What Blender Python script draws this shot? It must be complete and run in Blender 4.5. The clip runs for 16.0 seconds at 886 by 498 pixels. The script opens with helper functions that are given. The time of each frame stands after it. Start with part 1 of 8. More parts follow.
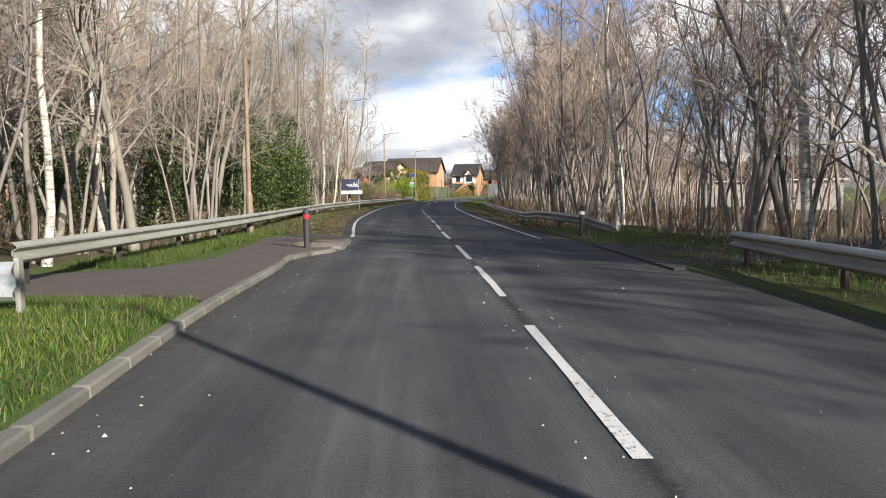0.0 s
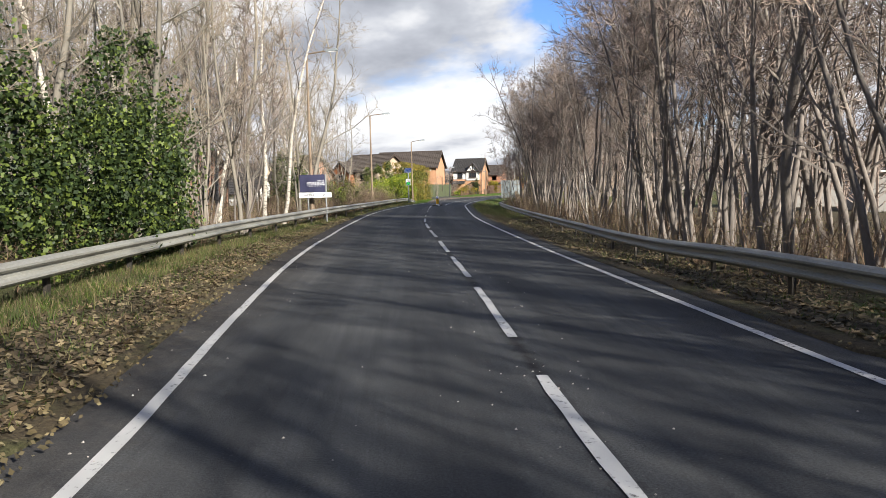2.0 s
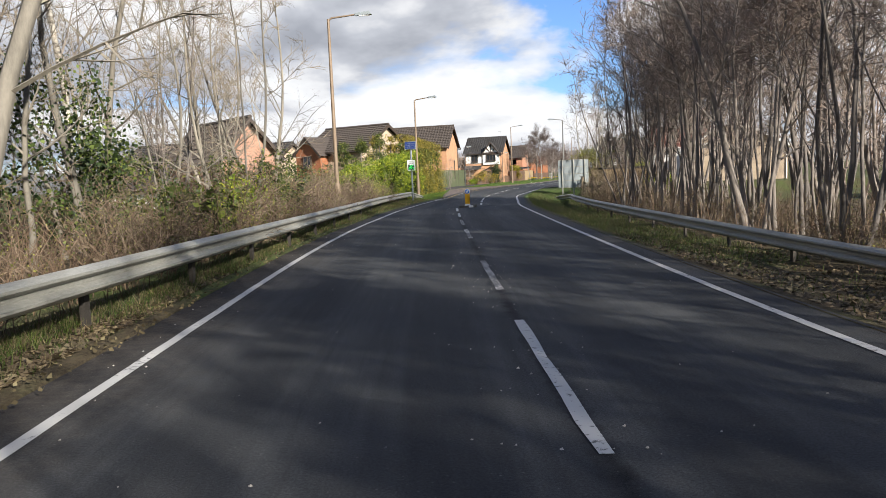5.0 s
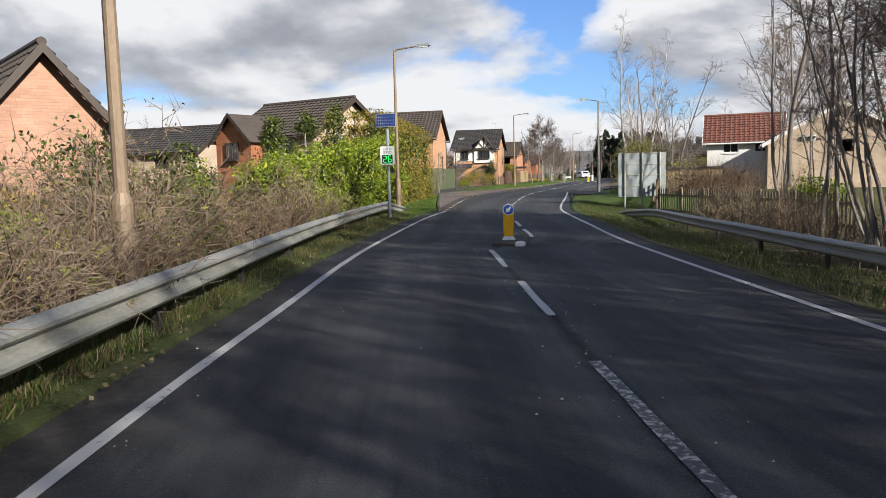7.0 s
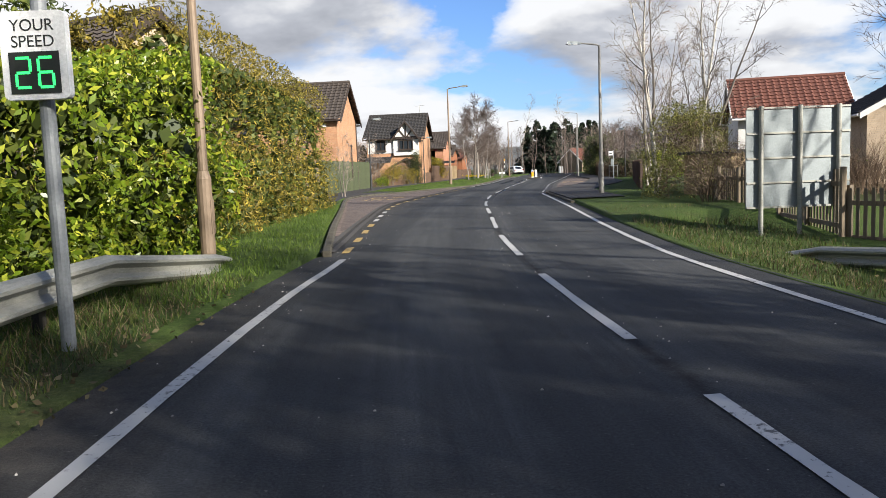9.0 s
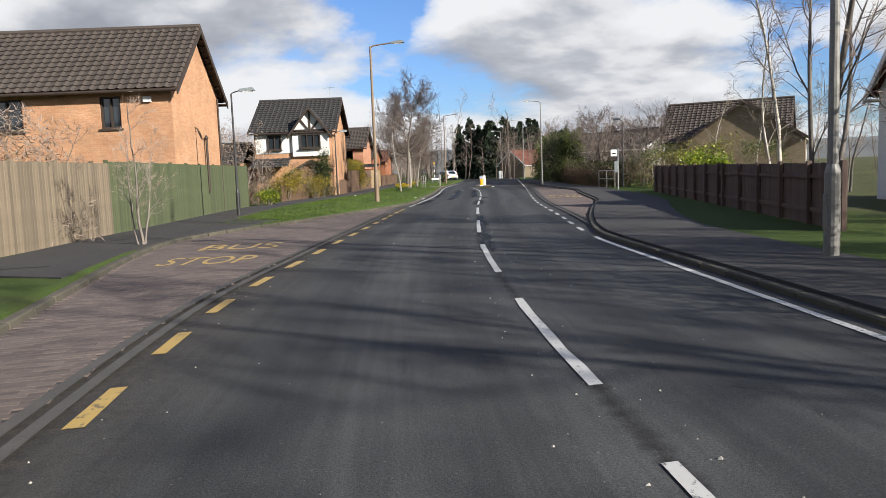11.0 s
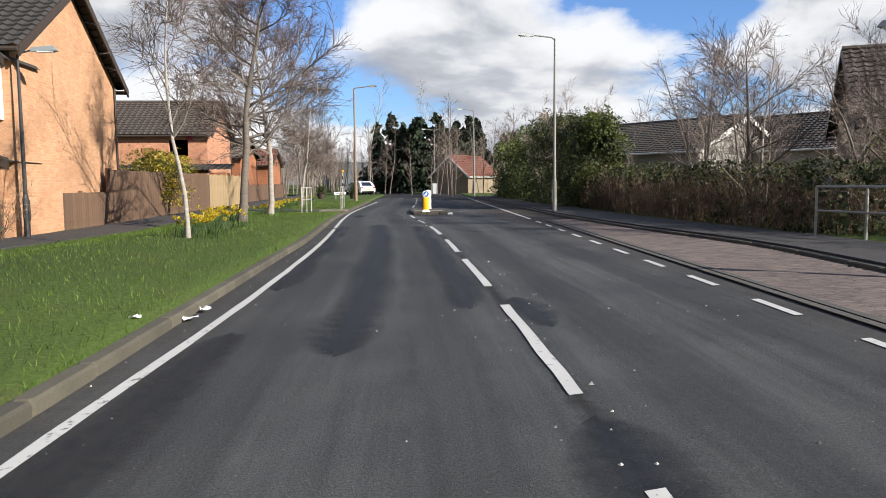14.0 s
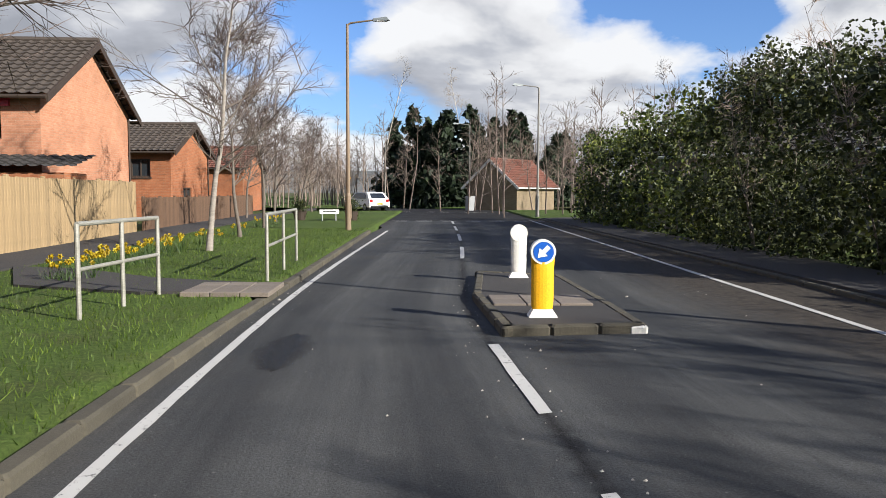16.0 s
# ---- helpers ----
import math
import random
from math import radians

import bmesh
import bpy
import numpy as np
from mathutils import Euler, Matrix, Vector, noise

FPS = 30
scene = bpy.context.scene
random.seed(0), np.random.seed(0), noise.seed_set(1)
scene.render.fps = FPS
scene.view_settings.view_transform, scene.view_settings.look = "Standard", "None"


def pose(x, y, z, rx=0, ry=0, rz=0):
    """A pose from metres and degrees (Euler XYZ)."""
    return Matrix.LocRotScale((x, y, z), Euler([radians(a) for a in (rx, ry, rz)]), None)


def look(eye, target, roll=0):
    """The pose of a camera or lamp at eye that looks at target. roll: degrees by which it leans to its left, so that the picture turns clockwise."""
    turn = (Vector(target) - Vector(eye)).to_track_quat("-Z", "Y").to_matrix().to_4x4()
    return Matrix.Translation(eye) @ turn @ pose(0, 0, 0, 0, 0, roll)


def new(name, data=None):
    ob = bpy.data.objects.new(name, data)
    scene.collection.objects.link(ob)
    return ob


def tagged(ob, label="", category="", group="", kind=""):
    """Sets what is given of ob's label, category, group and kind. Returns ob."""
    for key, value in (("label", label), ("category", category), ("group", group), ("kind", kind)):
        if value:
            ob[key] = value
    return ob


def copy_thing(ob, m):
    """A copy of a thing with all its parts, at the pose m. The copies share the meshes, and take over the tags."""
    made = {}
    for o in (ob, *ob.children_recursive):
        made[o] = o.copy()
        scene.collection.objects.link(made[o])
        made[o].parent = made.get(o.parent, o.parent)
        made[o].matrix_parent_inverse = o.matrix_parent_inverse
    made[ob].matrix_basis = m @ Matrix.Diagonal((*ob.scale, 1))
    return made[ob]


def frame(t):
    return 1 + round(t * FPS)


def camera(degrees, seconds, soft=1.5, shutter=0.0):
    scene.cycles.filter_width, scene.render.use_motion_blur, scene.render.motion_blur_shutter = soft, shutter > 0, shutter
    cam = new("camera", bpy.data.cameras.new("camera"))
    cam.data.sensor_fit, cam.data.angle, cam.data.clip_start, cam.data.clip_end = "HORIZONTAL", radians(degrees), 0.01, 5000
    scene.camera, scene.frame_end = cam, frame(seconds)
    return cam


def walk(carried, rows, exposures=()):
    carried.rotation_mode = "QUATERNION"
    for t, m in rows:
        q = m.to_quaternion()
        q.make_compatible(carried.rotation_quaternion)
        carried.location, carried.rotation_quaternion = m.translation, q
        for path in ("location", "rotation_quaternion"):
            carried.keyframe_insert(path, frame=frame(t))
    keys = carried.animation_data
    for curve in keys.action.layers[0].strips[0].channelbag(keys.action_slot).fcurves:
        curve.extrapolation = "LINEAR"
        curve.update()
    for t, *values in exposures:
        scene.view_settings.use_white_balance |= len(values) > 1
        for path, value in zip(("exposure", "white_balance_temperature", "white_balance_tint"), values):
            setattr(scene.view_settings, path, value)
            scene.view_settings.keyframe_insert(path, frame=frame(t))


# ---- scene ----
cam = camera(60.5, 16.0, soft=0.35)
PATH = [
    (0, (1.17, 0.671, 1.395), (1.143, 2.665, 1.242), -0.7),
    (0.5, (0.903, 5.419, 1.399), (0.878, 7.414, 1.254), -0.6),
    (1, (0.643, 10.208, 1.451), (0.619, 12.203, 1.315), -0.6),
    (1.5, (0.359, 15.191, 1.482), (0.336, 17.185, 1.327), -0.3),
    (2, (0.074, 20.274, 1.552), (0.057, 22.267, 1.392), -1.3),
    (2.5, (-0.177, 25.38, 1.52), (-0.202, 27.373, 1.362), -0.8),
    (3, (-0.521, 30.693, 1.58), (-0.545, 32.685, 1.406), -1.3),
    (3.5, (-0.846, 36.057, 1.548), (-0.865, 38.049, 1.369), -1.3),
    (4, (-1.104, 41.418, 1.476), (-1.14, 43.411, 1.303), -2.2),
    (4.2, (-1.239, 43.49, 1.474), (-1.262, 45.481, 1.291), -2.6),
    (6.3, (-2.556, 64.417, 1.603), (-2.549, 66.407, 1.405), -1.5),
    (6.5, (-2.625, 66.39, 1.593), (-2.609, 68.38, 1.393), -1.4),
    (7, (-2.728, 71.295, 1.513), (-2.683, 73.285, 1.319), -1.5),
    (7.5, (-2.726, 76.239, 1.439), (-2.642, 78.226, 1.233), -2.0),
    (8, (-2.625, 81.247, 1.395), (-2.485, 83.232, 1.196), -2.3),
    (8.3, (-2.537, 84.364, 1.397), (-2.352, 86.346, 1.204), -1.7),
    (8.5, (-2.378, 86.388, 1.379), (-2.168, 88.365, 1.169), -1.7),
    (9, (-1.85, 91.434, 1.295), (-1.588, 93.406, 1.089), -2.2),
    (9.2, (-1.642, 93.533, 1.266), (-1.365, 95.503, 1.065), -1.9),
    (11.3, (1.583, 115.824, 1.549), (2.077, 117.752, 1.346), -2.5),
    (11.5, (2.038, 117.965, 1.551), (2.545, 119.889, 1.351), -2.7),
    (12, (3.367, 123.506, 1.499), (3.906, 125.421, 1.294), -3.0),
    (12.5, (4.79, 129.143, 1.41), (5.369, 131.048, 1.217), -3.5),
    (13, (6.291, 134.668, 1.356), (6.918, 136.559, 1.176), -2.4),
    (13.5, (7.913, 140.168, 1.335), (8.583, 142.044, 1.163), -1.4),
    (14, (9.586, 145.564, 1.32), (10.271, 147.435, 1.145), -0.6),
    (14.5, (11.172, 151.083, 1.313), (11.838, 152.962, 1.153), -0.7),
    (15, (12.79, 156.572, 1.326), (13.445, 158.456, 1.179), 0.2),
    (15.5, (14.394, 162.147, 1.412), (15.049, 164.03, 1.254), 0.4),
    (16, (16.017, 167.811, 1.508), (16.656, 169.7, 1.359), 0.2),
]
walk(cam, [(t, look(eye, target, roll)) for t, eye, target, roll in PATH], [(0, 1.34), (5.0, 1.28), (6.5, 1.12), (7.6, 1.05), (8.2, 1.06), (9.0, 1.2), (11, 1.06), (12.4, 1.06), (13.5, 1.2), (16, 1.15)])

# ---- light ----
SUN_AZ = math.atan2(0.62, -0.78)      # towards the sun, clockwise from +y
SUN_EL = radians(25)
SUN_DIR = Vector((math.sin(SUN_AZ) * math.cos(SUN_EL), math.cos(SUN_AZ) * math.cos(SUN_EL), math.sin(SUN_EL)))
sun = new("sun", bpy.data.lights.new("sun", "SUN"))
sun.data.energy, sun.data.angle, sun.data.color = 5.0, radians(0.6), (1.0, 0.945, 0.85)
sun.matrix_world = look((0, 0, 200), Vector((0, 0, 200)) - SUN_DIR)


def link(nt, a, b):
    nt.links.new(a, b)


def ramp(nt, stops, fac):
    r = nt.nodes.new("ShaderNodeValToRGB")
    el = r.color_ramp.elements
    while len(el) < len(stops):
        el.new(0.5)
    for e, (p, c) in zip(el, stops):
        e.position = p
        e.color = (*c, 1) if len(c) == 3 else c
    link(nt, fac, r.inputs[0])
    return r.outputs[0]


def mixc(nt, fac, a, b, mode="MIX"):
    m = nt.nodes.new("ShaderNodeMix")
    m.data_type, m.blend_type = "RGBA", mode
    for sock, val in ((m.inputs[0], fac), (m.inputs[6], a), (m.inputs[7], b)):
        if isinstance(val, (int, float)):
            sock.default_value = val
        elif isinstance(val, tuple):
            sock.default_value = (*val, 1)
        else:
            link(nt, val, sock)
    return m.outputs[2]


def noise_tex(nt, vec, scale, detail=4, rough=0.55, distort=0.0):
    n = nt.nodes.new("ShaderNodeTexNoise")
    n.inputs["Scale"].default_value, n.inputs["Detail"].default_value = scale, detail
    n.inputs["Roughness"].default_value, n.inputs["Distortion"].default_value = rough, distort
    if vec is not None:
        link(nt, vec, n.inputs["Vector"])
    return n.outputs["Fac"]


def mapping(nt, vec, scale=(1, 1, 1), loc=(0, 0, 0), rot=(0, 0, 0)):
    m = nt.nodes.new("ShaderNodeMapping")
    m.inputs["Scale"].default_value, m.inputs["Location"].default_value, m.inputs["Rotation"].default_value = scale, loc, rot
    link(nt, vec, m.inputs["Vector"])
    return m.outputs[0]


def math_n(nt, op, a, b=None, clamp=False):
    m = nt.nodes.new("ShaderNodeMath")
    m.operation, m.use_clamp = op, clamp
    for sock, val in zip(m.inputs, (a, b)):
        if val is None:
            continue
        if isinstance(val, (int, float)):
            sock.default_value = val
        else:
            link(nt, val, sock)
    return m.outputs[0]


world = bpy.data.worlds.new("sky")
scene.world = world
world.use_nodes = True
wt = world.node_tree
wt.nodes.clear()
w_out = wt.nodes.new("ShaderNodeOutputWorld")
bg = wt.nodes.new("ShaderNodeBackground")
sky = wt.nodes.new("ShaderNodeTexSky")
sky.sky_type, sky.sun_disc = "NISHITA", False
sky.sun_elevation, sky.sun_rotation = SUN_EL, SUN_AZ
sky.air_density, sky.dust_density, sky.ozone_density = 1.0, 0.6, 1.5
tc = wt.nodes.new("ShaderNodeTexCoord")
sep = wt.nodes.new("ShaderNodeSeparateXYZ")
link(wt, tc.outputs["Generated"], sep.inputs[0])
# broken cumulus: banks that flatten into bands towards the horizon
high = math_n(wt, "MULTIPLY", math_n(wt, "LOGARITHM", math_n(wt, "ADD", math_n(wt, "MAXIMUM", sep.outputs[2], 0.0), 0.06), math.e), 0.46)
comb = wt.nodes.new("ShaderNodeCombineXYZ")
link(wt, sep.outputs[0], comb.inputs[0])
link(wt, sep.outputs[1], comb.inputs[1])
link(wt, high, comb.inputs[2])
CLOUD = (4.1, 7.6, 2.0)
big = noise_tex(wt, mapping(wt, comb.outputs[0], loc=CLOUD), 2.7, 10, 0.52, 0.15)
above = noise_tex(wt, mapping(wt, comb.outputs[0], loc=(CLOUD[0], CLOUD[1], CLOUD[2] + 0.07)), 2.7, 6, 0.5, 0.15)
# a long rift of open blue ahead
az = math_n(wt, "SUBTRACT", math_n(wt, "MULTIPLY", math_n(wt, "ARCTAN2", sep.outputs[0], sep.outputs[1]), 57.3), 13.0)
el = math_n(wt, "SUBTRACT", math_n(wt, "MULTIPLY", sep.outputs[2], 57.3), 10.0)
across = math_n(wt, "ADD", math_n(wt, "MULTIPLY", az, 0.57 / 2.8), math_n(wt, "MULTIPLY", el, 0.82 / 2.8))
along = math_n(wt, "SUBTRACT", math_n(wt, "MULTIPLY", az, 0.82 / 12), math_n(wt, "MULTIPLY", el, 0.57 / 12))
dist = math_n(wt, "ADD", math_n(wt, "MULTIPLY", across, across), math_n(wt, "MULTIPLY", along, along))
rift = math_n(wt, "POWER", math.e, math_n(wt, "MULTIPLY", dist, -1.0))
ba = math_n(wt, "DIVIDE", math_n(wt, "ADD", az, 15.0), 10.0)
be = math_n(wt, "DIVIDE", math_n(wt, "ADD", el, 2.5), 4.5)
bank = math_n(wt, "POWER", math.e, math_n(wt, "MULTIPLY", math_n(wt, "ADD", math_n(wt, "MULTIPLY", ba, ba), math_n(wt, "MULTIPLY", be, be)), -1.0))
# the banks stand round the horizon; overhead the sky is mostly open
clear = math_n(wt, "MULTIPLY", math_n(wt, "MULTIPLY", math_n(wt, "SUBTRACT", sep.outputs[2], 0.30), 4.0, True), 0.14)
body = math_n(wt, "SUBTRACT", math_n(wt, "SUBTRACT", big, math_n(wt, "MULTIPLY", rift, 0.13)), math_n(wt, "SUBTRACT", clear, math_n(wt, "MULTIPLY", bank, 0.09)))
cover = ramp(wt, [(0.372, (0, 0, 0)), (0.408, (0.7, 0.7, 0.7)), (0.45, (1, 1, 1))], body)
lit = math_n(wt, "ADD", math_n(wt, "MULTIPLY", math_n(wt, "SUBTRACT", above, big), 2.6), math_n(wt, "MULTIPLY", big, 0.9))
shade = ramp(wt, [(0.28, (1.12, 1.12, 1.12)), (0.41, (0.96, 0.96, 0.97)), (0.52, (0.66, 0.68, 0.73)), (0.68, (0.45, 0.47, 0.52))], lit)
cloud_col = mixc(wt, 1.0, shade, (7.2, 7.3, 7.5), "MULTIPLY")
skymul = mixc(wt, 1.0, sky.outputs[0], (0.74, 1.0, 1.5), "MULTIPLY")
link(wt, mixc(wt, cover, skymul, cloud_col), bg.inputs["Color"])
bg.inputs["Strength"].default_value = 0.052
link(wt, bg.outputs[0], w_out.inputs[0])


# ---- materials ----
def material(name, colour, rough=0.8, metal=0.0, bump=0.0, bump_scale=40.0, var=0.25, var_scale=3.0, dark=None, spec=0.4, per_object=0.0, per_island=0.0, coord="Object", stretch=(1, 1, 1)):
    """A surface with variation at two scales, a second tint for stains and a fine relief."""
    m = bpy.data.materials.new(name)
    m.use_nodes = True
    nt = m.node_tree
    p = nt.nodes["Principled BSDF"]
    t = nt.nodes.new("ShaderNodeTexCoord")
    vec = mapping(nt, t.outputs[coord], stretch)
    dk = dark or tuple(c * (1 - var) for c in colour)
    lt = tuple(min(1.0, c * (1 + var)) for c in colour)
    base = ramp(nt, [(0.3, dk), (0.7, lt)], noise_tex(nt, vec, var_scale, 5))
    fine = noise_tex(nt, vec, bump_scale, 6, 0.65)
    base = mixc(nt, 0.55, base, ramp(nt, [(0.25, tuple(c * 0.6 for c in colour)), (0.75, tuple(min(1, c * 1.35) for c in colour))], fine))
    if per_object or per_island:
        rnd = nt.nodes.new("ShaderNodeObjectInfo").outputs["Random"] if per_object else nt.nodes.new("ShaderNodeNewGeometry").outputs["Random Per Island"]
        k = per_object or per_island
        base = mixc(nt, 1.0, base, ramp(nt, [(0.0, (1 - k, 1 - k, 1 - k)), (1.0, (1 + k, 1 + k * 0.9, 1 + k * 0.7))], rnd), "MULTIPLY")
    link(nt, base, p.inputs["Base Color"])
    p.inputs["Roughness"].default_value, p.inputs["Metallic"].default_value = rough, metal
    p.inputs["Specular IOR Level"].default_value = spec
    if bump:
        b = nt.nodes.new("ShaderNodeBump")
        b.inputs["Strength"].default_value, b.inputs["Distance"].default_value = bump, 0.02
        link(nt, fine, b.inputs["Height"])
        link(nt, b.outputs[0], p.inputs["Normal"])
    return m


def leaf_material(name, colour, tip, trans=0.35, rough=0.45):
    m = bpy.data.materials.new(name)
    m.use_nodes = True
    nt = m.node_tree
    p = nt.nodes["Principled BSDF"]
    rnd = nt.nodes.new("ShaderNodeNewGeometry").outputs["Random Per Island"]
    t = nt.nodes.new("ShaderNodeTexCoord")
    patch = noise_tex(nt, t.outputs["Object"], 0.9, 3)
    a = ramp(nt, [(0.0, tuple(c * 0.6 for c in colour)), (0.55, colour), (1.0, tip)], rnd)
    b = ramp(nt, [(0.35, (0.7, 0.75, 0.7)), (0.65, (1.2, 1.15, 1.0))], patch)
    base = mixc(nt, 1.0, a, b, "MULTIPLY")
    link(nt, base, p.inputs["Base Color"])
    p.inputs["Roughness"].default_value = rough
    p.inputs["Specular IOR Level"].default_value = 0.35
    tr = nt.nodes.new("ShaderNodeBsdfTranslucent")
    link(nt, base, tr.inputs["Color"])
    mx = nt.nodes.new("ShaderNodeMixShader")
    mx.inputs[0].default_value = trans
    link(nt, p.outputs[0], mx.inputs[1])
    link(nt, tr.outputs[0], mx.inputs[2])
    link(nt, mx.outputs[0], nt.nodes["Material Output"].inputs[0])
    return m


def asphalt_material():
    m = bpy.data.materials.new("asphalt")
    m.use_nodes = True
    nt = m.node_tree
    p = nt.nodes["Principled BSDF"]
    t = nt.nodes.new("ShaderNodeTexCoord")
    uv = t.outputs["UV"]                       # u across the road in metres, v along it
    obj = t.outputs["Object"]
    s = nt.nodes.new("ShaderNodeSeparateXYZ")
    link(nt, uv, s.inputs[0])
    grain = noise_tex(nt, obj, 60, 5, 0.75)
    broad = noise_tex(nt, mapping(nt, uv, (1.6, 0.09, 1)), 1.0, 6, 0.62, 0.3)
    fine_streak = noise_tex(nt, mapping(nt, uv, (9.0, 0.35, 1)), 1.0, 4, 0.6)
    blot = noise_tex(nt, obj, 0.55, 7, 0.65)
    col = ramp(nt, [(0.32, (0.036, 0.038, 0.040)), (0.5, (0.053, 0.055, 0.056)), (0.68, (0.076, 0.078, 0.077))], broad)
    col = mixc(nt, 0.45, col, ramp(nt, [(0.36, (0.031, 0.033, 0.035)), (0.64, (0.079, 0.080, 0.079))], blot))
    col = mixc(nt, 1.0, col, ramp(nt, [(0.3, (0.84, 0.84, 0.85)), (0.7, (1.15, 1.15, 1.15))], fine_streak), "MULTIPLY")
    # darker, polished wheel tracks in both lanes
    wob = math_n(nt, "MULTIPLY", math_n(nt, "SUBTRACT", noise_tex(nt, mapping(nt, uv, (0.0, 0.12, 1)), 1.0, 3), 0.5), 0.6)
    tr = math_n(nt, "ABSOLUTE", math_n(nt, "SUBTRACT", math_n(nt, "ABSOLUTE", math_n(nt, "ADD", s.outputs[0], wob)), 1.55))
    rag = math_n(nt, "MULTIPLY", math_n(nt, "SUBTRACT", noise_tex(nt, obj, 2.4, 5, 0.65), 0.5), 0.5)
    track = ramp(nt, [(0.22, (1, 1, 1)), (0.42, (0, 0, 0))], math_n(nt, "ADD", math_n(nt, "ABSOLUTE", math_n(nt, "SUBTRACT", tr, 0.78)), rag))
    col = mixc(nt, math_n(nt, "MULTIPLY", track, 0.42), col, (0.024, 0.025, 0.027))
    # the worn longitudinal joint under the centre line
    seam = ramp(nt, [(0.12, (1, 1, 1)), (0.24, (0, 0, 0))], math_n(nt, "ADD", math_n(nt, "ABSOLUTE", s.outputs[0]), math_n(nt, "MULTIPLY", noise_tex(nt, obj, 7, 5, 0.7), 0.26)))
    col = mixc(nt, math_n(nt, "MULTIPLY", seam, 0.8), col, (0.014, 0.013, 0.013))
    # grit and leaf litter along both edges
    edge = ramp(nt, [(0.55, (0, 0, 0)), (0.8, (1, 1, 1))], math_n(nt, "ADD", math_n(nt, "MULTIPLY", math_n(nt, "ABSOLUTE", s.outputs[0]), 0.165), math_n(nt, "MULTIPLY", noise_tex(nt, obj, 2.2, 6, 0.65), 0.26)))
    col = mixc(nt, math_n(nt, "MULTIPLY", edge, 0.8), col, ramp(nt, [(0.35, (0.026, 0.022, 0.019)), (0.65, (0.060, 0.050, 0.040))], noise_tex(nt, obj, 9, 4)))
    chip = ramp(nt, [(0.68, (0, 0, 0)), (0.74, (1, 1, 1))], noise_tex(nt, obj, 34, 2, 0.5))
    col = mixc(nt, math_n(nt, "MULTIPLY", chip, 0.5), col, (0.15, 0.145, 0.135))
    col = mixc(nt, 1.0, col, ramp(nt, [(0.3, (0.55, 0.55, 0.55)), (0.7, (1.45, 1.45, 1.45))], grain), "MULTIPLY")
    link(nt, col, p.inputs["Base Color"])
    rr = ramp(nt, [(0.3, (0.66, 0.66, 0.66)), (0.7, (0.86, 0.86, 0.86))], blot)
    link(nt, rr, p.inputs["Roughness"])
    p.inputs["Specular IOR Level"].default_value = 0.07
    b = nt.nodes.new("ShaderNodeBump")
    b.inputs["Strength"].default_value, b.inputs["Distance"].default_value = 0.6, 0.012
    link(nt, grain, b.inputs["Height"])
    link(nt, b.outputs[0], p.inputs["Normal"])
    return m


def ground_material():
    m = bpy.data.materials.new("verge_grass")
    m.use_nodes = True
    nt = m.node_tree
    p = nt.nodes["Principled BSDF"]
    t = nt.nodes.new("ShaderNodeTexCoord")
    obj = t.outputs["Object"]
    fine = noise_tex(nt, obj, 22, 6, 0.7)
    mid = noise_tex(nt, obj, 1.3, 6, 0.6)
    wide = noise_tex(nt, obj, 0.11, 4, 0.5)
    grass = ramp(nt, [(0.3, (0.0306, 0.051, 0.0122)), (0.55, (0.0578, 0.0918, 0.0204)), (0.75, (0.102, 0.122, 0.0374))], fine)
    dead = ramp(nt, [(0.3, (0.034, 0.0258, 0.017)), (0.6, (0.0816, 0.0646, 0.0408)), (0.8, (0.136, 0.116, 0.0748))], fine)
    # the strip under the wood (first half of the walk) is leaf litter; further on it is lawn
    s = nt.nodes.new("ShaderNodeSeparateXYZ")
    link(nt, t.outputs["UV"], s.inputs[0])
    litter = math_n(nt, "ADD", math_n(nt, "MULTIPLY", math_n(nt, "SUBTRACT", mid, 0.5), 1.6), s.outputs[0], True)
    col = mixc(nt, litter, grass, dead)
    col = mixc(nt, 1.0, col, ramp(nt, [(0.3, (0.8, 0.8, 0.8)), (0.7, (1.2, 1.2, 1.1))], wide), "MULTIPLY")
    link(nt, col, p.inputs["Base Color"])
    p.inputs["Roughness"].default_value = 0.95
    p.inputs["Specular IOR Level"].default_value = 0.15
    b = nt.nodes.new("ShaderNodeBump")
    b.inputs["Strength"].default_value, b.inputs["Distance"].default_value = 0.9, 0.05
    link(nt, fine, b.inputs["Height"])
    link(nt, b.outputs[0], p.inputs["Normal"])
    return m


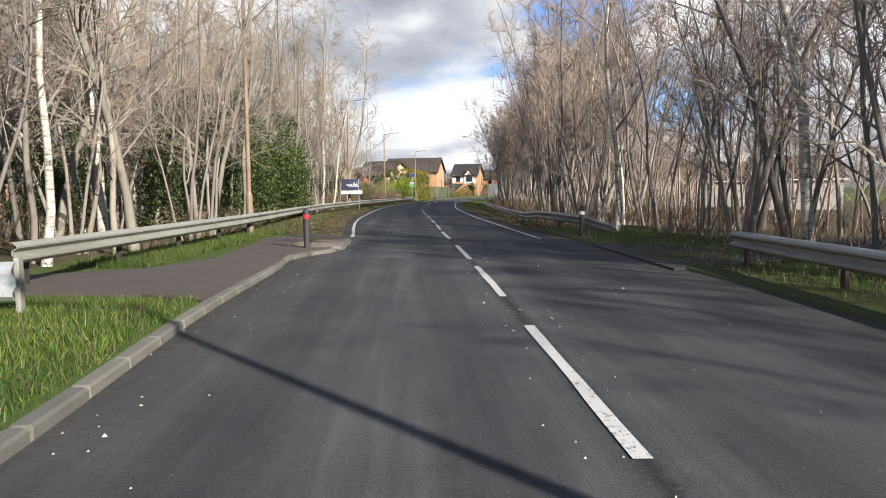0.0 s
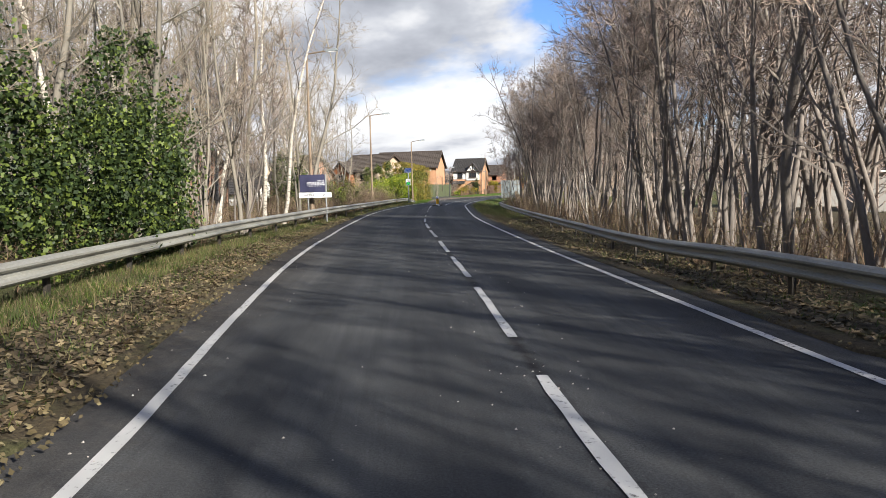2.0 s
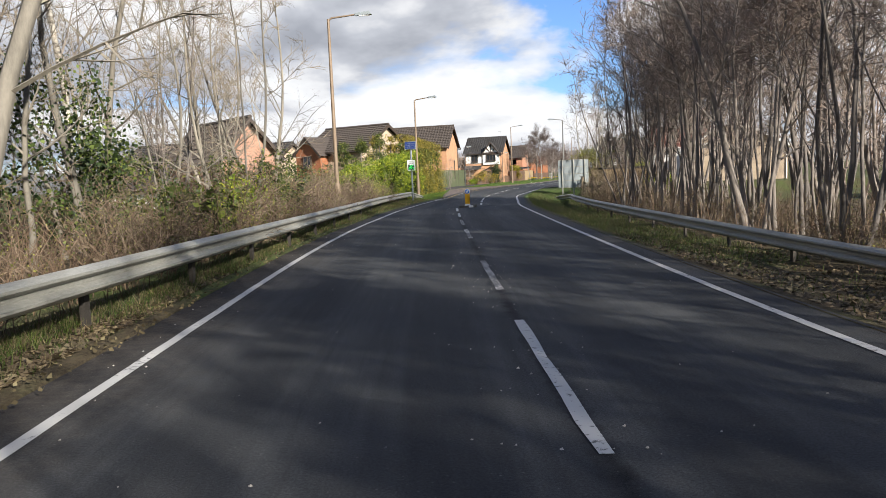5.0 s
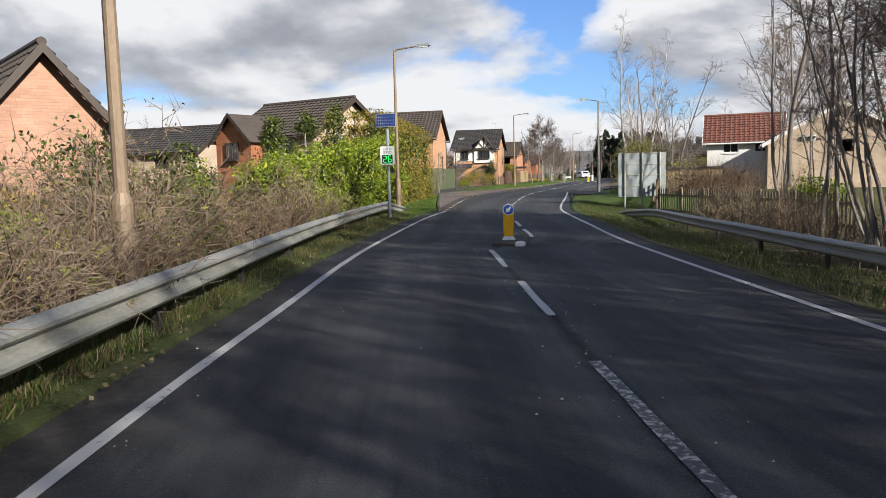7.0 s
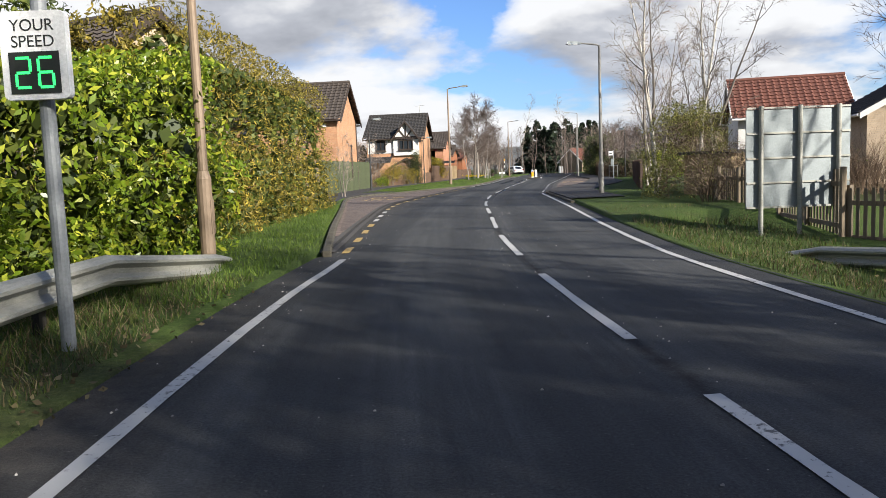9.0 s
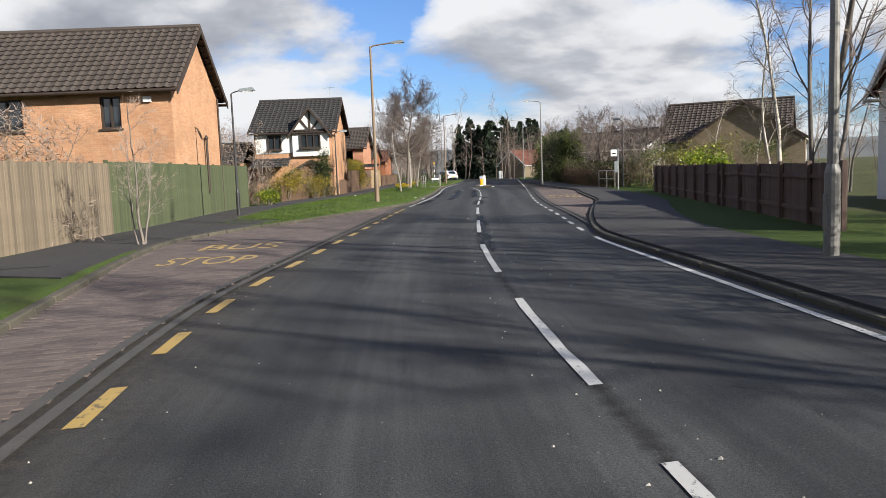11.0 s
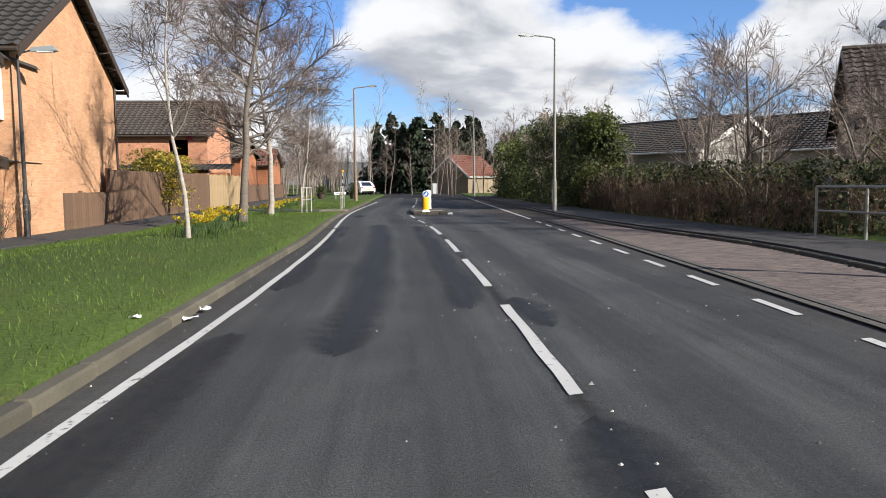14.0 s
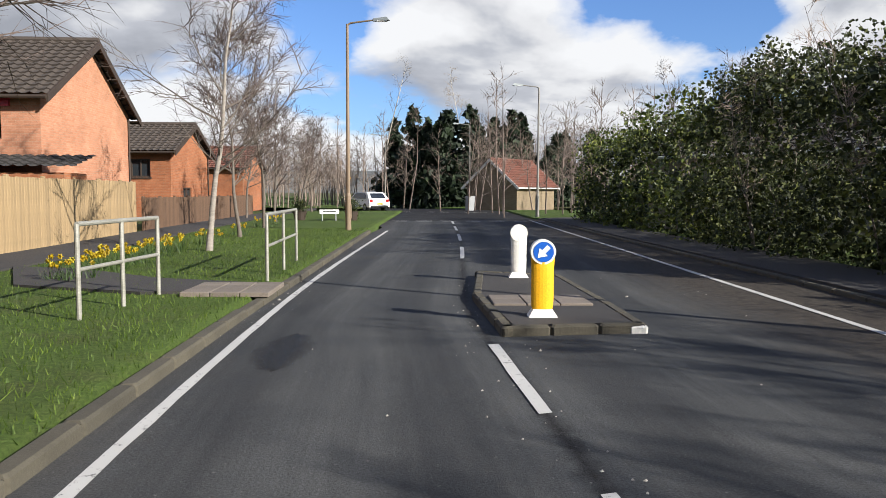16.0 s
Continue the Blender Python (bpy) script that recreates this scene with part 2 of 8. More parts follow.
def brick_material(name, c1, c2, mortar, uvec="wall"):
    m = bpy.data.materials.new(name)
    m.use_nodes = True
    nt = m.node_tree
    p = nt.nodes["Principled BSDF"]
    t = nt.nodes.new("ShaderNodeTexCoord")
    s = nt.nodes.new("ShaderNodeSeparateXYZ")
    link(nt, t.outputs["Object"], s.inputs[0])
    c = nt.nodes.new("ShaderNodeCombineXYZ")
    link(nt, math_n(nt, "ADD", s.outputs[0], s.outputs[1]), c.inputs[0])
    link(nt, s.outputs[2], c.inputs[1])
    br = nt.nodes.new("ShaderNodeTexBrick")
    link(nt, c.outputs[0], br.inputs["Vector"])
    br.inputs["Color1"].default_value, br.inputs["Color2"].default_value, br.inputs["Mortar"].default_value = (*c1, 1), (*c2, 1), (*mortar, 1)
    br.inputs["Scale"].default_value = 1.0
    br.inputs["Mortar Size"].default_value, br.inputs["Brick Width"].default_value, br.inputs["Row Height"].default_value = 0.006, 0.225, 0.075
    br.inputs["Bias"].default_value = -0.1
    stain = noise_tex(nt, t.outputs["Object"], 0.8, 5, 0.6)
    fine = noise_tex(nt, t.outputs["Object"], 35, 4, 0.6)
    col = mixc(nt, 1.0, br.outputs["Color"], ramp(nt, [(0.3, (0.78, 0.76, 0.74)), (0.7, (1.12, 1.1, 1.08))], stain), "MULTIPLY")
    col = mixc(nt, 1.0, col, ramp(nt, [(0.3, (0.82, 0.82, 0.82)), (0.7, (1.15, 1.15, 1.15))], fine), "MULTIPLY")
    link(nt, col, p.inputs["Base Color"])
    p.inputs["Roughness"].default_value = 0.9
    p.inputs["Specular IOR Level"].default_value = 0.2
    b = nt.nodes.new("ShaderNodeBump")
    b.inputs["Strength"].default_value, b.inputs["Distance"].default_value = 0.6, 0.01
    link(nt, br.outputs["Fac"], b.inputs["Height"])
    b.invert = True
    link(nt, b.outputs[0], p.inputs["Normal"])
    return m


def paint_material(name, colour, bare, loss=0.0):
    """Thermoplastic road paint, chipped through to the asphalt."""
    m = bpy.data.materials.new(name)
    m.use_nodes = True
    nt = m.node_tree
    p = nt.nodes["Principled BSDF"]
    t = nt.nodes.new("ShaderNodeTexCoord")
    wear = noise_tex(nt, t.outputs["Object"], 14, 6, 0.75)
    broad = noise_tex(nt, t.outputs["Object"], 0.7, 4, 0.6)
    f = ramp(nt, [(0.585 - loss, (0, 0, 0)), (0.64 - loss, (1, 1, 1))], math_n(nt, "ADD", math_n(nt, "MULTIPLY", wear, 0.75), math_n(nt, "MULTIPLY", broad, 0.3)))
    base = mixc(nt, f, ramp(nt, [(0.3, tuple(c * 0.8 for c in colour)), (0.7, colour)], broad), bare)
    link(nt, base, p.inputs["Base Color"])
    p.inputs["Roughness"].default_value = 0.65
    return m


def glass_material():
    m = bpy.data.materials.new("window_glass")
    m.use_nodes = True
    p = m.node_tree.nodes["Principled BSDF"]
    p.inputs["Base Color"].default_value = (0.02, 0.025, 0.03, 1)
    p.inputs["Roughness"].default_value = 0.04
    p.inputs["Specular IOR Level"].default_value = 0.8
    return m


def birch_material():
    m = bpy.data.materials.new("birch_bark")
    m.use_nodes = True
    nt = m.node_tree
    p = nt.nodes["Principled BSDF"]
    t = nt.nodes.new("ShaderNodeTexCoord")
    band = noise_tex(nt, mapping(nt, t.outputs["Object"], (3, 3, 9)), 1.6, 5, 0.7)
    col = ramp(nt, [(0.40, (0.045, 0.038, 0.033)), (0.47, (0.36, 0.325, 0.265)), (0.7, (0.54, 0.50, 0.43))], band)
    col = mixc(nt, 0.35, col, ramp(nt, [(0.3, (0.128, 0.104, 0.08)), (0.7, (0.56, 0.528, 0.48))], noise_tex(nt, t.outputs["Object"], 0.8, 3)))
    link(nt, col, p.inputs["Base Color"])
    p.inputs["Roughness"].default_value = 0.8
    return m


def damp_material():
    """Water-darkened asphalt that fades out raggedly at the rim of its patch."""
    m = bpy.data.materials.new("damp_asphalt")
    m.use_nodes = True
    nt = m.node_tree
    p = nt.nodes["Principled BSDF"]
    t = nt.nodes.new("ShaderNodeTexCoord")
    s = nt.nodes.new("ShaderNodeSeparateXYZ")
    link(nt, t.outputs["UV"], s.inputs[0])
    grain = noise_tex(nt, t.outputs["Object"], 50, 5, 0.7)
    edge = noise_tex(nt, t.outputs["Object"], 5.0, 6, 0.7)
    link(nt, ramp(nt, [(0.3, (0.011, 0.012, 0.013)), (0.7, (0.026, 0.027, 0.028))], grain), p.inputs["Base Color"])
    p.inputs["Roughness"].default_value = 0.55
    p.inputs["Specular IOR Level"].default_value = 0.2
    a = math_n(nt, "ADD", s.outputs[0], math_n(nt, "MULTIPLY", math_n(nt, "SUBTRACT", edge, 0.5), 0.7))
    link(nt, ramp(nt, [(0.08, (0, 0, 0)), (0.78, (0.66, 0.66, 0.66))], a), p.inputs["Alpha"])
    return m


ASPHALT = asphalt_material()
GROUND = ground_material()
PATH_TAR = material("old_footway_asphalt", (0.0322, 0.0298, 0.0291), 0.9, bump=0.5, bump_scale=60, var=0.3, var_scale=0.7)
PATH_BROWN = material("old_brown_tarmac", (0.056, 0.044, 0.039), 0.9, bump=0.5, bump_scale=60, var=0.3, var_scale=0.7)
WHITE_PAINT = paint_material("white_road_paint", (0.446, 0.44, 0.422), (0.0558, 0.0546, 0.0527))
YELLOW_PAINT = paint_material("yellow_road_paint", (0.384, 0.26, 0.0744), (0.062, 0.0527, 0.0434))
KERB = material("kerb_concrete", (0.102, 0.096, 0.083), 0.9, bump=0.4, bump_scale=50, var=0.25, var_scale=2, per_object=0.15)
KERB_MOSS = material("mossy_kerb_concrete", (0.062, 0.056, 0.042), 0.95, bump=0.5, bump_scale=40, var=0.4, var_scale=1.5, per_object=0.2)
SLAB = material("paving_slab_concrete", (0.142, 0.12, 0.102), 0.9, bump=0.4, bump_scale=45, var=0.2, var_scale=1.5, per_object=0.14)
PAVER = material("red_grey_block_paver", (0.0961, 0.0756, 0.0694), 0.9, bump=0.3, bump_scale=60, var=0.2, var_scale=1.2, per_object=0.25)
PAVER_REST = material("red_grey_block_paving", (0.0961, 0.0756, 0.0694), 0.9, bump=0.3, bump_scale=60, var=0.2, var_scale=1.2, per_island=0.25)
GALV = material("weathered_galvanised_steel", (0.28, 0.278, 0.25), 0.55, 0.35, bump=0.15, bump_scale=25, var=0.25, var_scale=1.1, dark=(0.15, 0.14, 0.105), stretch=(1, 0.5, 3))
GALV_NEW = material("new_galvanised_steel", (0.62, 0.64, 0.66), 0.32, 0.7, var=0.12, var_scale=3)
DARK_STEEL = material("dark_rusty_steel", (0.0496, 0.0434, 0.0372), 0.7, 0.5, bump=0.2, var=0.3)
LAMP_BROWN = material("weathered_column_steel", (0.186, 0.136, 0.093), 0.6, 0.2, bump=0.15, bump_scale=20, var=0.25, var_scale=2, stretch=(1, 1, 0.4))
LAMP_GREY = material("grey_column_steel", (0.186, 0.18, 0.167), 0.55, 0.3, bump=0.1, bump_scale=20, var=0.2, var_scale=2)
LAMP_BLACK = material("black_painted_steel", (0.03, 0.03, 0.032), 0.5, 0.1, var=0.2)
GREY_PAINT = material("grey_painted_steel", (0.211, 0.223, 0.229), 0.5, 0.1, var=0.12, var_scale=2)
SIGN_GREY = material("unpainted_aluminium_sheet", (0.22, 0.245, 0.25), 0.5, 0.25, var=0.12, var_scale=1.5)
SIGN_BLUE = material("dark_blue_sign_face", (0.0186, 0.0198, 0.0527), 0.45, var=0.12)
SIGN_WHITE = material("white_sign_face", (0.68, 0.68, 0.671), 0.45, var=0.06)
SIGN_BLACK = material("black_sign_face", (0.02, 0.022, 0.02), 0.4, var=0.2)
BOLLARD_YELLOW = material("yellow_bollard_plastic", (0.72, 0.378, 0.0135), 0.4, var=0.1, var_scale=4)
BOLLARD_WHITE = material("white_bollard_plastic", (0.656, 0.64, 0.592), 0.4, var=0.1, var_scale=4)
BOLLARD_BLUE = material("blue_reflective_disc", (0.0108, 0.09, 0.414), 0.35, var=0.08)
BOLLARD_BLACK = material("black_bollard_plastic", (0.025, 0.025, 0.027), 0.5, var=0.2)
RED_BAND = material("red_reflective_band", (0.341, 0.0124, 0.031), 0.4, var=0.1)
SOLAR = material("blue_solar_cells", (0.02, 0.035, 0.12), 0.18, 0.2, var=0.3, var_scale=6)
BARK = material("grey_brown_bark", (0.155, 0.135, 0.12), 0.9, bump=0.6, bump_scale=24, var=0.4, var_scale=3, stretch=(1, 1, 0.3), per_object=0.25)
BARK_PALE = material("pale_alder_bark", (0.165, 0.15, 0.125), 0.9, bump=0.5, bump_scale=22, var=0.5, var_scale=2.5, stretch=(1, 1, 0.3), per_object=0.3)
GRIT = material("pale_chippings", (0.30, 0.29, 0.27), 0.9, var=0.3, var_scale=30, per_island=0.5)
WET = damp_material()
EDGING = material("worn_concrete_channel", (0.060, 0.056, 0.052), 0.9, bump=0.3, bump_scale=50, var=0.3, var_scale=3)
WORN_PAINT = paint_material("worn_white_road_paint", (0.40, 0.39, 0.37), (0.045, 0.044, 0.043), 0.11)
TWIG_DARK = material("dark_red_brown_twigs", (0.105, 0.078, 0.068), 0.9, var=0.3, var_scale=0.8)
BIRCH = birch_material()
STREET_BARK = material("banded_cherry_bark", (0.10, 0.083, 0.068), 0.8, bump=0.5, bump_scale=18, var=0.45, var_scale=3.5, stretch=(1, 1, 5))
STREET_PALE = material("pale_banded_bark", (0.23, 0.205, 0.18), 0.8, bump=0.5, bump_scale=16, var=0.5, var_scale=3.0, stretch=(1, 1, 5))
TWIG = material("brown_twigs", (0.20, 0.158, 0.135), 0.9, var=0.3, var_scale=0.8, per_object=0.3)
TWIG_PALE = material("ochre_budding_twigs", (0.19, 0.158, 0.12), 0.9, var=0.3, var_scale=0.6, per_object=0.3)
BRAMBLE = material("brown_bramble_stems", (0.105, 0.070, 0.046), 0.9, var=0.35, var_scale=0.6, per_island=0.35)
LAUREL = leaf_material("laurel_leaf", (0.149, 0.223, 0.0186), (0.434, 0.446, 0.0558), 0.4, 0.35)
GOLD_LEAF = leaf_material("golden_conifer_spray", (0.165, 0.14, 0.028), (0.42, 0.315, 0.05), 0.35, 0.6)
IVY = leaf_material("ivy_leaf", (0.026, 0.046, 0.012), (0.13, 0.17, 0.035), 0.25, 0.6)
SCRUB = material("dull_brown_scrub_twigs", (0.15, 0.112, 0.080), 0.9, var=0.3, var_scale=0.7, per_object=0.25)
OLIVE = leaf_material("budding_willow_leaf", (0.125, 0.125, 0.034), (0.30, 0.285, 0.08), 0.35, 0.6)
# the next two also fill hedge cores, their darker tone standing in for shade
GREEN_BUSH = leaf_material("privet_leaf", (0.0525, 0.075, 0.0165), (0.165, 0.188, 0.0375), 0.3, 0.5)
# evergreen leaf, darkened further so the tall ivy hedge reads as shaded
DARK_LEAF = leaf_material("shade_darkened_evergreen_leaf", (0.030, 0.041, 0.013), (0.095, 0.11, 0.03), 0.2, 0.65)
CONIFER = leaf_material("spruce_needles", (0.0108, 0.0216, 0.0108), (0.027, 0.045, 0.0198), 0.1, 0.7)
YELLOW_SHRUB = leaf_material("yellow_green_shrub_leaf", (0.19, 0.155, 0.018), (0.46, 0.34, 0.03), 0.3, 0.5)
DEAD_LEAF = leaf_material("dead_leaf", (0.10, 0.072, 0.045), (0.23, 0.18, 0.115), 0.15, 0.8)
GRASS_BLADE = leaf_material("grass_blade", (0.0562, 0.0938, 0.0165), (0.143, 0.165, 0.045), 0.4, 0.6)
LAWN_BLADE = leaf_material("lawn_blade", (0.072, 0.125, 0.016), (0.14, 0.195, 0.036), 0.4, 0.6)
STRAW = leaf_material("dead_grass_blade", (0.112, 0.0875, 0.049), (0.252, 0.21, 0.126), 0.3, 0.8)
PETAL = leaf_material("daffodil_petal", (0.446, 0.31, 0.0124), (0.527, 0.434, 0.031), 0.3, 0.5)
STALK = leaf_material("daffodil_leaf", (0.0372, 0.0744, 0.0186), (0.0806, 0.124, 0.0372), 0.3, 0.5)
BRICK_ORANGE = brick_material("orange_brick", (0.39, 0.205, 0.115), (0.46, 0.265, 0.155), (0.36, 0.26, 0.18))
BRICK_ROSE = brick_material("rose_orange_brick", (0.38, 0.175, 0.105), (0.45, 0.22, 0.14), (0.36, 0.24, 0.17))
BRICK_RED = brick_material("red_brick", (0.26, 0.0961, 0.0465), (0.322, 0.13, 0.0651), (0.248, 0.149, 0.0992))
BRICK_PINK = brick_material("pink_brick", (0.34, 0.19, 0.135), (0.40, 0.235, 0.17), (0.30, 0.21, 0.16))
BRICK_BUFF = brick_material("buff_brick", (0.38, 0.30, 0.22), (0.43, 0.345, 0.26), (0.34, 0.29, 0.23))
BRICK_STONE = brick_material("brown_stone_brick", (0.186, 0.149, 0.0992), (0.229, 0.186, 0.127), (0.186, 0.155, 0.118))
RENDER_WHITE = material("white_render", (0.576, 0.568, 0.544), 0.85, bump=0.15, bump_scale=40, var=0.08, var_scale=1.2)
RENDER_GREY = material("grey_harling", (0.223, 0.211, 0.192), 0.9, bump=0.4, bump_scale=60, var=0.12, var_scale=1.2)
ROOF_BROWN = material("brown_concrete_tile", (0.0527, 0.0422, 0.036), 0.85, bump=0.3, bump_scale=30, var=0.35, var_scale=1.2, per_island=0.15)
ROOF_RED = material("red_concrete_tile", (0.124, 0.0465, 0.0322), 0.85, bump=0.3, bump_scale=30, var=0.3, var_scale=1.2)
ROOF_DARK = material("dark_grey_tile", (0.031, 0.0285, 0.0273), 0.8, bump=0.3, bump_scale=30, var=0.3, var_scale=1.2)
WOOD_DARK = material("dark_stained_timber", (0.035, 0.024, 0.018), 0.6, bump=0.2, bump_scale=30, var=0.25, stretch=(1, 1, 0.2))
WOOD_WHITE = material("white_painted_timber", (0.6, 0.592, 0.568), 0.55, var=0.06)
FENCE_GREEN = material("green_stained_board", (0.0589, 0.0713, 0.0341), 0.8, bump=0.3, bump_scale=20, var=0.25, var_scale=2, stretch=(3, 3, 0.3), per_object=0.18)
FENCE_BROWN = material("brown_stained_board", (0.093, 0.0546, 0.0341), 0.8, bump=0.3, bump_scale=20, var=0.25, var_scale=2, stretch=(3, 3, 0.3), per_object=0.18)
FENCE_MAROON = material("faded_maroon_board", (0.088, 0.058, 0.048), 0.85, bump=0.3, bump_scale=20, var=0.25, var_scale=2, stretch=(3, 3, 0.3), per_object=0.18)
FENCE_TAN = material("weathered_tan_pale", (0.15, 0.12, 0.085), 0.8, bump=0.3, bump_scale=20, var=0.25, var_scale=2, stretch=(3, 3, 0.3), per_object=0.25)
FENCE_PALE = material("pale_larch_board", (0.25, 0.18, 0.1), 0.8, bump=0.3, bump_scale=20, var=0.2, var_scale=2, stretch=(3, 3, 0.3), per_object=0.15)
GLASS = glass_material()
CAR_WHITE = material("white_car_paint", (0.702, 0.702, 0.702), 0.25, var=0.03)
RUBBER = material("black_rubber", (0.02, 0.02, 0.02), 0.8, var=0.2)
RED_LAMP = material("red_tail_lamp", (0.279, 0.0062, 0.0062), 0.25, var=0.1)
HILL = material("far_moorland", (0.096, 0.102, 0.102), 1.0, var=0.3, var_scale=0.004, bump_scale=0.02)


# ---- geometry helpers ----
class Shape:
    """Gathers vertices and faces of one mesh."""

    def __init__(self):
        self.v, self.f = [], []

    def add(self, verts, faces):
        n = len(self.v)
        self.v.extend(verts)
        self.f.extend([tuple(i + n for i in f) for f in faces])
        return self

    def box(self, cx, cy, cz, sx, sy, sz, rz=0.0, bevel=0.0):
        c, s = math.cos(rz), math.sin(rz)
        b = min(bevel, sx / 3, sy / 3, sz / 3)
        pts = []
        if b <= 0:
            for z in (-sz / 2, sz / 2):
                for x, y in ((-sx / 2, -sy / 2), (sx / 2, -sy / 2), (sx / 2, sy / 2), (-sx / 2, sy / 2)):
                    pts.append((cx + x * c - y * s, cy + x * s + y * c, cz + z))
            return self.add(pts, [(3, 2, 1, 0), (4, 5, 6, 7), (0, 1, 5, 4), (1, 2, 6, 5), (2, 3, 7, 6), (3, 0, 4, 7)])
        # chamfered along the upright and the upper edges
        rings = [(-sz / 2, 0.0), (sz / 2 - b, 0.0), (sz / 2, b)]
        for z, inset in rings:
            hx, hy = sx / 2 - inset, sy / 2 - inset
            for x, y in ((-hx + b, -hy), (hx - b, -hy), (hx, -hy + b), (hx, hy - b), (hx - b, hy), (-hx + b, hy), (-hx, hy - b), (-hx, -hy + b)):
                pts.append((cx + x * c - y * s, cy + x * s + y * c, cz + z))
        faces = [tuple(reversed(range(8))), tuple(range(16, 24))]
        for r in range(2):
            for i in range(8):
                j = (i + 1) % 8
                faces.append((r * 8 + i, r * 8 + j, r * 8 + 8 + j, r * 8 + 8 + i))
        return self.add(pts, faces)

    def tube(self, pts, radii, sides=6, cap=True):
        """A tube along points with a radius at each."""
        n = len(pts)
        P = [Vector(p) for p in pts]
        ring = []
        for i in range(n):
            d = (P[min(i + 1, n - 1)] - P[max(i - 1, 0)])
            d = d.normalized() if d.length > 1e-9 else Vector((0, 0, 1))
            a = d.cross(Vector((0, 0, 1)) if abs(d.z) < 0.9 else Vector((1, 0, 0))).normalized()
            b = d.cross(a)
            r = radii[i] if isinstance(radii, (list, tuple)) else radii
            for k in range(sides):
                w = 2 * math.pi * k / sides
                ring.append(tuple(P[i] + (a * math.cos(w) + b * math.sin(w)) * r))
        faces = []
        for i in range(n - 1):
            for k in range(sides):
                j = (k + 1) % sides
                faces.append((i * sides + k, i * sides + j, (i + 1) * sides + j, (i + 1) * sides + k))
        if cap:
            faces.append(tuple(reversed(range(sides))))
            faces.append(tuple(range((n - 1) * sides, n * sides)))
        return self.add(ring, faces)

    def lathe(self, profile, sides=20, cx=0, cy=0):
        """Turns (radius, z) pairs round the upright axis."""
        pts = []
        for r, z in profile:
            for k in range(sides):
                w = 2 * math.pi * k / sides
                pts.append((cx + r * math.cos(w), cy + r * math.sin(w), z))
        faces = []
        for i in range(len(profile) - 1):
            for k in range(sides):
                j = (k + 1) % sides
                faces.append((i * sides + k, i * sides + j, (i + 1) * sides + j, (i + 1) * sides + k))
        faces.append(tuple(reversed(range(sides))))
        faces.append(tuple(range((len(profile) - 1) * sides, len(profile) * sides)))
        return self.add(pts, faces)

    def sweep(self, path, section, closed=False):
        """Carries a section of (out, up) points along a path of (x, y, z), upright."""
        n, k = len(path), len(section)
        pts = []
        for i in range(n):
            a, b = path[max(i - 1, 0)], path[min(i + 1, n - 1)]
            d = Vector((b[0] - a[0], b[1] - a[1], 0)).normalized()
            out = Vector((d.y, -d.x, 0))
            for o, u in section:
                pts.append((path[i][0] + out.x * o, path[i][1] + out.y * o, path[i][2] + u))
        faces = []
        for i in range(n - 1):
            for j in range(k if closed else k - 1):
                q = (j + 1) % k
                faces.append((i * k + j, i * k + q, (i + 1) * k + q, (i + 1) * k + j))
        if closed:
            faces.append(tuple(range(k)))
            faces.append(tuple(reversed(range((n - 1) * k, n * k))))
        return self.add(pts, faces)

    def mesh(self, name, mat, smooth=False):
        me = bpy.data.meshes.new(name)
        me.from_pydata(self.v, [], self.f)
        me.materials.append(mat)
        if smooth:
            me.polygons.foreach_set("use_smooth", [True] * len(me.polygons))
        me.update()
        return me


def part(name, shape, mat, parent=None, label="", smooth=False):
    """Links a shape as one mesh object under a thing or a part."""
    ob = new(name, shape.mesh(name, mat, smooth) if isinstance(shape, Shape) else shape)
    ob.parent = parent
    if label:
        tagged(ob, label)
    return ob


def thing(name, m, label, category, group="", kind=""):
    ob = new(name)
    ob.matrix_world = m
    return tagged(ob, label, category, group, kind)


def put(name, me, parent, x, y, z, rz=0.0, scale=(1, 1, 1)):
    """One more piece on a shared mesh."""
    ob = new(name, me)
    ob.parent = parent
    ob.location, ob.rotation_euler, ob.scale = (x, y, z), (0, 0, rz), scale
    return ob


def stuff_np(name, V, F, mat, label, category, parent=None, smooth=False):
    """A joined mass of small pieces from arrays."""
    me = bpy.data.meshes.new(name)
    V = np.asarray(V, dtype=np.float32)
    F = np.asarray(F, dtype=np.int32)
    k = F.shape[1]
    me.vertices.add(len(V))
    me.vertices.foreach_set("co", V.ravel())
    me.loops.add(F.size)
    me.loops.foreach_set("vertex_index", F.ravel())
    me.polygons.add(len(F))
    me.polygons.foreach_set("loop_start", np.arange(0, F.size, k, dtype=np.int32))
    me.update(calc_edges=True)
    me.materials.append(mat)
    ob = new(name, me)
    ob.parent = parent
    return tagged(ob, label, category, kind="stuff") if label else ob


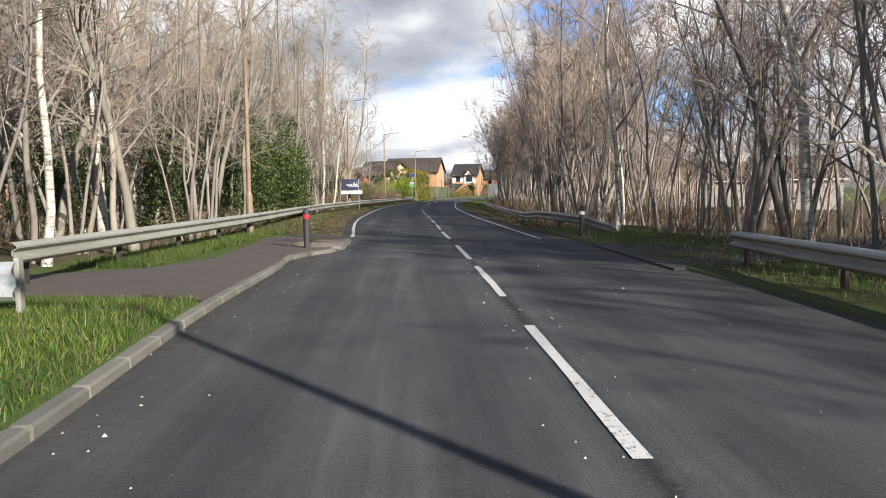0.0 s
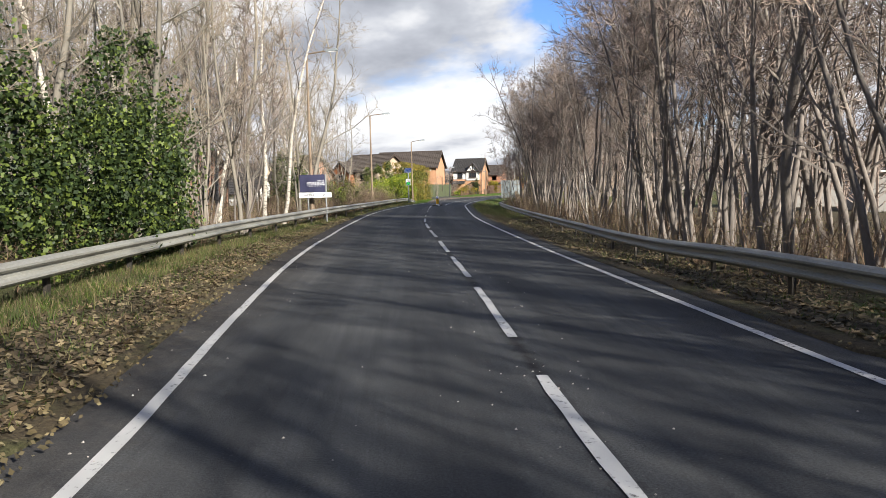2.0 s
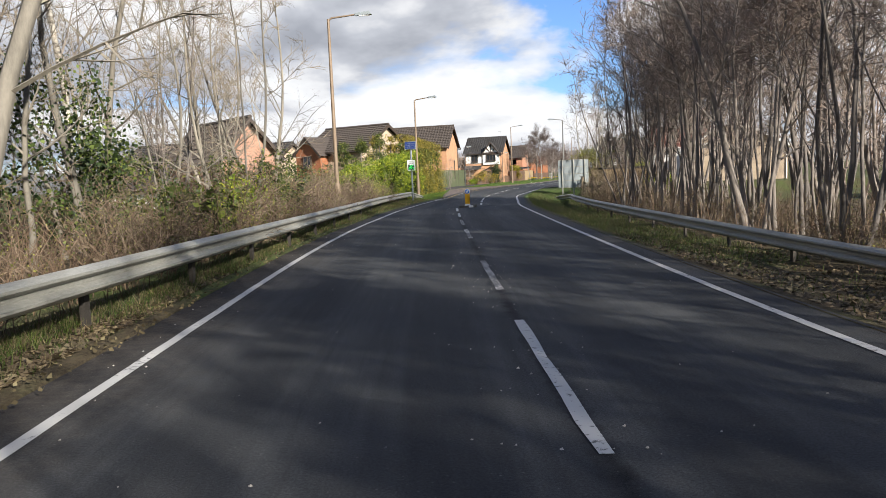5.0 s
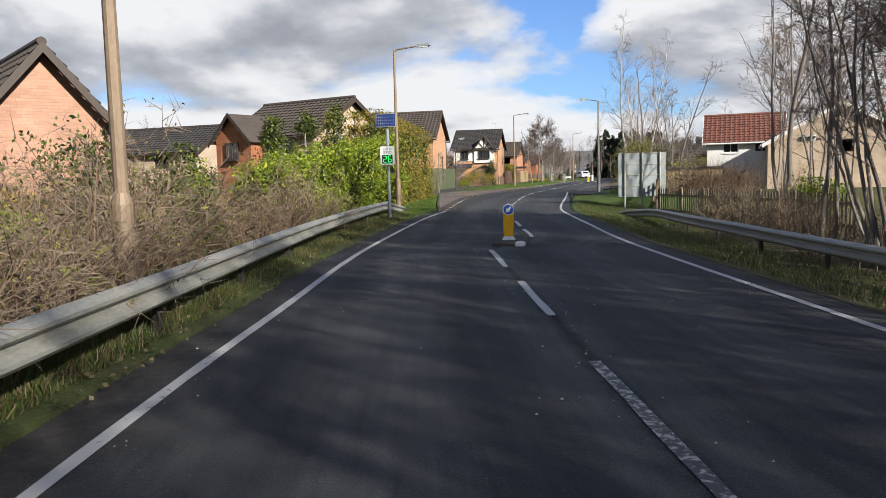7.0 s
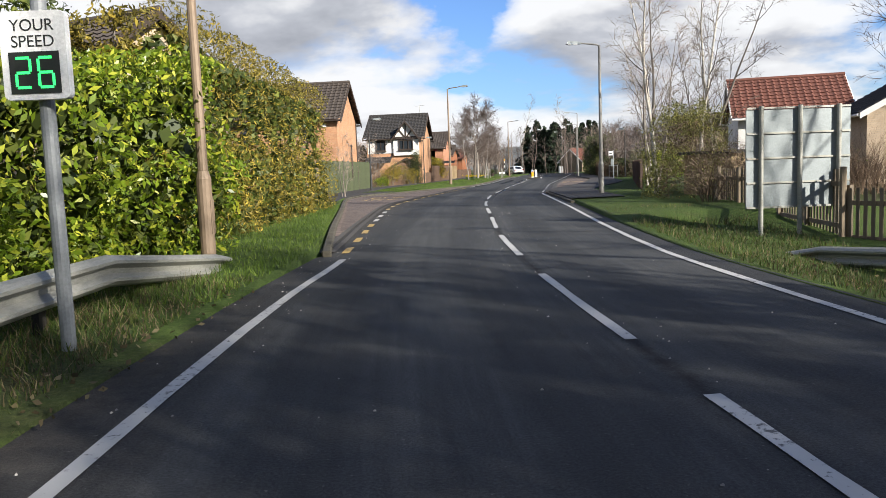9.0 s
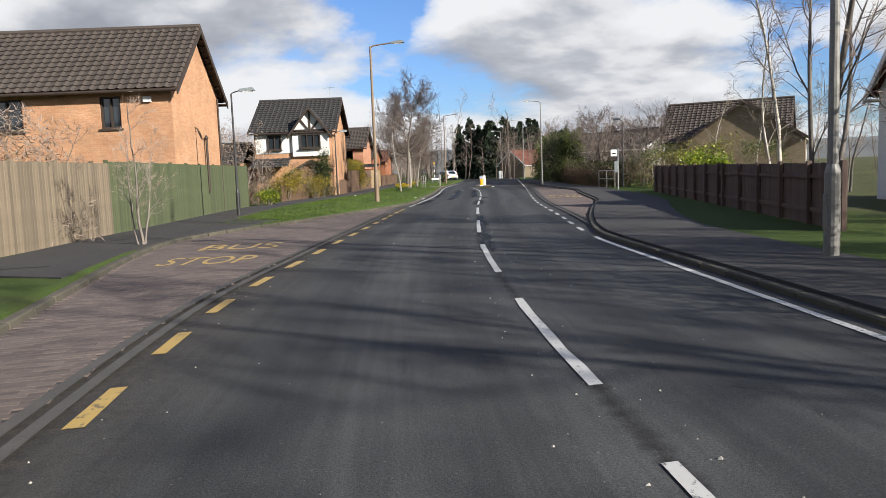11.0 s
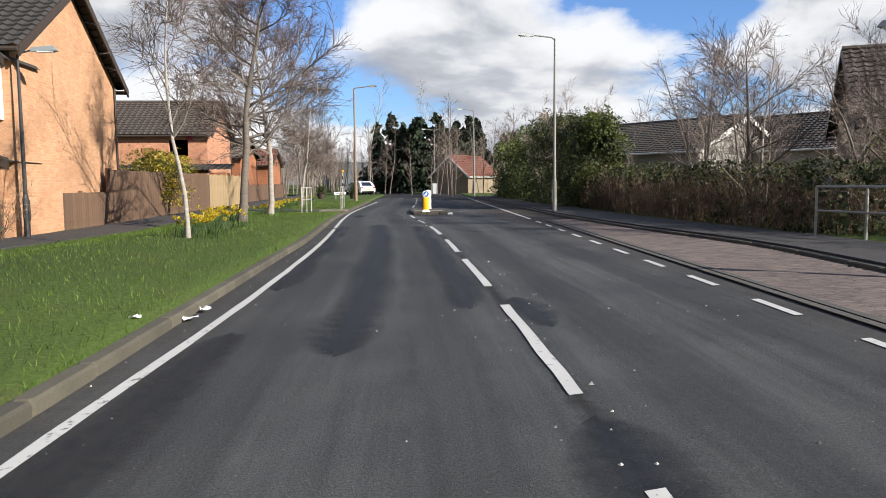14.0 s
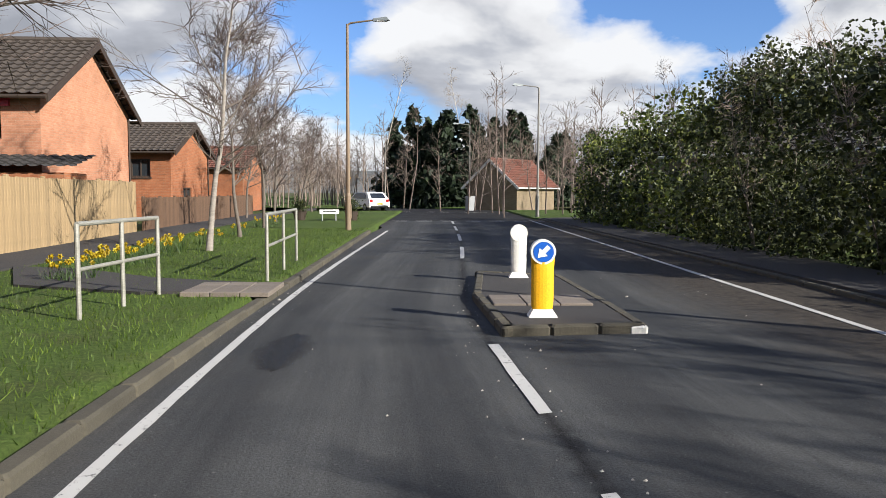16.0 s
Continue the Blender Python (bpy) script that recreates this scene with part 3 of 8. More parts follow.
def curve(table):
    ys = [p[0] for p in table]
    xs = [p[1] for p in table]

    def f(y):
        # smooth interpolation through the table (Catmull-Rom on uneven knots)
        if y <= ys[0]:
            return xs[0] + (y - ys[0]) * (xs[1] - xs[0]) / (ys[1] - ys[0])
        if y >= ys[-1]:
            return xs[-1] + (y - ys[-1]) * (xs[-1] - xs[-2]) / (ys[-1] - ys[-2])
        i = max(j for j in range(len(ys) - 1) if ys[j] <= y)
        h = ys[i + 1] - ys[i]
        t = (y - ys[i]) / h
        m0 = (xs[i + 1] - xs[max(i - 1, 0)]) / (ys[i + 1] - ys[max(i - 1, 0)]) * h
        m1 = (xs[min(i + 2, len(xs) - 1)] - xs[i]) / (ys[min(i + 2, len(ys) - 1)] - ys[i]) * h
        return (2 * t ** 3 - 3 * t ** 2 + 1) * xs[i] + (t ** 3 - 2 * t ** 2 + t) * m0 + (-2 * t ** 3 + 3 * t ** 2) * xs[i + 1] + (t ** 3 - t ** 2) * m1
    return f


# ---- plan of the road: x of each line over y ----
LEFT = curve([(-20, 0.6), (0, -0.7), (6, -1.1), (12, -1.5), (18, -1.75), (24, -1.95), (29.2, -2.58), (35.6, -3.3), (41.9, -3.80), (46.4, -4.02), (51, -4.28), (58.2, -4.56), (66, -4.78), (71.4, -4.78), (76.4, -4.65), (80.4, -4.42), (84.5, -4.2), (88.2, -3.88), (95.7, -3.02), (99.6, -2.47), (103.2, -1.83), (112, -0.85), (121.5, 0.42), (127.6, 2.08), (133.8, 3.95), (145.5, 7.5), (150, 9.0), (154.8, 10.58), (162.6, 12.92), (174, 16.02), (181, 18.15), (197, 23.6), (212, 28.5)])
CENTRE = curve([(-20, 3.2), (0, 2.35), (8.2, 1.95), (14.4, 1.6), (20, 1.25), (26, 0.83), (33, 0.42), (38, 0.08), (42.4, -0.2), (47.7, -0.57), (55, -1.0), (62, -1.2), (70, -1.32), (77, -1.41), (84, -1.43), (86.4, -1.46), (88.2, -0.45), (89.3, -0.2), (91.6, -0.09), (95.3, 0.13), (100.3, 0.52), (105.8, 1.2), (111.3, 2.13), (119.9, 3.65), (127.5, 5.4), (134.2, 7.3), (144.2, 10.25), (153, 13.0), (157.6, 14.38), (161.9, 15.65), (166.9, 17.02), (171.5, 18.1), (174.8, 18.9), (177, 19.45), (190, 24.1), (212, 31.4)])
RIGHT = curve([(-20, 6.4), (0, 5.2), (12, 4.45), (21.2, 3.72), (27, 3.28), (33, 2.85), (37.5, 2.52), (42, 2.25), (49, 1.88), (58.7, 1.48), (67, 1.40), (76, 1.42), (84.4, 1.48), (88.3, 1.6), (92.5, 1.93), (99.3, 2.48), (102.3, 2.85), (107.6, 3.85), (114.5, 5.3), (123.1, 7.02), (127.7, 7.98), (135, 10.2), (144.4, 13.03), (157.4, 17.45), (169.6, 21.65), (181, 25.5), (193.5, 29.7), (212, 35.9)])
RAIL_L = curve([(11, -4.9), (20, -5.0), (26, -5.15), (34, -5.6), (41, -5.9), (48, -5.8), (55, -5.7), (66, -5.45), (78.5, -5.25), (85, -5.1), (91, -4.8), (97, -4.3), (103, -3.6)])
RAIL_L_TOP = curve([(11, 0.76), (55, 0.76), (80, 0.66), (97, 0.62)])
RAIL_R = curve([(24, 5.3), (28, 4.75), (35, 4.7), (45, 4.95), (56, 4.75), (70, 4.5), (85, 4.6), (94, 5.25), (101, 6.2), (104, 6.7)])
RAIL_R_TOP = curve([(24, 0.62), (31, 0.55), (38, 0.3), (46, 0.16), (88, 0.18), (101, 0.02)])
KERB_L = curve([(-20, 0.3), (0, -0.78), (4.7, -1.22), (9.2, -1.7), (14.3, -2.0), (16.5, -2.2), (17.4, -1.92), (18.4, -1.58), (20.0, -1.56), (21.4, -1.65), (22.2, -1.88), (23.0, -2.15), (24.2, -2.7)])
BAY_L = curve([(102.6, -2.03), (105, -2.02), (110, -1.95), (115, -1.82), (120, -1.7), (125, -1.6), (129, -1.45), (132.6, -0.9), (135.4, 0.5), (138.2, 2.4), (139.6, 3.2), (141.7, 4.45), (143.1, 5.35), (145.0, 6.45), (146.5, 7.25), (148, 8.02), (149.8, 8.65), (153.7, 9.84), (158.9, 11.42), (162.5, 12.53), (171.8, 15.1), (176.9, 16.61), (181.2, 18.0), (190, 20.8), (195, 22.4)])
KERB_R = curve([(108, 4.4), (116, 5.88), (121, 6.86), (124.5, 7.5), (128, 8.25), (132, 9.84), (137, 12.2), (142.4, 14.9), (147, 16.6), (152, 18.4), (157, 20.3), (163, 21.5), (170, 23.2), (180, 26.3), (195, 31.0), (206, 34.6)])
PATH_L = curve([(127, -4.6), (135, -3.0), (145, -1.0), (152, 0.7), (160, 3.6), (164, 5.3), (167, 6.6), (172, 8.0), (177, 9.3), (183, 11.0), (187, 12.2), (198, 14.9), (210, 18.2), (230, 24.0)])


def lawn_z(x, y):
    """Height of the lawn between the lay-by kerb and the footway: a low bank."""
    a, b = BAY_L(y) - 0.25, PATH_L(y) + 2.05
    f = max(0.0, min(1.0, (a - x) / max(a - b, 0.5) / 0.82))
    k = max(0.0, min(1.0, (y - 138) / 8, (177 - y) / 8))
    return 0.10 + 0.24 * math.sin(math.pi * f) ** 0.8 * k


def ground_z(x, y):
    """Height of the ground beside the road."""
    l, r = LEFT(y), RIGHT(y)
    bumpy = 0.05 * noise.noise((x * 0.35, y * 0.35, 1.0)) + 0.03 * noise.noise((x * 1.1, y * 1.1, 4.0))
    if y < 103 and x < l:
        d = l - 0.45 - x
        d = max(d, 0.0)
        k = min(1.0, d / 2.0)
        z = 0.02 + 0.10 * k + bumpy * k
        return z - 0.35 * max(0.0, min(1.0, (d - 5.0) / 10))
    if y >= 103 and x < l:
        return (lawn_z(x, y) if 138 < y < 196 else 0.10) + bumpy * 0.25
    if x > r:
        d = x - r - 0.3
        d = max(d, 0.0)
        k = min(1.0, d / 2.4)
        drop = 0.45 * max(0.0, min(1.0, (y - 28) / 14)) * max(0.0, min(1.0, (112 - y) / 12))
        z = 0.03 - drop * k + bumpy * k
        return z - 0.5 * max(0.0, min(1.0, (d - 5.0) / 10)) * max(0.0, min(1.0, (118 - y) / 10))
    return -0.06


# ---- ground: one sheet to the horizon ----
def build_ground():
    ys = [-1600, -900, -500, -250, -120, -60, -30] + [-20 + 1.0 * i for i in range(245)] + [228, 232, 240, 255, 280, 320, 380, 480, 650, 900, 1300, 2000, 2600]
    left = [-2600, -1200, -500, -200, -90, -50, -30, -20, -14, -11, -9, -7.5, -6.5, -5.6, -4.8, -4.1, -3.5, -3.0, -2.6, -2.2, -1.8, -1.4, -1.1, -0.8, -0.55, -0.35, -0.12, 0.03]
    right = [-0.03, 0.12, 0.3, 0.6, 0.9, 1.2, 1.6, 2.0, 2.5, 3.0, 3.6, 4.3, 5.2, 6.3, 8, 10, 13, 18, 26, 40, 70, 130, 300, 700, 1500, 2600]
    V, F, lit = [], [], []
    for y in ys:
        yc = min(max(y, -20), 224)
        kl = LEFT(yc) - 0.42
        kr = RIGHT(yc) + (0.3 if yc > 26 else 0.7)
        if yc < 24.2:
            kl = KERB_L(yc)
        elif yc > 103.4:
            kl = BAY_L(yc) - 0.1 if yc <= 195 else LEFT(yc) - 0.6
        if 108 < yc:
            kr = max(kr, KERB_R(yc) + 0.1) if 117 <= yc <= 206 else kr
        row = [kl + o for o in left] + [(kl + kr) / 2] + [kr + o for o in right]
        for x in row:
            inside = kl + 0.0 < x < kr
            z = -0.4 if inside else ground_z(x, yc)
            if yc <= 24.2 and x <= kl - 0.1:
                z = 0.07 + 0.02 * noise.noise((x, y, 0)) if yc < 24.2 else z
            if yc > 108 and x >= kr + 0.1:
                z = 0.08 + 0.03 * noise.noise((x * 0.5, y * 0.5, 2)) if x - kr < 20 else 0.05
            if y > 224 or y < -20:
                z = 0.0 if not inside else -0.4
            if x < kl - 150 or x > kr + 150:
                z = -1.0
            V.append((x, y, z))
            # how much of the surface is dead leaves instead of grass
            wood = 0.0
            if y < 98:
                off = (kl - x) if x < kl else (x - kr)
                wood = (0.95 if off < 1.5 else 0.5) if 24 < y < 62 else (0.42 if off < 1.4 else 0.2)
                if off > 3.2 + (1.5 if y < 40 else 0):
                    wood = 1.0
                if y < 20 and x < kl and off < 4.5:
                    wood = -0.1
                if x > kr and y > 30:
                    wood = max(wood, 0.98 if y < 66 else 0.72)
            elif x > kr and x - kr > 7:
                wood = 0.6
            elif x < kl and kl - x > 9:
                wood = 0.4
            lit.append(wood)
    n = len(left) + 1 + len(right)
    for i in range(len(ys) - 1):
        for j in range(n - 1):
            F.append((i * n + j, i * n + j + 1, (i + 1) * n + j + 1, (i + 1) * n + j))
    me = bpy.data.meshes.new("ground")
    me.from_pydata(V, [], F)
    uv = me.uv_layers.new(name="cover")
    for lp, d in zip(me.loops, uv.data):
        d.uv = (lit[lp.vertex_index], 0.0)
    me.polygons.foreach_set("use_smooth", [True] * len(me.polygons))
    me.materials.append(GROUND)
    tagged(new("ground", me), "rough grass verge and leaf litter beside the road", "ground", kind="structure")


build_ground()


def ribbon(name, fa, fb, y0, y1, z, mat, step=1.0, cols=8, kind="structure", label="", category="", crown=0.0):
    """A sheet between two lines of the plan, with u across from the centre line and v along, in metres."""
    n = max(2, int((y1 - y0) / step) + 1)
    V, F, U = [], [], []
    for i in range(n):
        y = y0 + (y1 - y0) * i / (n - 1)
        a, b, c = fa(y), fb(y), CENTRE(y)
        for j in range(cols + 1):
            x = a + (b - a) * j / cols
            V.append((x, y, z))
            U.append((x - c, y))
    for i in range(n - 1):
        for j in range(cols):
            F.append((i * (cols + 1) + j, i * (cols + 1) + j + 1, (i + 1) * (cols + 1) + j + 1, (i + 1) * (cols + 1) + j))
    me = bpy.data.meshes.new(name)
    me.from_pydata(V, [], F)
    uv = me.uv_layers.new(name="along")
    for lp, d in zip(me.loops, uv.data):
        d.uv = U[lp.vertex_index]
    me.materials.append(mat)
    return tagged(new(name, me), label, category, kind=kind)


def road_left(y):
    if y < 24.2:
        return KERB_L(y)
    if y < 26:
        return KERB_L(24.2) + (LEFT(26) - 0.6 - KERB_L(24.2)) * (y - 24.2) / 1.8
    if y < 103.4:
        return LEFT(y) - 0.62
    if y < 195:
        return BAY_L(y)
    return BAY_L(195) + (y - 195) * 0.36 - max(0, y - 199) ** 2 * 0.12


def road_right(y):
    if y < 108:
        return RIGHT(y) + 0.5 + 0.5 * max(0, min(1, (26 - y) / 6))
    if y < 206:
        return max(RIGHT(y) + 0.4, KERB_R(y))
    return KERB_R(206) + (y - 206) * 0.42


ribbon("road", road_left, road_right, -20, 206, 0.0, ASPHALT, 1.0, 10, label="worn grey asphalt road with patched wheel tracks", category="road")
# the junction at the far end: a wide crossing carriageway
junction = Shape()
jp = [(road_left(206), 206), (road_right(206), 206), (44, 214), (70, 222), (95, 226), (95, 238), (60, 236), (42, 232), (28, 238), (14, 250), (2, 262), (-6, 258), (8, 243), (18, 229), (22, 216)]
junction.add([(x, y, 0.0) for x, y in jp], [tuple(range(len(jp)))])
tagged(part("road_junction", junction, ASPHALT), "grey asphalt roundabout approach at the end of the road", "road", kind="structure")


# ---- road markings ----
def marking(name, f, y0, y1, width, mat, label, z=0.008, off=0.0, rough=0.012):
    n = max(2, int((y1 - y0) / 0.5) + 1)
    V, F = [], []
    for i in range(n):
        y = y0 + (y1 - y0) * i / (n - 1)
        sl = (f(y + 0.3) - f(y - 0.3)) / 0.6
        k = math.sqrt(1 + sl * sl)
        for s in (-1, 1):
            jit = rough * noise.noise((y * 3.1, s * 7.0, y0))
            V.append((f(y) + off + s * (width / 2) * k + jit, y, z))
    for i in range(n - 1):
        F.append((2 * i, 2 * i + 1, 2 * i + 3, 2 * i + 2))
    sh = Shape().add(V, F)
    return tagged(part(name, sh, mat), label, "road marking", kind="structure")


def build_markings():
    marking("edge_line", LEFT, 24.0, 103.0, 0.11, WHITE_PAINT, "solid white edge line painted on the road")
    marking("edge_line", RIGHT, 22.2, 127.6, 0.10, WHITE_PAINT, "solid white edge line painted on the road")
    marking("edge_line", LEFT, 145.5, 196.5, 0.095, WHITE_PAINT, "solid white edge line painted on the road")
    marking("edge_line", RIGHT, 169.5, 205, 0.11, WHITE_PAINT, "solid white edge line painted on the road")
    # centre dashes, 4 m long with gaps of 1.5 to 2 m
    spans = [(-12.6, -8.6), (-7.0, -3.0), (-1.4, 2.6), (4.5, 8.4), (10.55, 14.55), (16.0, 20.0), (22.4, 26.4), (28.0, 32.0), (33.35, 37.35), (38.6, 42.4), (44.4, 48.4), (49.7, 53.7), (55.5, 59.3), (61.4, 64.8),
             (69.6, 72.8), (74.6, 77.2), (79.2, 81.8), (83.5, 86.3), (89.1, 91.6), (92.7, 95.3), (96.7, 100.3), (102.3, 105.8), (107.6, 111.3), (113.0, 116.0), (117.4, 121.0), (123.3, 127.4), (130.4, 134.5), (137.65, 142.0), (144.6, 148.2),
             (149.6, 152.9), (154.3, 157.6), (158.9, 161.9), (163.6, 167.0), (168.7, 171.05), (172.4, 174.7), (184, 187.5), (190, 193.5), (196, 199.5), (202, 205)]
    for a, b in spans:
        off = 0.0
        marking("centre_dash", CENTRE if a != 83.5 else (lambda y: -1.44), a, b, 0.10, WORN_PAINT if a in (61.4, 69.6, 74.6) else WHITE_PAINT, "white broken centre line mark, chipped at the edges", off=off, rough=0.02)
    # short marks along the lay-bys
    starts = [(103.9 + 1.97 * i, 0.92) for i in range(17)] + [(137.4, 0.9), (138.98, 0.89), (140.9, 0.75), (142.05, 0.65), (143.36, 0.64)]
    for y, long in starts:
        yellow = y < 110 or y > 117
        marking("bay_dash", LEFT, y, y + long, 0.13, YELLOW_PAINT if yellow else WHITE_PAINT, "short yellow lay-by edge mark" if yellow else "short white lay-by edge mark", off=-0.07)
    y = 129.2
    while y < 169:
        marking("bay_dash", RIGHT, y, y + 0.95, 0.10, WHITE_PAINT, "short white lay-by edge mark")
        y += 2.0
    # give-way curves at the far junction
    for f0, w in (((25, 206.5, 36, 203.5), 0.2), ((20, 228, 44, 219), 0.15)):
        x0, ya, x1, yb = f0
        s = Shape()
        for i in range(9):
            t0, t1 = i / 9, (i + 0.6) / 9
            p, q = (x0 + (x1 - x0) * t0, ya + (yb - ya) * t0), (x0 + (x1 - x0) * t1, ya + (yb - ya) * t1)
            s.add([(p[0], p[1] - w, 0.004), (q[0], q[1] - w, 0.004), (q[0], q[1] + w, 0.004), (p[0], p[1] + w, 0.004)], [(0, 1, 2, 3)])
        tagged(part("give_way_line", s, WHITE_PAINT), "white dashed give way line across the junction", "road marking", kind="structure")


build_markings()


def stain(f, y0, y1, off, w, seed, mat, label):
    """A ragged patch on the road surface that narrows towards both ends and thins out at its rim."""
    n = int((y1 - y0) / 0.15)
    V, F, U = [], [], []
    for i in range(n + 1):
        y = y0 + (y1 - y0) * i / n
        taper = min(1.0, (y - y0) / 0.7, (y1 - y) / 0.7) ** 0.5
        for s in (-1, 0, 1):
            rag = 1.15 + 0.3 * noise.noise((y * 0.45, s * 5.0, seed)) + 0.05 * noise.noise((y * 1.6, s * 5.0, seed + 3))
            V.append((f(y) + off + s * w / 2 * rag * taper + 0.1 * noise.noise((y * 0.5, 0, seed)), y, 0.004))
            U.append((1.0 - abs(s), y))
        if i:
            for q in (0, 1):
                F.append((3 * i - 3 + q, 3 * i - 2 + q, 3 * i + 1 + q, 3 * i + q))
    me = bpy.data.meshes.new("road_stain")
    me.from_pydata(V, [], F)
    uv = me.uv_layers.new(name="rim")
    for lp, d in zip(me.loops, uv.data):
        d.uv = U[lp.vertex_index]
    me.materials.append(mat)
    return tagged(new("road_stain", me), label, "stain", kind="structure")


stain(LEFT, 151.2, 168.8, 1.36, 0.72, 1, WET, "damp dark wheel track drying on the road")
stain(CENTRE, 144.6, 149.2, 0.0, 0.75, 3, WET, "damp dark patch round the centre line")
stain(CENTRE, 151.6, 153.4, 0.25, 0.6, 4, WET, "damp dark patch beside the centre line")
stain(CENTRE, 152.8, 167.5, -0.38, 0.55, 5, WET, "damp dark streak beside the centre line")
stain(LEFT, 146.5, 152.5, 0.28, 0.55, 6, WET, "damp run-off along the kerb")
stain(LEFT, 155.0, 168.5, 0.2, 0.45, 7, WET, "damp run-off along the kerb")
stain(LEFT, 174.2, 175.9, 0.58, 0.62, 8, WET, "small dark tarmac patch in the road")
stain(CENTRE, 126.0, 137.0, 0.12, 0.35, 9, WET, "broken dark joint beside the centre line")
for f, a, b, o in ((LEFT, 104.0, 144.6, -0.5), (LEFT, 104.0, 144.6, -0.3), (RIGHT, 129.2, 168.3, 0.42), (RIGHT, 129.2, 168.3, 0.58)):
    marking("channel_edge", f, a, b, 0.11, EDGING, "narrow concrete edging between road and lay-by", z=0.026, off=o, rough=0.004)


def road_words(lines, x, y, rz, w, h, gap):
    """Stretched yellow lettering on the lay-by, as flat meshes."""
    for i, word in enumerate(lines):
        cu = bpy.data.curves.new("bay_lettering", "FONT")
        cu.body, cu.size, cu.align_x = word, 1.0, "CENTER"
        tmp = new("lettering_source", cu)
        bpy.context.view_layer.update()
        me = bpy.data.meshes.new_from_object(tmp.evaluated_get(bpy.context.evaluated_depsgraph_get()))
        bpy.data.objects.remove(tmp)
        me.materials.clear()
        me.materials.append(YELLOW_PAINT)
        ob = new("bay_lettering", me)
        ww = max(v.co.x for v in me.vertices) - min(v.co.x for v in me.vertices)
        m = pose(x, y, 0.022, 0, 0, rz) @ pose(0, -i * gap, 0)
        ob.matrix_world = m @ Matrix.Diagonal((w / ww, h / 0.72, 1, 1))
        tagged(ob, "yellow bus stop lettering painted on the lay-by", "road marking", kind="structure")


# ---- guard rails ----
W_SECTION = [(0.0, 0.0), (0.045, -0.02), (0.085, -0.055), (0.085, -0.085), (0.01, -0.13), (0.01, -0.18), (0.085, -0.225), (0.085, -0.255), (0.045, -0.29), (0.0, -0.31), (-0.012, -0.31), (0.03, -0.287), (0.07, -0.25), (0.07, -0.23), (-0.004, -0.185), (-0.004, -0.125), (0.07, -0.08), (0.07, -0.06), (0.03, -0.023), (-0.012, 0.0)]


def guard_rail(fx, fz, y0, y1, side, label, post_gap, ends=(None, None)):
    rail = thing("guard_rail", pose(0, 0, 0), label, "guard rail")
    pts = []
    y = y0
    while y < y1 + 0.01:
        pts.append((fx(y), y, fz(y)))
        y += 1.0
    if ends[0]:
        pts = list(ends[0]) + pts
    if ends[1]:
        pts = pts + list(ends[1])
    sec = [(o * side, u) for o, u in W_SECTION]
    part("beam", Shape().sweep(pts, sec, closed=True), GALV, rail, "corrugated galvanised steel beam, dull and streaked")
    post = Shape().box(0, 0, -0.5, 0.06, 0.12, 1.0).mesh("rail_post", DARK_STEEL)
    block = Shape().box(0, 0, 0, 0.1, 0.08, 0.2).mesh("rail_spacer", DARK_STEEL)
    bolt = Shape().lathe([(0.022, 0), (0.022, 0.012), (0.012, 0.02)], 8).mesh("rail_bolt", GALV)
    y = y0 + 0.6
    while y < y1:
        a = math.atan2(-(fx(y + 0.5) - fx(y - 0.5)), 1.0)
        put("post", post, rail, fx(y) - side * 0.16, y, fz(y) - 0.1, a)
        put("spacer", block, rail, fx(y) - side * 0.075, y, fz(y) - 0.16, a)
        y += post_gap
    return rail


guard_rail(RAIL_L, RAIL_L_TOP, 11.0, 99.0, 1, "long galvanised steel guard rail along the grass verge", 3.2, ends=(None, [(RAIL_L(100.0), 100.0, 0.50), (-3.55, 102.0, 0.28), (-3.55, 103.6, 0.06)]))
guard_rail(lambda y: -4.75 - 0.05 * (10.2 - y), lambda y: 0.80, 1.2, 10.2, 1, "short guard rail with a bright end section by the footway gap", 3.2)
guard_rail(RAIL_R, RAIL_R_TOP, 27.0, 99.0, -1, "long dull steel guard rail in the shade of the trees", 3.2, ends=([(6.3, 24.6, 0.25), (5.6, 26.0, 0.5)], [(6.0, 100.6, 0.0), (5.6, 102.4, -0.12), (5.2, 103.4, -0.35)]))
guard_rail(lambda y: 6.25 - 0.012 * y, lambda y: 0.64, -6.0, 14.0, -1, "dull guard rail beside the footway gap", 3.2)


end = thing("rail_end", pose(-3.75, 9.1, 0, 0, 0, 8), "bright new corrugated end section of a guard rail", "guard rail")
part("beam", Shape().sweep([(-2.2, 0.0, 0.66), (-1.1, 0.0, 0.66), (0.0, 0.0, 0.66)], [(o * 1.5, u * 1.5) for o, u in W_SECTION], closed=True), GALV_NEW, end, "bright galvanised steel beam")
for x in (-0.02, -1.6):
    part("post", Shape().box(x, 0.13, 0.3, 0.06, 0.14, 0.8, bevel=0.008), GALV, end, "grey steel post")


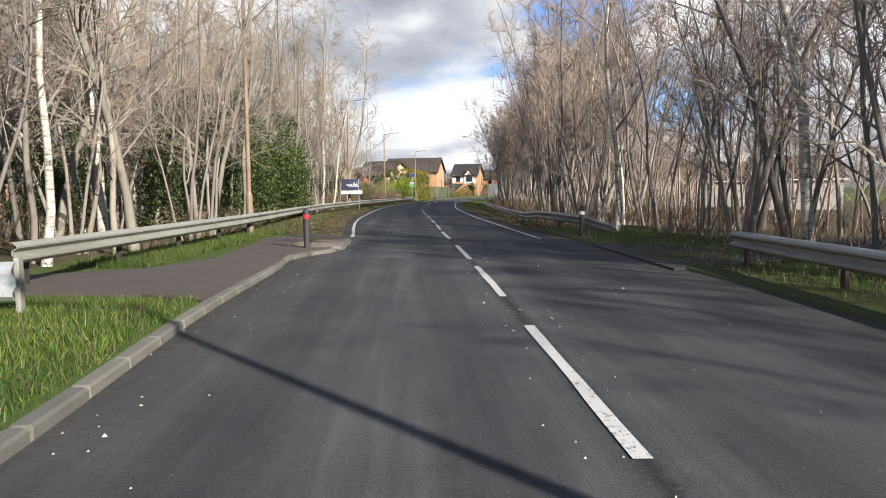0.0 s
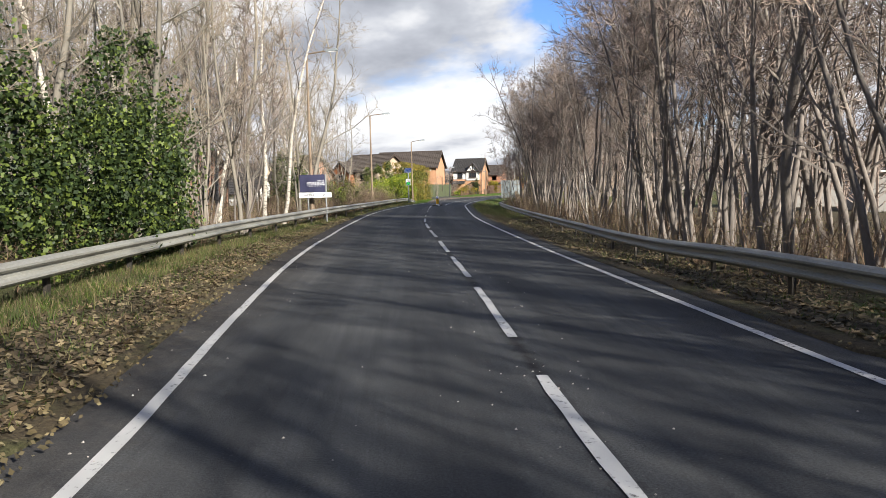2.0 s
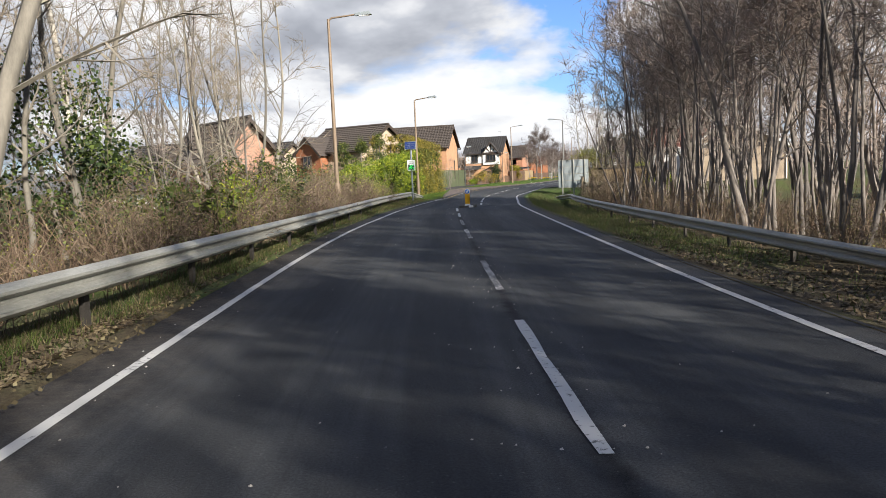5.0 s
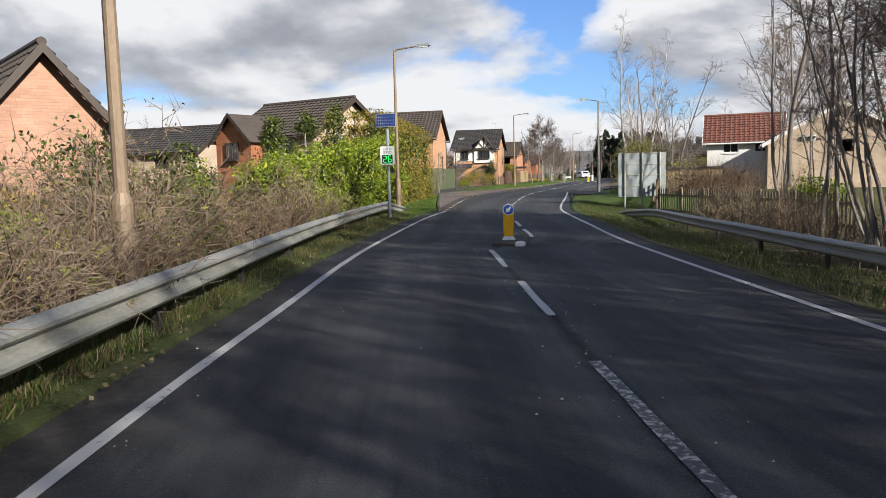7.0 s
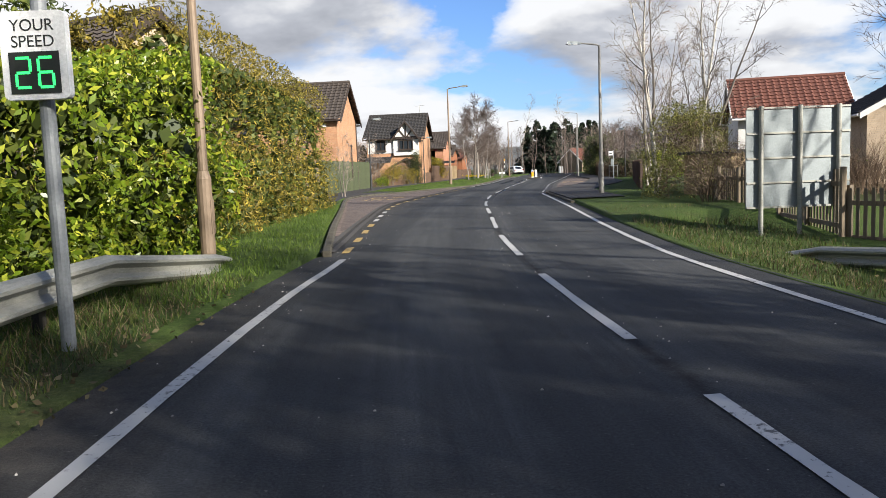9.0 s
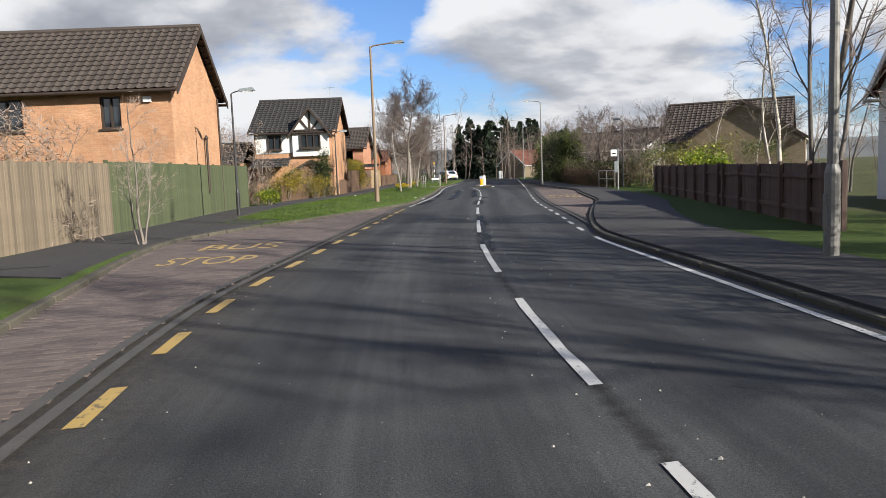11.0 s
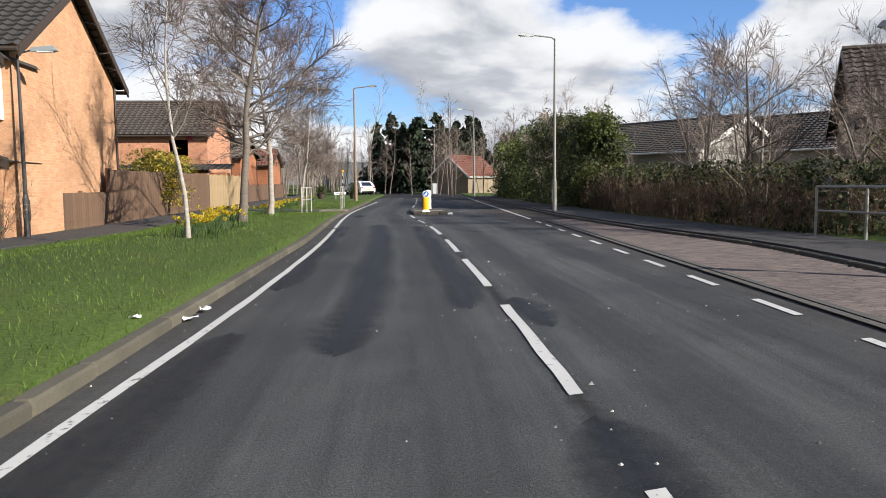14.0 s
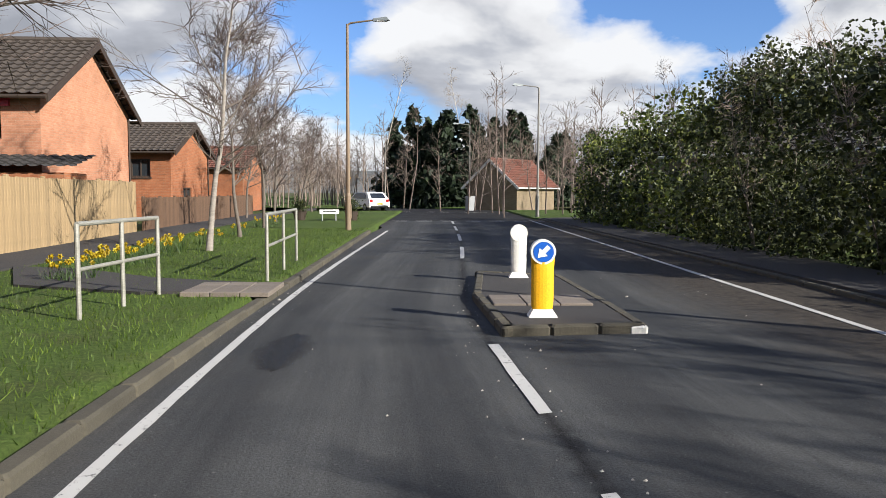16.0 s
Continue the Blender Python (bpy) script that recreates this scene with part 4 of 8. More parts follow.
# ---- kerbs, footways, lay-bys ----
def kerb_run(name, f, y0, y1, side, label, height=0.11, length=0.9, drop=(), mat=None):
    run = thing(name, pose(0, 0, 0), label, "kerb", kind="structure")
    stone = Shape().box(0, 0, 0, 0.15, length - 0.012, 0.25, bevel=0.02).mesh("kerb_stone", mat or KERB)
    y = y0
    while y < y1:
        sl = (f(y + 0.45) - f(y - 0.45)) / 0.9
        a = math.atan2(-sl, 1.0)
        ym = y + length * 0.5 * math.cos(a)
        h = height
        for d0, d1 in drop:
            if d0 < ym < d1:
                h = 0.08
        put("kerb_stone", stone, run, f(ym) + side * 0.075, ym, h - 0.125, a)
        y += length * math.cos(a)
    return run


kerb_run("kerb", KERB_L, -14, 23.9, -1, "pale concrete kerb stones beside the road", 0.09, drop=((16.6, 24),))
kerb_run("kerb", BAY_L, 103.5, 195, -1, "weathered mossy kerb round the lay-by and along the lawn", 0.10, drop=((177, 179.6),), mat=KERB_MOSS)
kerb_run("kerb", KERB_R, 117, 206, 1, "dark mossy concrete kerb along the footway", 0.075, mat=KERB_MOSS)


def flat_patch(name, pts, z, mat, label, category="footway", thick=0.12):
    n = len(pts)
    s = Shape().add([(x, y, z) for x, y in pts] + [(x, y, z - thick) for x, y in pts],
                    [tuple(range(n))] + [(i, i + n, (i + 1) % n + n, (i + 1) % n) for i in range(n)])
    return tagged(part(name, s, mat), label, category, kind="structure")


# footway crossing the verge at the gap in the rails
flat_patch("footway", [(-9.5, 11.4), (-5.0, 10.8), (-2.9, 10.4), (-1.9, 9.8), (-2.0, 12.2), (-2.14, 15.0), (-2.3, 16.5), (-2.02, 17.4), (-1.69, 18.4), (-1.68, 20.0), (-1.77, 21.4), (-1.99, 22.2), (-2.26, 23.0), (-2.9, 24.2), (-4.3, 22.6), (-3.9, 19.5), (-3.6, 16.0), (-4.2, 13.9), (-6.0, 12.8), (-9.8, 13.4)], 0.105, PATH_BROWN, "old dark brown tarmac footway strewn with litter")
flat_patch("footway", [(4.9, 13.5), (9.0, 15.5), (14.0, 19.0), (13.4, 21.0), (8.4, 19.6), (4.6, 19.2)], 0.035, PATH_TAR, "old dark tarmac footway leading off between the rails")


def left_path():
    s = Shape()
    rows = []
    y = 127.0
    while y <= 232:
        rows.append((PATH_L(y) + 0.12, PATH_L(y) + 2.0, y))
        y += 2.0
    V = []
    for a, b, y in rows:
        V += [(a, y, 0.135), (b, y, 0.135), (b, y, 0.0), (a, y, 0.0)]
    F = []
    for i in range(len(rows) - 1):
        for j in range(4):
            k = (j + 1) % 4
            F.append((4 * i + j, 4 * i + k, 4 * i + 4 + k, 4 * i + 4 + j))
    return tagged(part("footway", s.add(V, F), PATH_TAR), "dark tarmac footway between the fences and the lawn", "footway", kind="structure")


left_path()
flat_patch("footway", [(-4.5, 127), (-2.0, 125.2), (-1.75, 129.0), (-1.1, 132.6), (0.45, 135.5), (1.6, 138.2), (-0.6, 142), (-3.0, 135.4)], 0.128, PATH_TAR, "dark tarmac footway at the bus lay-by")
flat_patch("footway", [(13.6, 180.3), (15.4, 178.9), (17.15, 178.6), (17.2, 179.4), (15.6, 180.6), (14.2, 182.6), (13.0, 183.4)], 0.14, PATH_TAR, "narrow tarmac footway across the lawn to the crossing")


def right_path():
    V, F = [], []
    y = 118.0
    i = 0
    while y <= 206:
        a = KERB_R(y) + 0.15
        w = 2.0 + 0.9 * max(0, 1 - abs(y - 138) / 16)
        V += [(a, y, 0.115), (a + w, y, 0.125), (a + w, y, 0.0), (a, y, 0.0)]
        if i:
            for j in range(4):
                k = (j + 1) % 4
                F.append((4 * i - 4 + j, 4 * i - 4 + k, 4 * i + k, 4 * i + j))
        i += 1
        y += 2.0
    return tagged(part("footway", Shape().add(V, F), PATH_TAR), "dark shaded tarmac footway along the hedge", "footway", kind="structure")


right_path()


def slab_field(name, origin, rz, nx, ny, w, h, z, label, skip=()):
    field = thing(name, pose(origin[0], origin[1], z, 0, 0, rz), label, "paving", kind="structure")
    me = Shape().box(0, 0, -0.03, w - 0.012, h - 0.012, 0.06, bevel=0.008).mesh("paving_slab", SLAB)
    for i in range(nx):
        for j in range(ny):
            if (i, j) not in skip:
                put("paving_slab", me, field, (i + 0.5) * w, (j + 0.5) * h, 0.004 * random.random())
    return field


slab_field("paving", (-2.76, 18.42), 3.7, 3, 7, 0.42, 0.42, 0.110, "sandy concrete paving slabs covered with dead leaves", skip=((0, 0), (0, 6)))
slab_field("paving", (15.9, 178.5), -17, 3, 3, 0.4, 0.4, 0.155, "pale tactile paving slabs at the dropped kerb")


def paver_bay(name, fa, fb, y0, y1, near, label):
    """A lay-by of block pavers laid in running bond; the nearest stretch as single blocks."""
    bay = thing(name, pose(0, 0, 0), label, "lay-by", kind="structure")
    base = Shape()
    n = int((y1 - y0) / 0.5)
    V, F = [], []
    for i in range(n + 1):
        y = y0 + (y1 - y0) * i / n
        V += [(fa(y), y, 0.006), (fb(y), y, 0.006)]
        if i:
            F.append((2 * i - 2, 2 * i - 1, 2 * i + 1, 2 * i))
    part("joint_sand", base.add(V, F), PATH_TAR, bay, "dark gritty joints between the pavers")
    block = Shape().box(0, 0, 0, 0.196, 0.094, 0.03, bevel=0.006).mesh("paver", PAVER)
    rest = Shape()
    single = 0
    row = 0
    y = y0
    while y < y1 - 0.05:
        a, b = fa(y), fb(y)
        sl = (LEFT(y + 1) - LEFT(y - 1)) / 2 if name == "bus_bay" else (RIGHT(y + 1) - RIGHT(y - 1)) / 2
        x = a + 0.1 + (0.1 if row % 2 else 0.0)
        while x < b - 0.08:
            if near[0] < y < near[1] and x > b - 1.75 and single < 300:
                put("paver", block, bay, x, y, 0.004 + 0.003 * random.random(), 0.01 * random.uniform(-1, 1))
                single += 1
            else:
                z = 0.017 + 0.003 * random.random()
                rest.add([(x - 0.097, y - 0.046, z), (x + 0.097, y - 0.046, z), (x + 0.097, y + 0.046, z), (x - 0.097, y + 0.046, z),
                          (x - 0.099, y - 0.049, 0.004), (x + 0.099, y - 0.049, 0.004), (x + 0.099, y + 0.049, 0.004), (x - 0.099, y + 0.049, 0.004)],
                         [(0, 1, 2, 3), (4, 5, 1, 0), (5, 6, 2, 1), (6, 7, 3, 2), (7, 4, 0, 3)])
            x += 0.2
        y += 0.1
        row += 1
    r = part("pavers", rest, PAVER_REST, bay)
    tagged(r, "", "", "", "stuff")
    return bay


# ---- trees ----
def rand_dir(rng, d, spread):
    v = Vector((rng.gauss(0, 1), rng.gauss(0, 1), rng.gauss(0, 1))).normalized()
    return (d + v * spread).normalized()


def spike(sh, a, b, r):
    """A thin three-sided twig that ends in a point."""
    d = (b - a)
    if d.length < 1e-5:
        return
    d = d.normalized()
    u = d.cross(Vector((0.3, 0.2, 1))).normalized() * r
    w = d.cross(u)
    n = len(sh.v)
    sh.v.extend([tuple(a + u), tuple(a - u * 0.5 + w * 0.87), tuple(a - u * 0.5 - w * 0.87), tuple(b)])
    sh.f.extend([(n, n + 1, n + 3), (n + 1, n + 2, n + 3), (n + 2, n, n + 3)])


def sliver(sh, a, b, r):
    """The finest twigs: one slim blade each."""
    d = b - a
    u = d.cross(Vector((0.4, 0.7, 0.3)))
    if u.length < 1e-6:
        return
    u = u.normalized() * r
    n = len(sh.v)
    sh.v.extend([tuple(a + u), tuple(a - u), tuple(b)])
    sh.f.append((n, n + 1, n + 2))


def tree_shapes(seed, H, r0, limbs=16, first=0.3, rise=0.75, reach=0.28, sub=5, twigs=7, lean=0.04, twig_r=0.009, droop=0.0, twig_len=0.55, limb_k=0.014):
    rng = random.Random(seed)
    trunk, boughs, fine = Shape(), Shape(), Shape()
    pts, p, d = [], Vector((0, 0, -0.25)), Vector((rng.uniform(-lean, lean), rng.uniform(-lean, lean), 1)).normalized()
    n = 9
    for i in range(n + 1):
        pts.append(p.copy())
        d = (rand_dir(rng, d, 0.07) + Vector((0, 0, 0.06))).normalized()
        p = p + d * (H + 0.25) / n
    radii = [r0 * (1.25 if i == 0 else 1.0) * (1 - 0.93 * i / n) + 0.006 for i in range(n + 1)]
    trunk.tube(pts, radii, 7, cap=False)

    def on_trunk(f):
        t = f * n
        i = min(int(t), n - 1)
        return pts[i].lerp(pts[i + 1], t - i), radii[i] + (radii[i + 1] - radii[i]) * (t - i)

    for k in range(limbs):
        f = first + (0.97 - first) * (k + rng.random()) / limbs
        q, rr = on_trunk(f)
        a = rng.uniform(0, 2 * math.pi)
        up = rise * rng.uniform(0.75, 1.25)
        dd = Vector((math.cos(a), math.sin(a), up)).normalized()
        L = H * reach * rng.uniform(0.6, 1.25) * (1.15 - 0.75 * (f - first) / (1 - first))
        bp, rad = [q], [min(rr * 0.6, 0.010 + L * limb_k)]
        for s in range(4):
            dd = (rand_dir(rng, dd, 0.17) + Vector((0, 0, 0.10 - droop * s * 0.1))).normalized()
            bp.append(bp[-1] + dd * L / 4)
            rad.append(rad[0] * (1 - 0.22 * (s + 1)))
        boughs.tube(bp, rad, 4, cap=False)
        for m in range(sub):
            t = 0.25 + 0.75 * (m + rng.random()) / sub
            i = min(int(t * 4), 3)
            s0 = bp[i].lerp(bp[i + 1], t * 4 - i)
            sd = (rand_dir(rng, (bp[i + 1] - bp[i]).normalized(), 0.75) + Vector((0, 0, 0.2 - droop))).normalized()
            sl = L * rng.uniform(0.3, 0.55)
            s1 = s0 + sd * sl * 0.5
            sd2 = (rand_dir(rng, sd, 0.2) + Vector((0, 0, 0.1 - droop))).normalized()
            s2 = s1 + sd2 * sl * 0.5
            br = max(rad[i] * 0.4, 0.007)
            spike(boughs, s0, s1.lerp(s2, 0.6), br)
            sliver(boughs, s0.lerp(s1, 0.7), s2, br * 0.6)
            for w in range(twigs):
                u = rng.uniform(0.1, 1.0)
                t0 = s0.lerp(s1, u * 2) if u < 0.5 else s1.lerp(s2, u * 2 - 1)
                td = (rand_dir(rng, sd2, 0.85) + Vector((0, 0, 0.15 - 1.2 * droop))).normalized()
                tl = twig_len * rng.uniform(0.5, 1.4)
                t1 = t0 + td * tl
                spike(fine, t0, t1, twig_r)
                for _ in range(2):
                    tm = t0.lerp(t1, rng.uniform(0.3, 0.8))
                    sliver(fine, tm, tm + (rand_dir(rng, td, 0.7) + Vector((0, 0, -droop))).normalized() * tl * 0.5, twig_r * 0.7)
    return trunk, boughs, fine


def limb_line(rng, q, d, L, n, wander, up):
    """Points of a branch that wanders and turns upwards on its way."""
    pts = [q]
    for _ in range(n):
        d = (rand_dir(rng, d, wander) + Vector((0, 0, up))).normalized()
        pts.append(pts[-1] + d * L / n)
    return pts


def on_line(pts, f):
    t = f * (len(pts) - 1)
    i = min(int(t), len(pts) - 2)
    return pts[i].lerp(pts[i + 1], t - i), (pts[i + 1] - pts[i]).normalized()


def side_way(rng, d, lo, hi):
    """A direction that leaves d at an angle between lo and hi degrees."""
    v = d.cross(Vector((rng.gauss(0, 1), rng.gauss(0, 1), rng.gauss(0, 1)))).normalized()
    a = radians(rng.uniform(lo, hi))
    return d * math.cos(a) + v * math.sin(a)


def wood_shapes(seed, H, r0, stems=1, limbs=14, first=0.2, angle=(28, 52), reach=0.26, branches=5, twigs=5, lean=0.12, spread=0.0, up=0.1, wander=0.16, hang=0.0, fine_r=0.006):
    """A woodland tree: one stem or several from a root, with limbs, branches, twigs and the finest shoots."""
    rng = random.Random(seed)
    trunk, boughs, fine = Shape(), Shape(), Shape()
    for k in range(stems):
        a0 = 2 * math.pi * (k + rng.random() * 0.6) / stems
        tilt = spread * rng.uniform(0.5, 1.2)
        h = H * (1.0 if k == 0 else rng.uniform(0.72, 1.0))
        d = Vector((math.cos(a0) * tilt + rng.uniform(-lean, lean), math.sin(a0) * tilt + rng.uniform(-lean, lean), 1)).normalized()
        root = Vector((math.cos(a0) * 0.18 * (stems > 1), math.sin(a0) * 0.18 * (stems > 1), -0.25))
        pts = limb_line(rng, root, d, h + 0.25, 10, 0.12, 0.05)
        rs = r0 * (1.0 if k == 0 else rng.uniform(0.6, 0.95))
        trunk.tube(pts, [rs * (1.3 if i == 0 else 1.0) * (1 - 0.94 * i / 10) + 0.005 for i in range(11)], 6, cap=False)
        for i in range(limbs):
            f = first + (0.98 - first) * (i + rng.random()) / limbs
            q, dq = on_line(pts, f)
            L = h * reach * rng.uniform(0.55, 1.2) * (1.15 - 0.8 * (f - first) / (1 - first))
            lp = limb_line(rng, q, side_way(rng, dq, *angle), L, 4, wander, up)
            lr = min(rs * 0.5 * (1.05 - f * 0.7), 0.008 + L * 0.011)
            boughs.tube(lp, [lr * (1 - 0.2 * j) for j in range(5)], 3, cap=False)
            for j in range(branches):
                g = 0.2 + 0.8 * (j + rng.random()) / branches
                q2, d2 = on_line(lp, min(g, 0.99))
                L2 = L * rng.uniform(0.28, 0.5) * (1.25 - 0.5 * g)
                bp = limb_line(rng, q2, side_way(rng, d2, 25, 60), L2, 2, 0.2, up * 0.8 - hang)
                br = max(lr * 0.42, 0.006)
                boughs.tube(bp[:2], [br, br * 0.75], 3, cap=False)
                spike(boughs, bp[1], bp[2], br * 0.75)
                for _ in range(twigs):
                    q3, d3 = on_line(bp, rng.uniform(0.1, 0.99))
                    tl = rng.uniform(0.3, 0.75)
                    td = (side_way(rng, d3, 15, 65) + Vector((0, 0, 0.12 - 1.6 * hang))).normalized()
                    t1 = q3 + td * tl
                    sliver(fine, q3, t1, fine_r * 1.25)
                    for _ in range(2):
                        tm = q3.lerp(t1, rng.uniform(0.2, 0.85))
                        sliver(fine, tm, tm + (side_way(rng, td, 20, 60) + Vector((0, 0, -hang))).normalized() * tl * 0.55, fine_r * 0.75)
    return trunk, boughs, fine


def bush_shapes(seed, H, n=22):
    """A leafless bush: arching stems from one root, each with its twigs."""
    rng = random.Random(seed)
    stem, fine = Shape(), Shape()
    leaf = []
    for i in range(n):
        a = rng.uniform(0, 2 * math.pi)
        d = Vector((math.cos(a) * rng.uniform(0.1, 0.95), math.sin(a) * rng.uniform(0.1, 0.95), 1)).normalized()
        L = H * rng.uniform(0.55, 1.15)
        p = limb_line(rng, Vector((math.cos(a) * 0.12, math.sin(a) * 0.12, -0.1)), d, L, 4, 0.22, -0.05)
        stem.tube(p, [0.010, 0.009, 0.007, 0.005, 0.003], 3, cap=False)
        for _ in range(8):
            q, dq = on_line(p, rng.uniform(0.25, 0.99))
            tl = rng.uniform(0.25, 0.6)
            td = side_way(rng, dq, 20, 75)
            e = q + td * tl
            sliver(fine, q, e, 0.007)
            for _ in range(3):
                g = q.lerp(e, rng.uniform(0.2, 0.95))
                sliver(fine, g, g + side_way(rng, td, 25, 80) * tl * 0.5, 0.0045)
                leaf.append(tuple(g + side_way(rng, td, 25, 80) * 0.06))
    return stem, fine, leaf


def build_tree(name, m, label, shapes, bark, limb, twig, group="", category="tree"):
    t = thing(name, m, label, category, group)
    part("trunk", shapes[0], bark, t, smooth=True)
    tagged(part("branchwork", shapes[1], limb, t), kind="stuff")
    tagged(part("crown", shapes[2], twig, t), kind="stuff")
    return t


PROTO = [
    (wood_shapes(1, 13.0, 0.085, 1, 17, 0.14, (32, 68), 0.21, branches=6, twigs=6, lean=0.16), BARK_PALE, BARK_PALE, TWIG_PALE, "slender bare grey-barked tree in the roadside wood"),
    (wood_shapes(2, 14.5, 0.115, 1, 18, 0.12, (35, 70), 0.22, branches=6, twigs=6, lean=0.1), BARK_PALE, BARK_PALE, TWIG_PALE, "slender bare grey-barked tree in the roadside wood"),
    (wood_shapes(3, 11.5, 0.07, 2, 10, 0.14, (30, 62), 0.23, branches=6, twigs=6, spread=0.14), BARK_PALE, BARK_PALE, TWIG_PALE, "twin-stemmed bare grey-barked tree in the wood"),
    (wood_shapes(43, 13.5, 0.095, 1, 17, 0.24, (30, 55), 0.17, branches=6, hang=0.1, lean=0.05, fine_r=0.005), BIRCH, BARK, TWIG_PALE, "bare silver birch with a white blotched trunk"),
    (wood_shapes(44, 15.0, 0.115, 1, 18, 0.22, (30, 55), 0.17, branches=6, hang=0.1, lean=0.08, fine_r=0.005), BIRCH, BARK, TWIG_PALE, "bare silver birch with a white blotched trunk"),
    (wood_shapes(85, 8.5, 0.05, 4, 7, 0.27, (22, 50), 0.24, branches=4, twigs=6, spread=0.24, up=0.12, fine_r=0.008), BARK, BARK, TWIG, "many-stemmed bare brown thicket tree"),
    (wood_shapes(96, 11.0, 0.115, 3, 9, 0.2, (30, 60), 0.3, branches=5, twigs=6, spread=0.26, up=0.12, fine_r=0.008), BARK, BARK, TWIG, "broad bare tree with dark spreading limbs"),
    (wood_shapes(87, 10.0, 0.055, 4, 7, 0.25, (22, 50), 0.22, branches=4, twigs=6, spread=0.22, up=0.12, fine_r=0.008), BARK, BARK, TWIG, "many-stemmed bare brown thicket tree"),
    # dense crown set high, mostly above the view, to block sun from the road
    (wood_shapes(98, 12.3, 0.085, 2, 15, 0.53, (35, 72), 0.27, branches=5, twigs=7, spread=0.14, up=0.12, fine_r=0.011), BARK, BARK, TWIG, "tall bare tree with a dense high crown"),
]

WOOD = {}


def wood_tree(k, x, y, z, rz, s, group, lean=0.0):
    if k not in WOOD:
        sh, bark, limb, twig, label = PROTO[k]
        WOOD[k] = build_tree("birch_tree" if bark is BIRCH else "tree", pose(x, y, z, 0, lean, 0) @ pose(0, 0, 0, 0, 0, rz) @ Matrix.Scale(s, 4), label, sh, bark, limb, twig, group)
        return
    base = WOOD[k]
    c = copy_thing(base, pose(x, y, z, 0, lean, 0) @ pose(0, 0, 0, 0, 0, rz))
    c.scale = (s, s, s * random.uniform(0.92, 1.08))
    c["group"] = group


def plant_woods():
    rng = random.Random(5)
    spots = []

    def clear(x, y, gap):
        return all((x - a) ** 2 + (y - b) ** 2 > gap * gap for a, b in spots)

    # the wood behind the rail on the nearside
    tries = 0
    n = 0
    while n < 150 and tries < 9000:
        tries += 1
        y = rng.uniform(9, 73)
        depth = 1.1 + 12 * rng.random() ** 1.5
        x = RAIL_L(max(y, 11)) - depth
        if not clear(x, y, 0.8 + depth * 0.04):
            continue
        if 29 < y < 41 and depth < 3.4:
            continue
        if 51 < y < 57 and depth < 4:
            continue
        if y > 60 and depth < 1.5 + (y - 60) * 0.3:
            continue
        spots.append((x, y))
        k = rng.choices([0, 1, 2, 3, 4, 5, 7], [5, 4, 4, 2.5, 1.6, 3, 3])[0]
        s = rng.uniform(0.8, 1.1) * (1.0 - 0.15 * (y > 60))
        wood_tree(k, x, y, ground_z(x, max(y, 26)) - 0.02, rng.uniform(0, 360), s, "wood behind the guard rail")
        n += 1
    # the wood on the offside: a deep stand near the footway, then a strip behind the rail
    for count, y0, y1, deep in ((29, 8, 23.5, 7.5), (4, 24, 31, 4.6), (17, 31, 43, 4.6), (30, 42, 88, 4.6)):
        n = tries = 0
        while n < count and tries < 6000:
            tries += 1
            y = rng.uniform(y0, y1)
            depth = 1.2 + deep * rng.random() ** 1.2
            x = (RAIL_R(y) if y > 27 else 6.6) + depth
            if 13 < y < 23 and x < 14 and abs(x - (5 + (y - 14) * 1.6)) < 3:
                continue
            if not clear(x, y, 0.9 + depth * 0.04):
                continue
            spots.append((x, y))
            k = rng.choices([0, 2, 3, 5, 6, 7], [0.6, 0.8, 0.7, 4, 3.5, 5])[0]
            s = rng.uniform(0.85, 1.1) * (1.08 if k in (5, 7) else 0.95 if k == 6 else 0.78)
            wood_tree(k, x, y, ground_z(x, max(y, 26)) - 0.05, rng.uniform(0, 360), s, "wood on the shaded side")
            n += 1


plant_woods()
rt = random.Random(31)
# unseen trees, added only for the shade they throw on the right verge
for i in range(20):
    wood_tree(8 if i % 2 else 6, rt.uniform(17.0, 25.0), rt.uniform(-12, 8), 0.0, rt.uniform(0, 360), rt.uniform(0.75, 1.0), "trees behind the footway")
# extra trees in the strip whose high crowns shade the road and left verge
for i in range(22):
    y = 40 + 33 * (i + rt.random()) / 22
    wood_tree(8, RAIL_R(y) + rt.uniform(1.8, 6.5), y, -0.4, rt.uniform(0, 360), rt.uniform(0.9, 1.04) * (0.86 if y > 64 else 1.0), "taller trees on the shaded side")
# extra lower trees, added to shade the road but not the laurel hedge
for i in range(25):
    y = 71 + 19 * (i + rt.random()) / 25
    wood_tree(8, RAIL_R(y) + rt.uniform(1.4, 5.0), y, -0.4, rt.uniform(0, 360), rt.uniform(0.70, 0.79), "low trees on the shaded side")


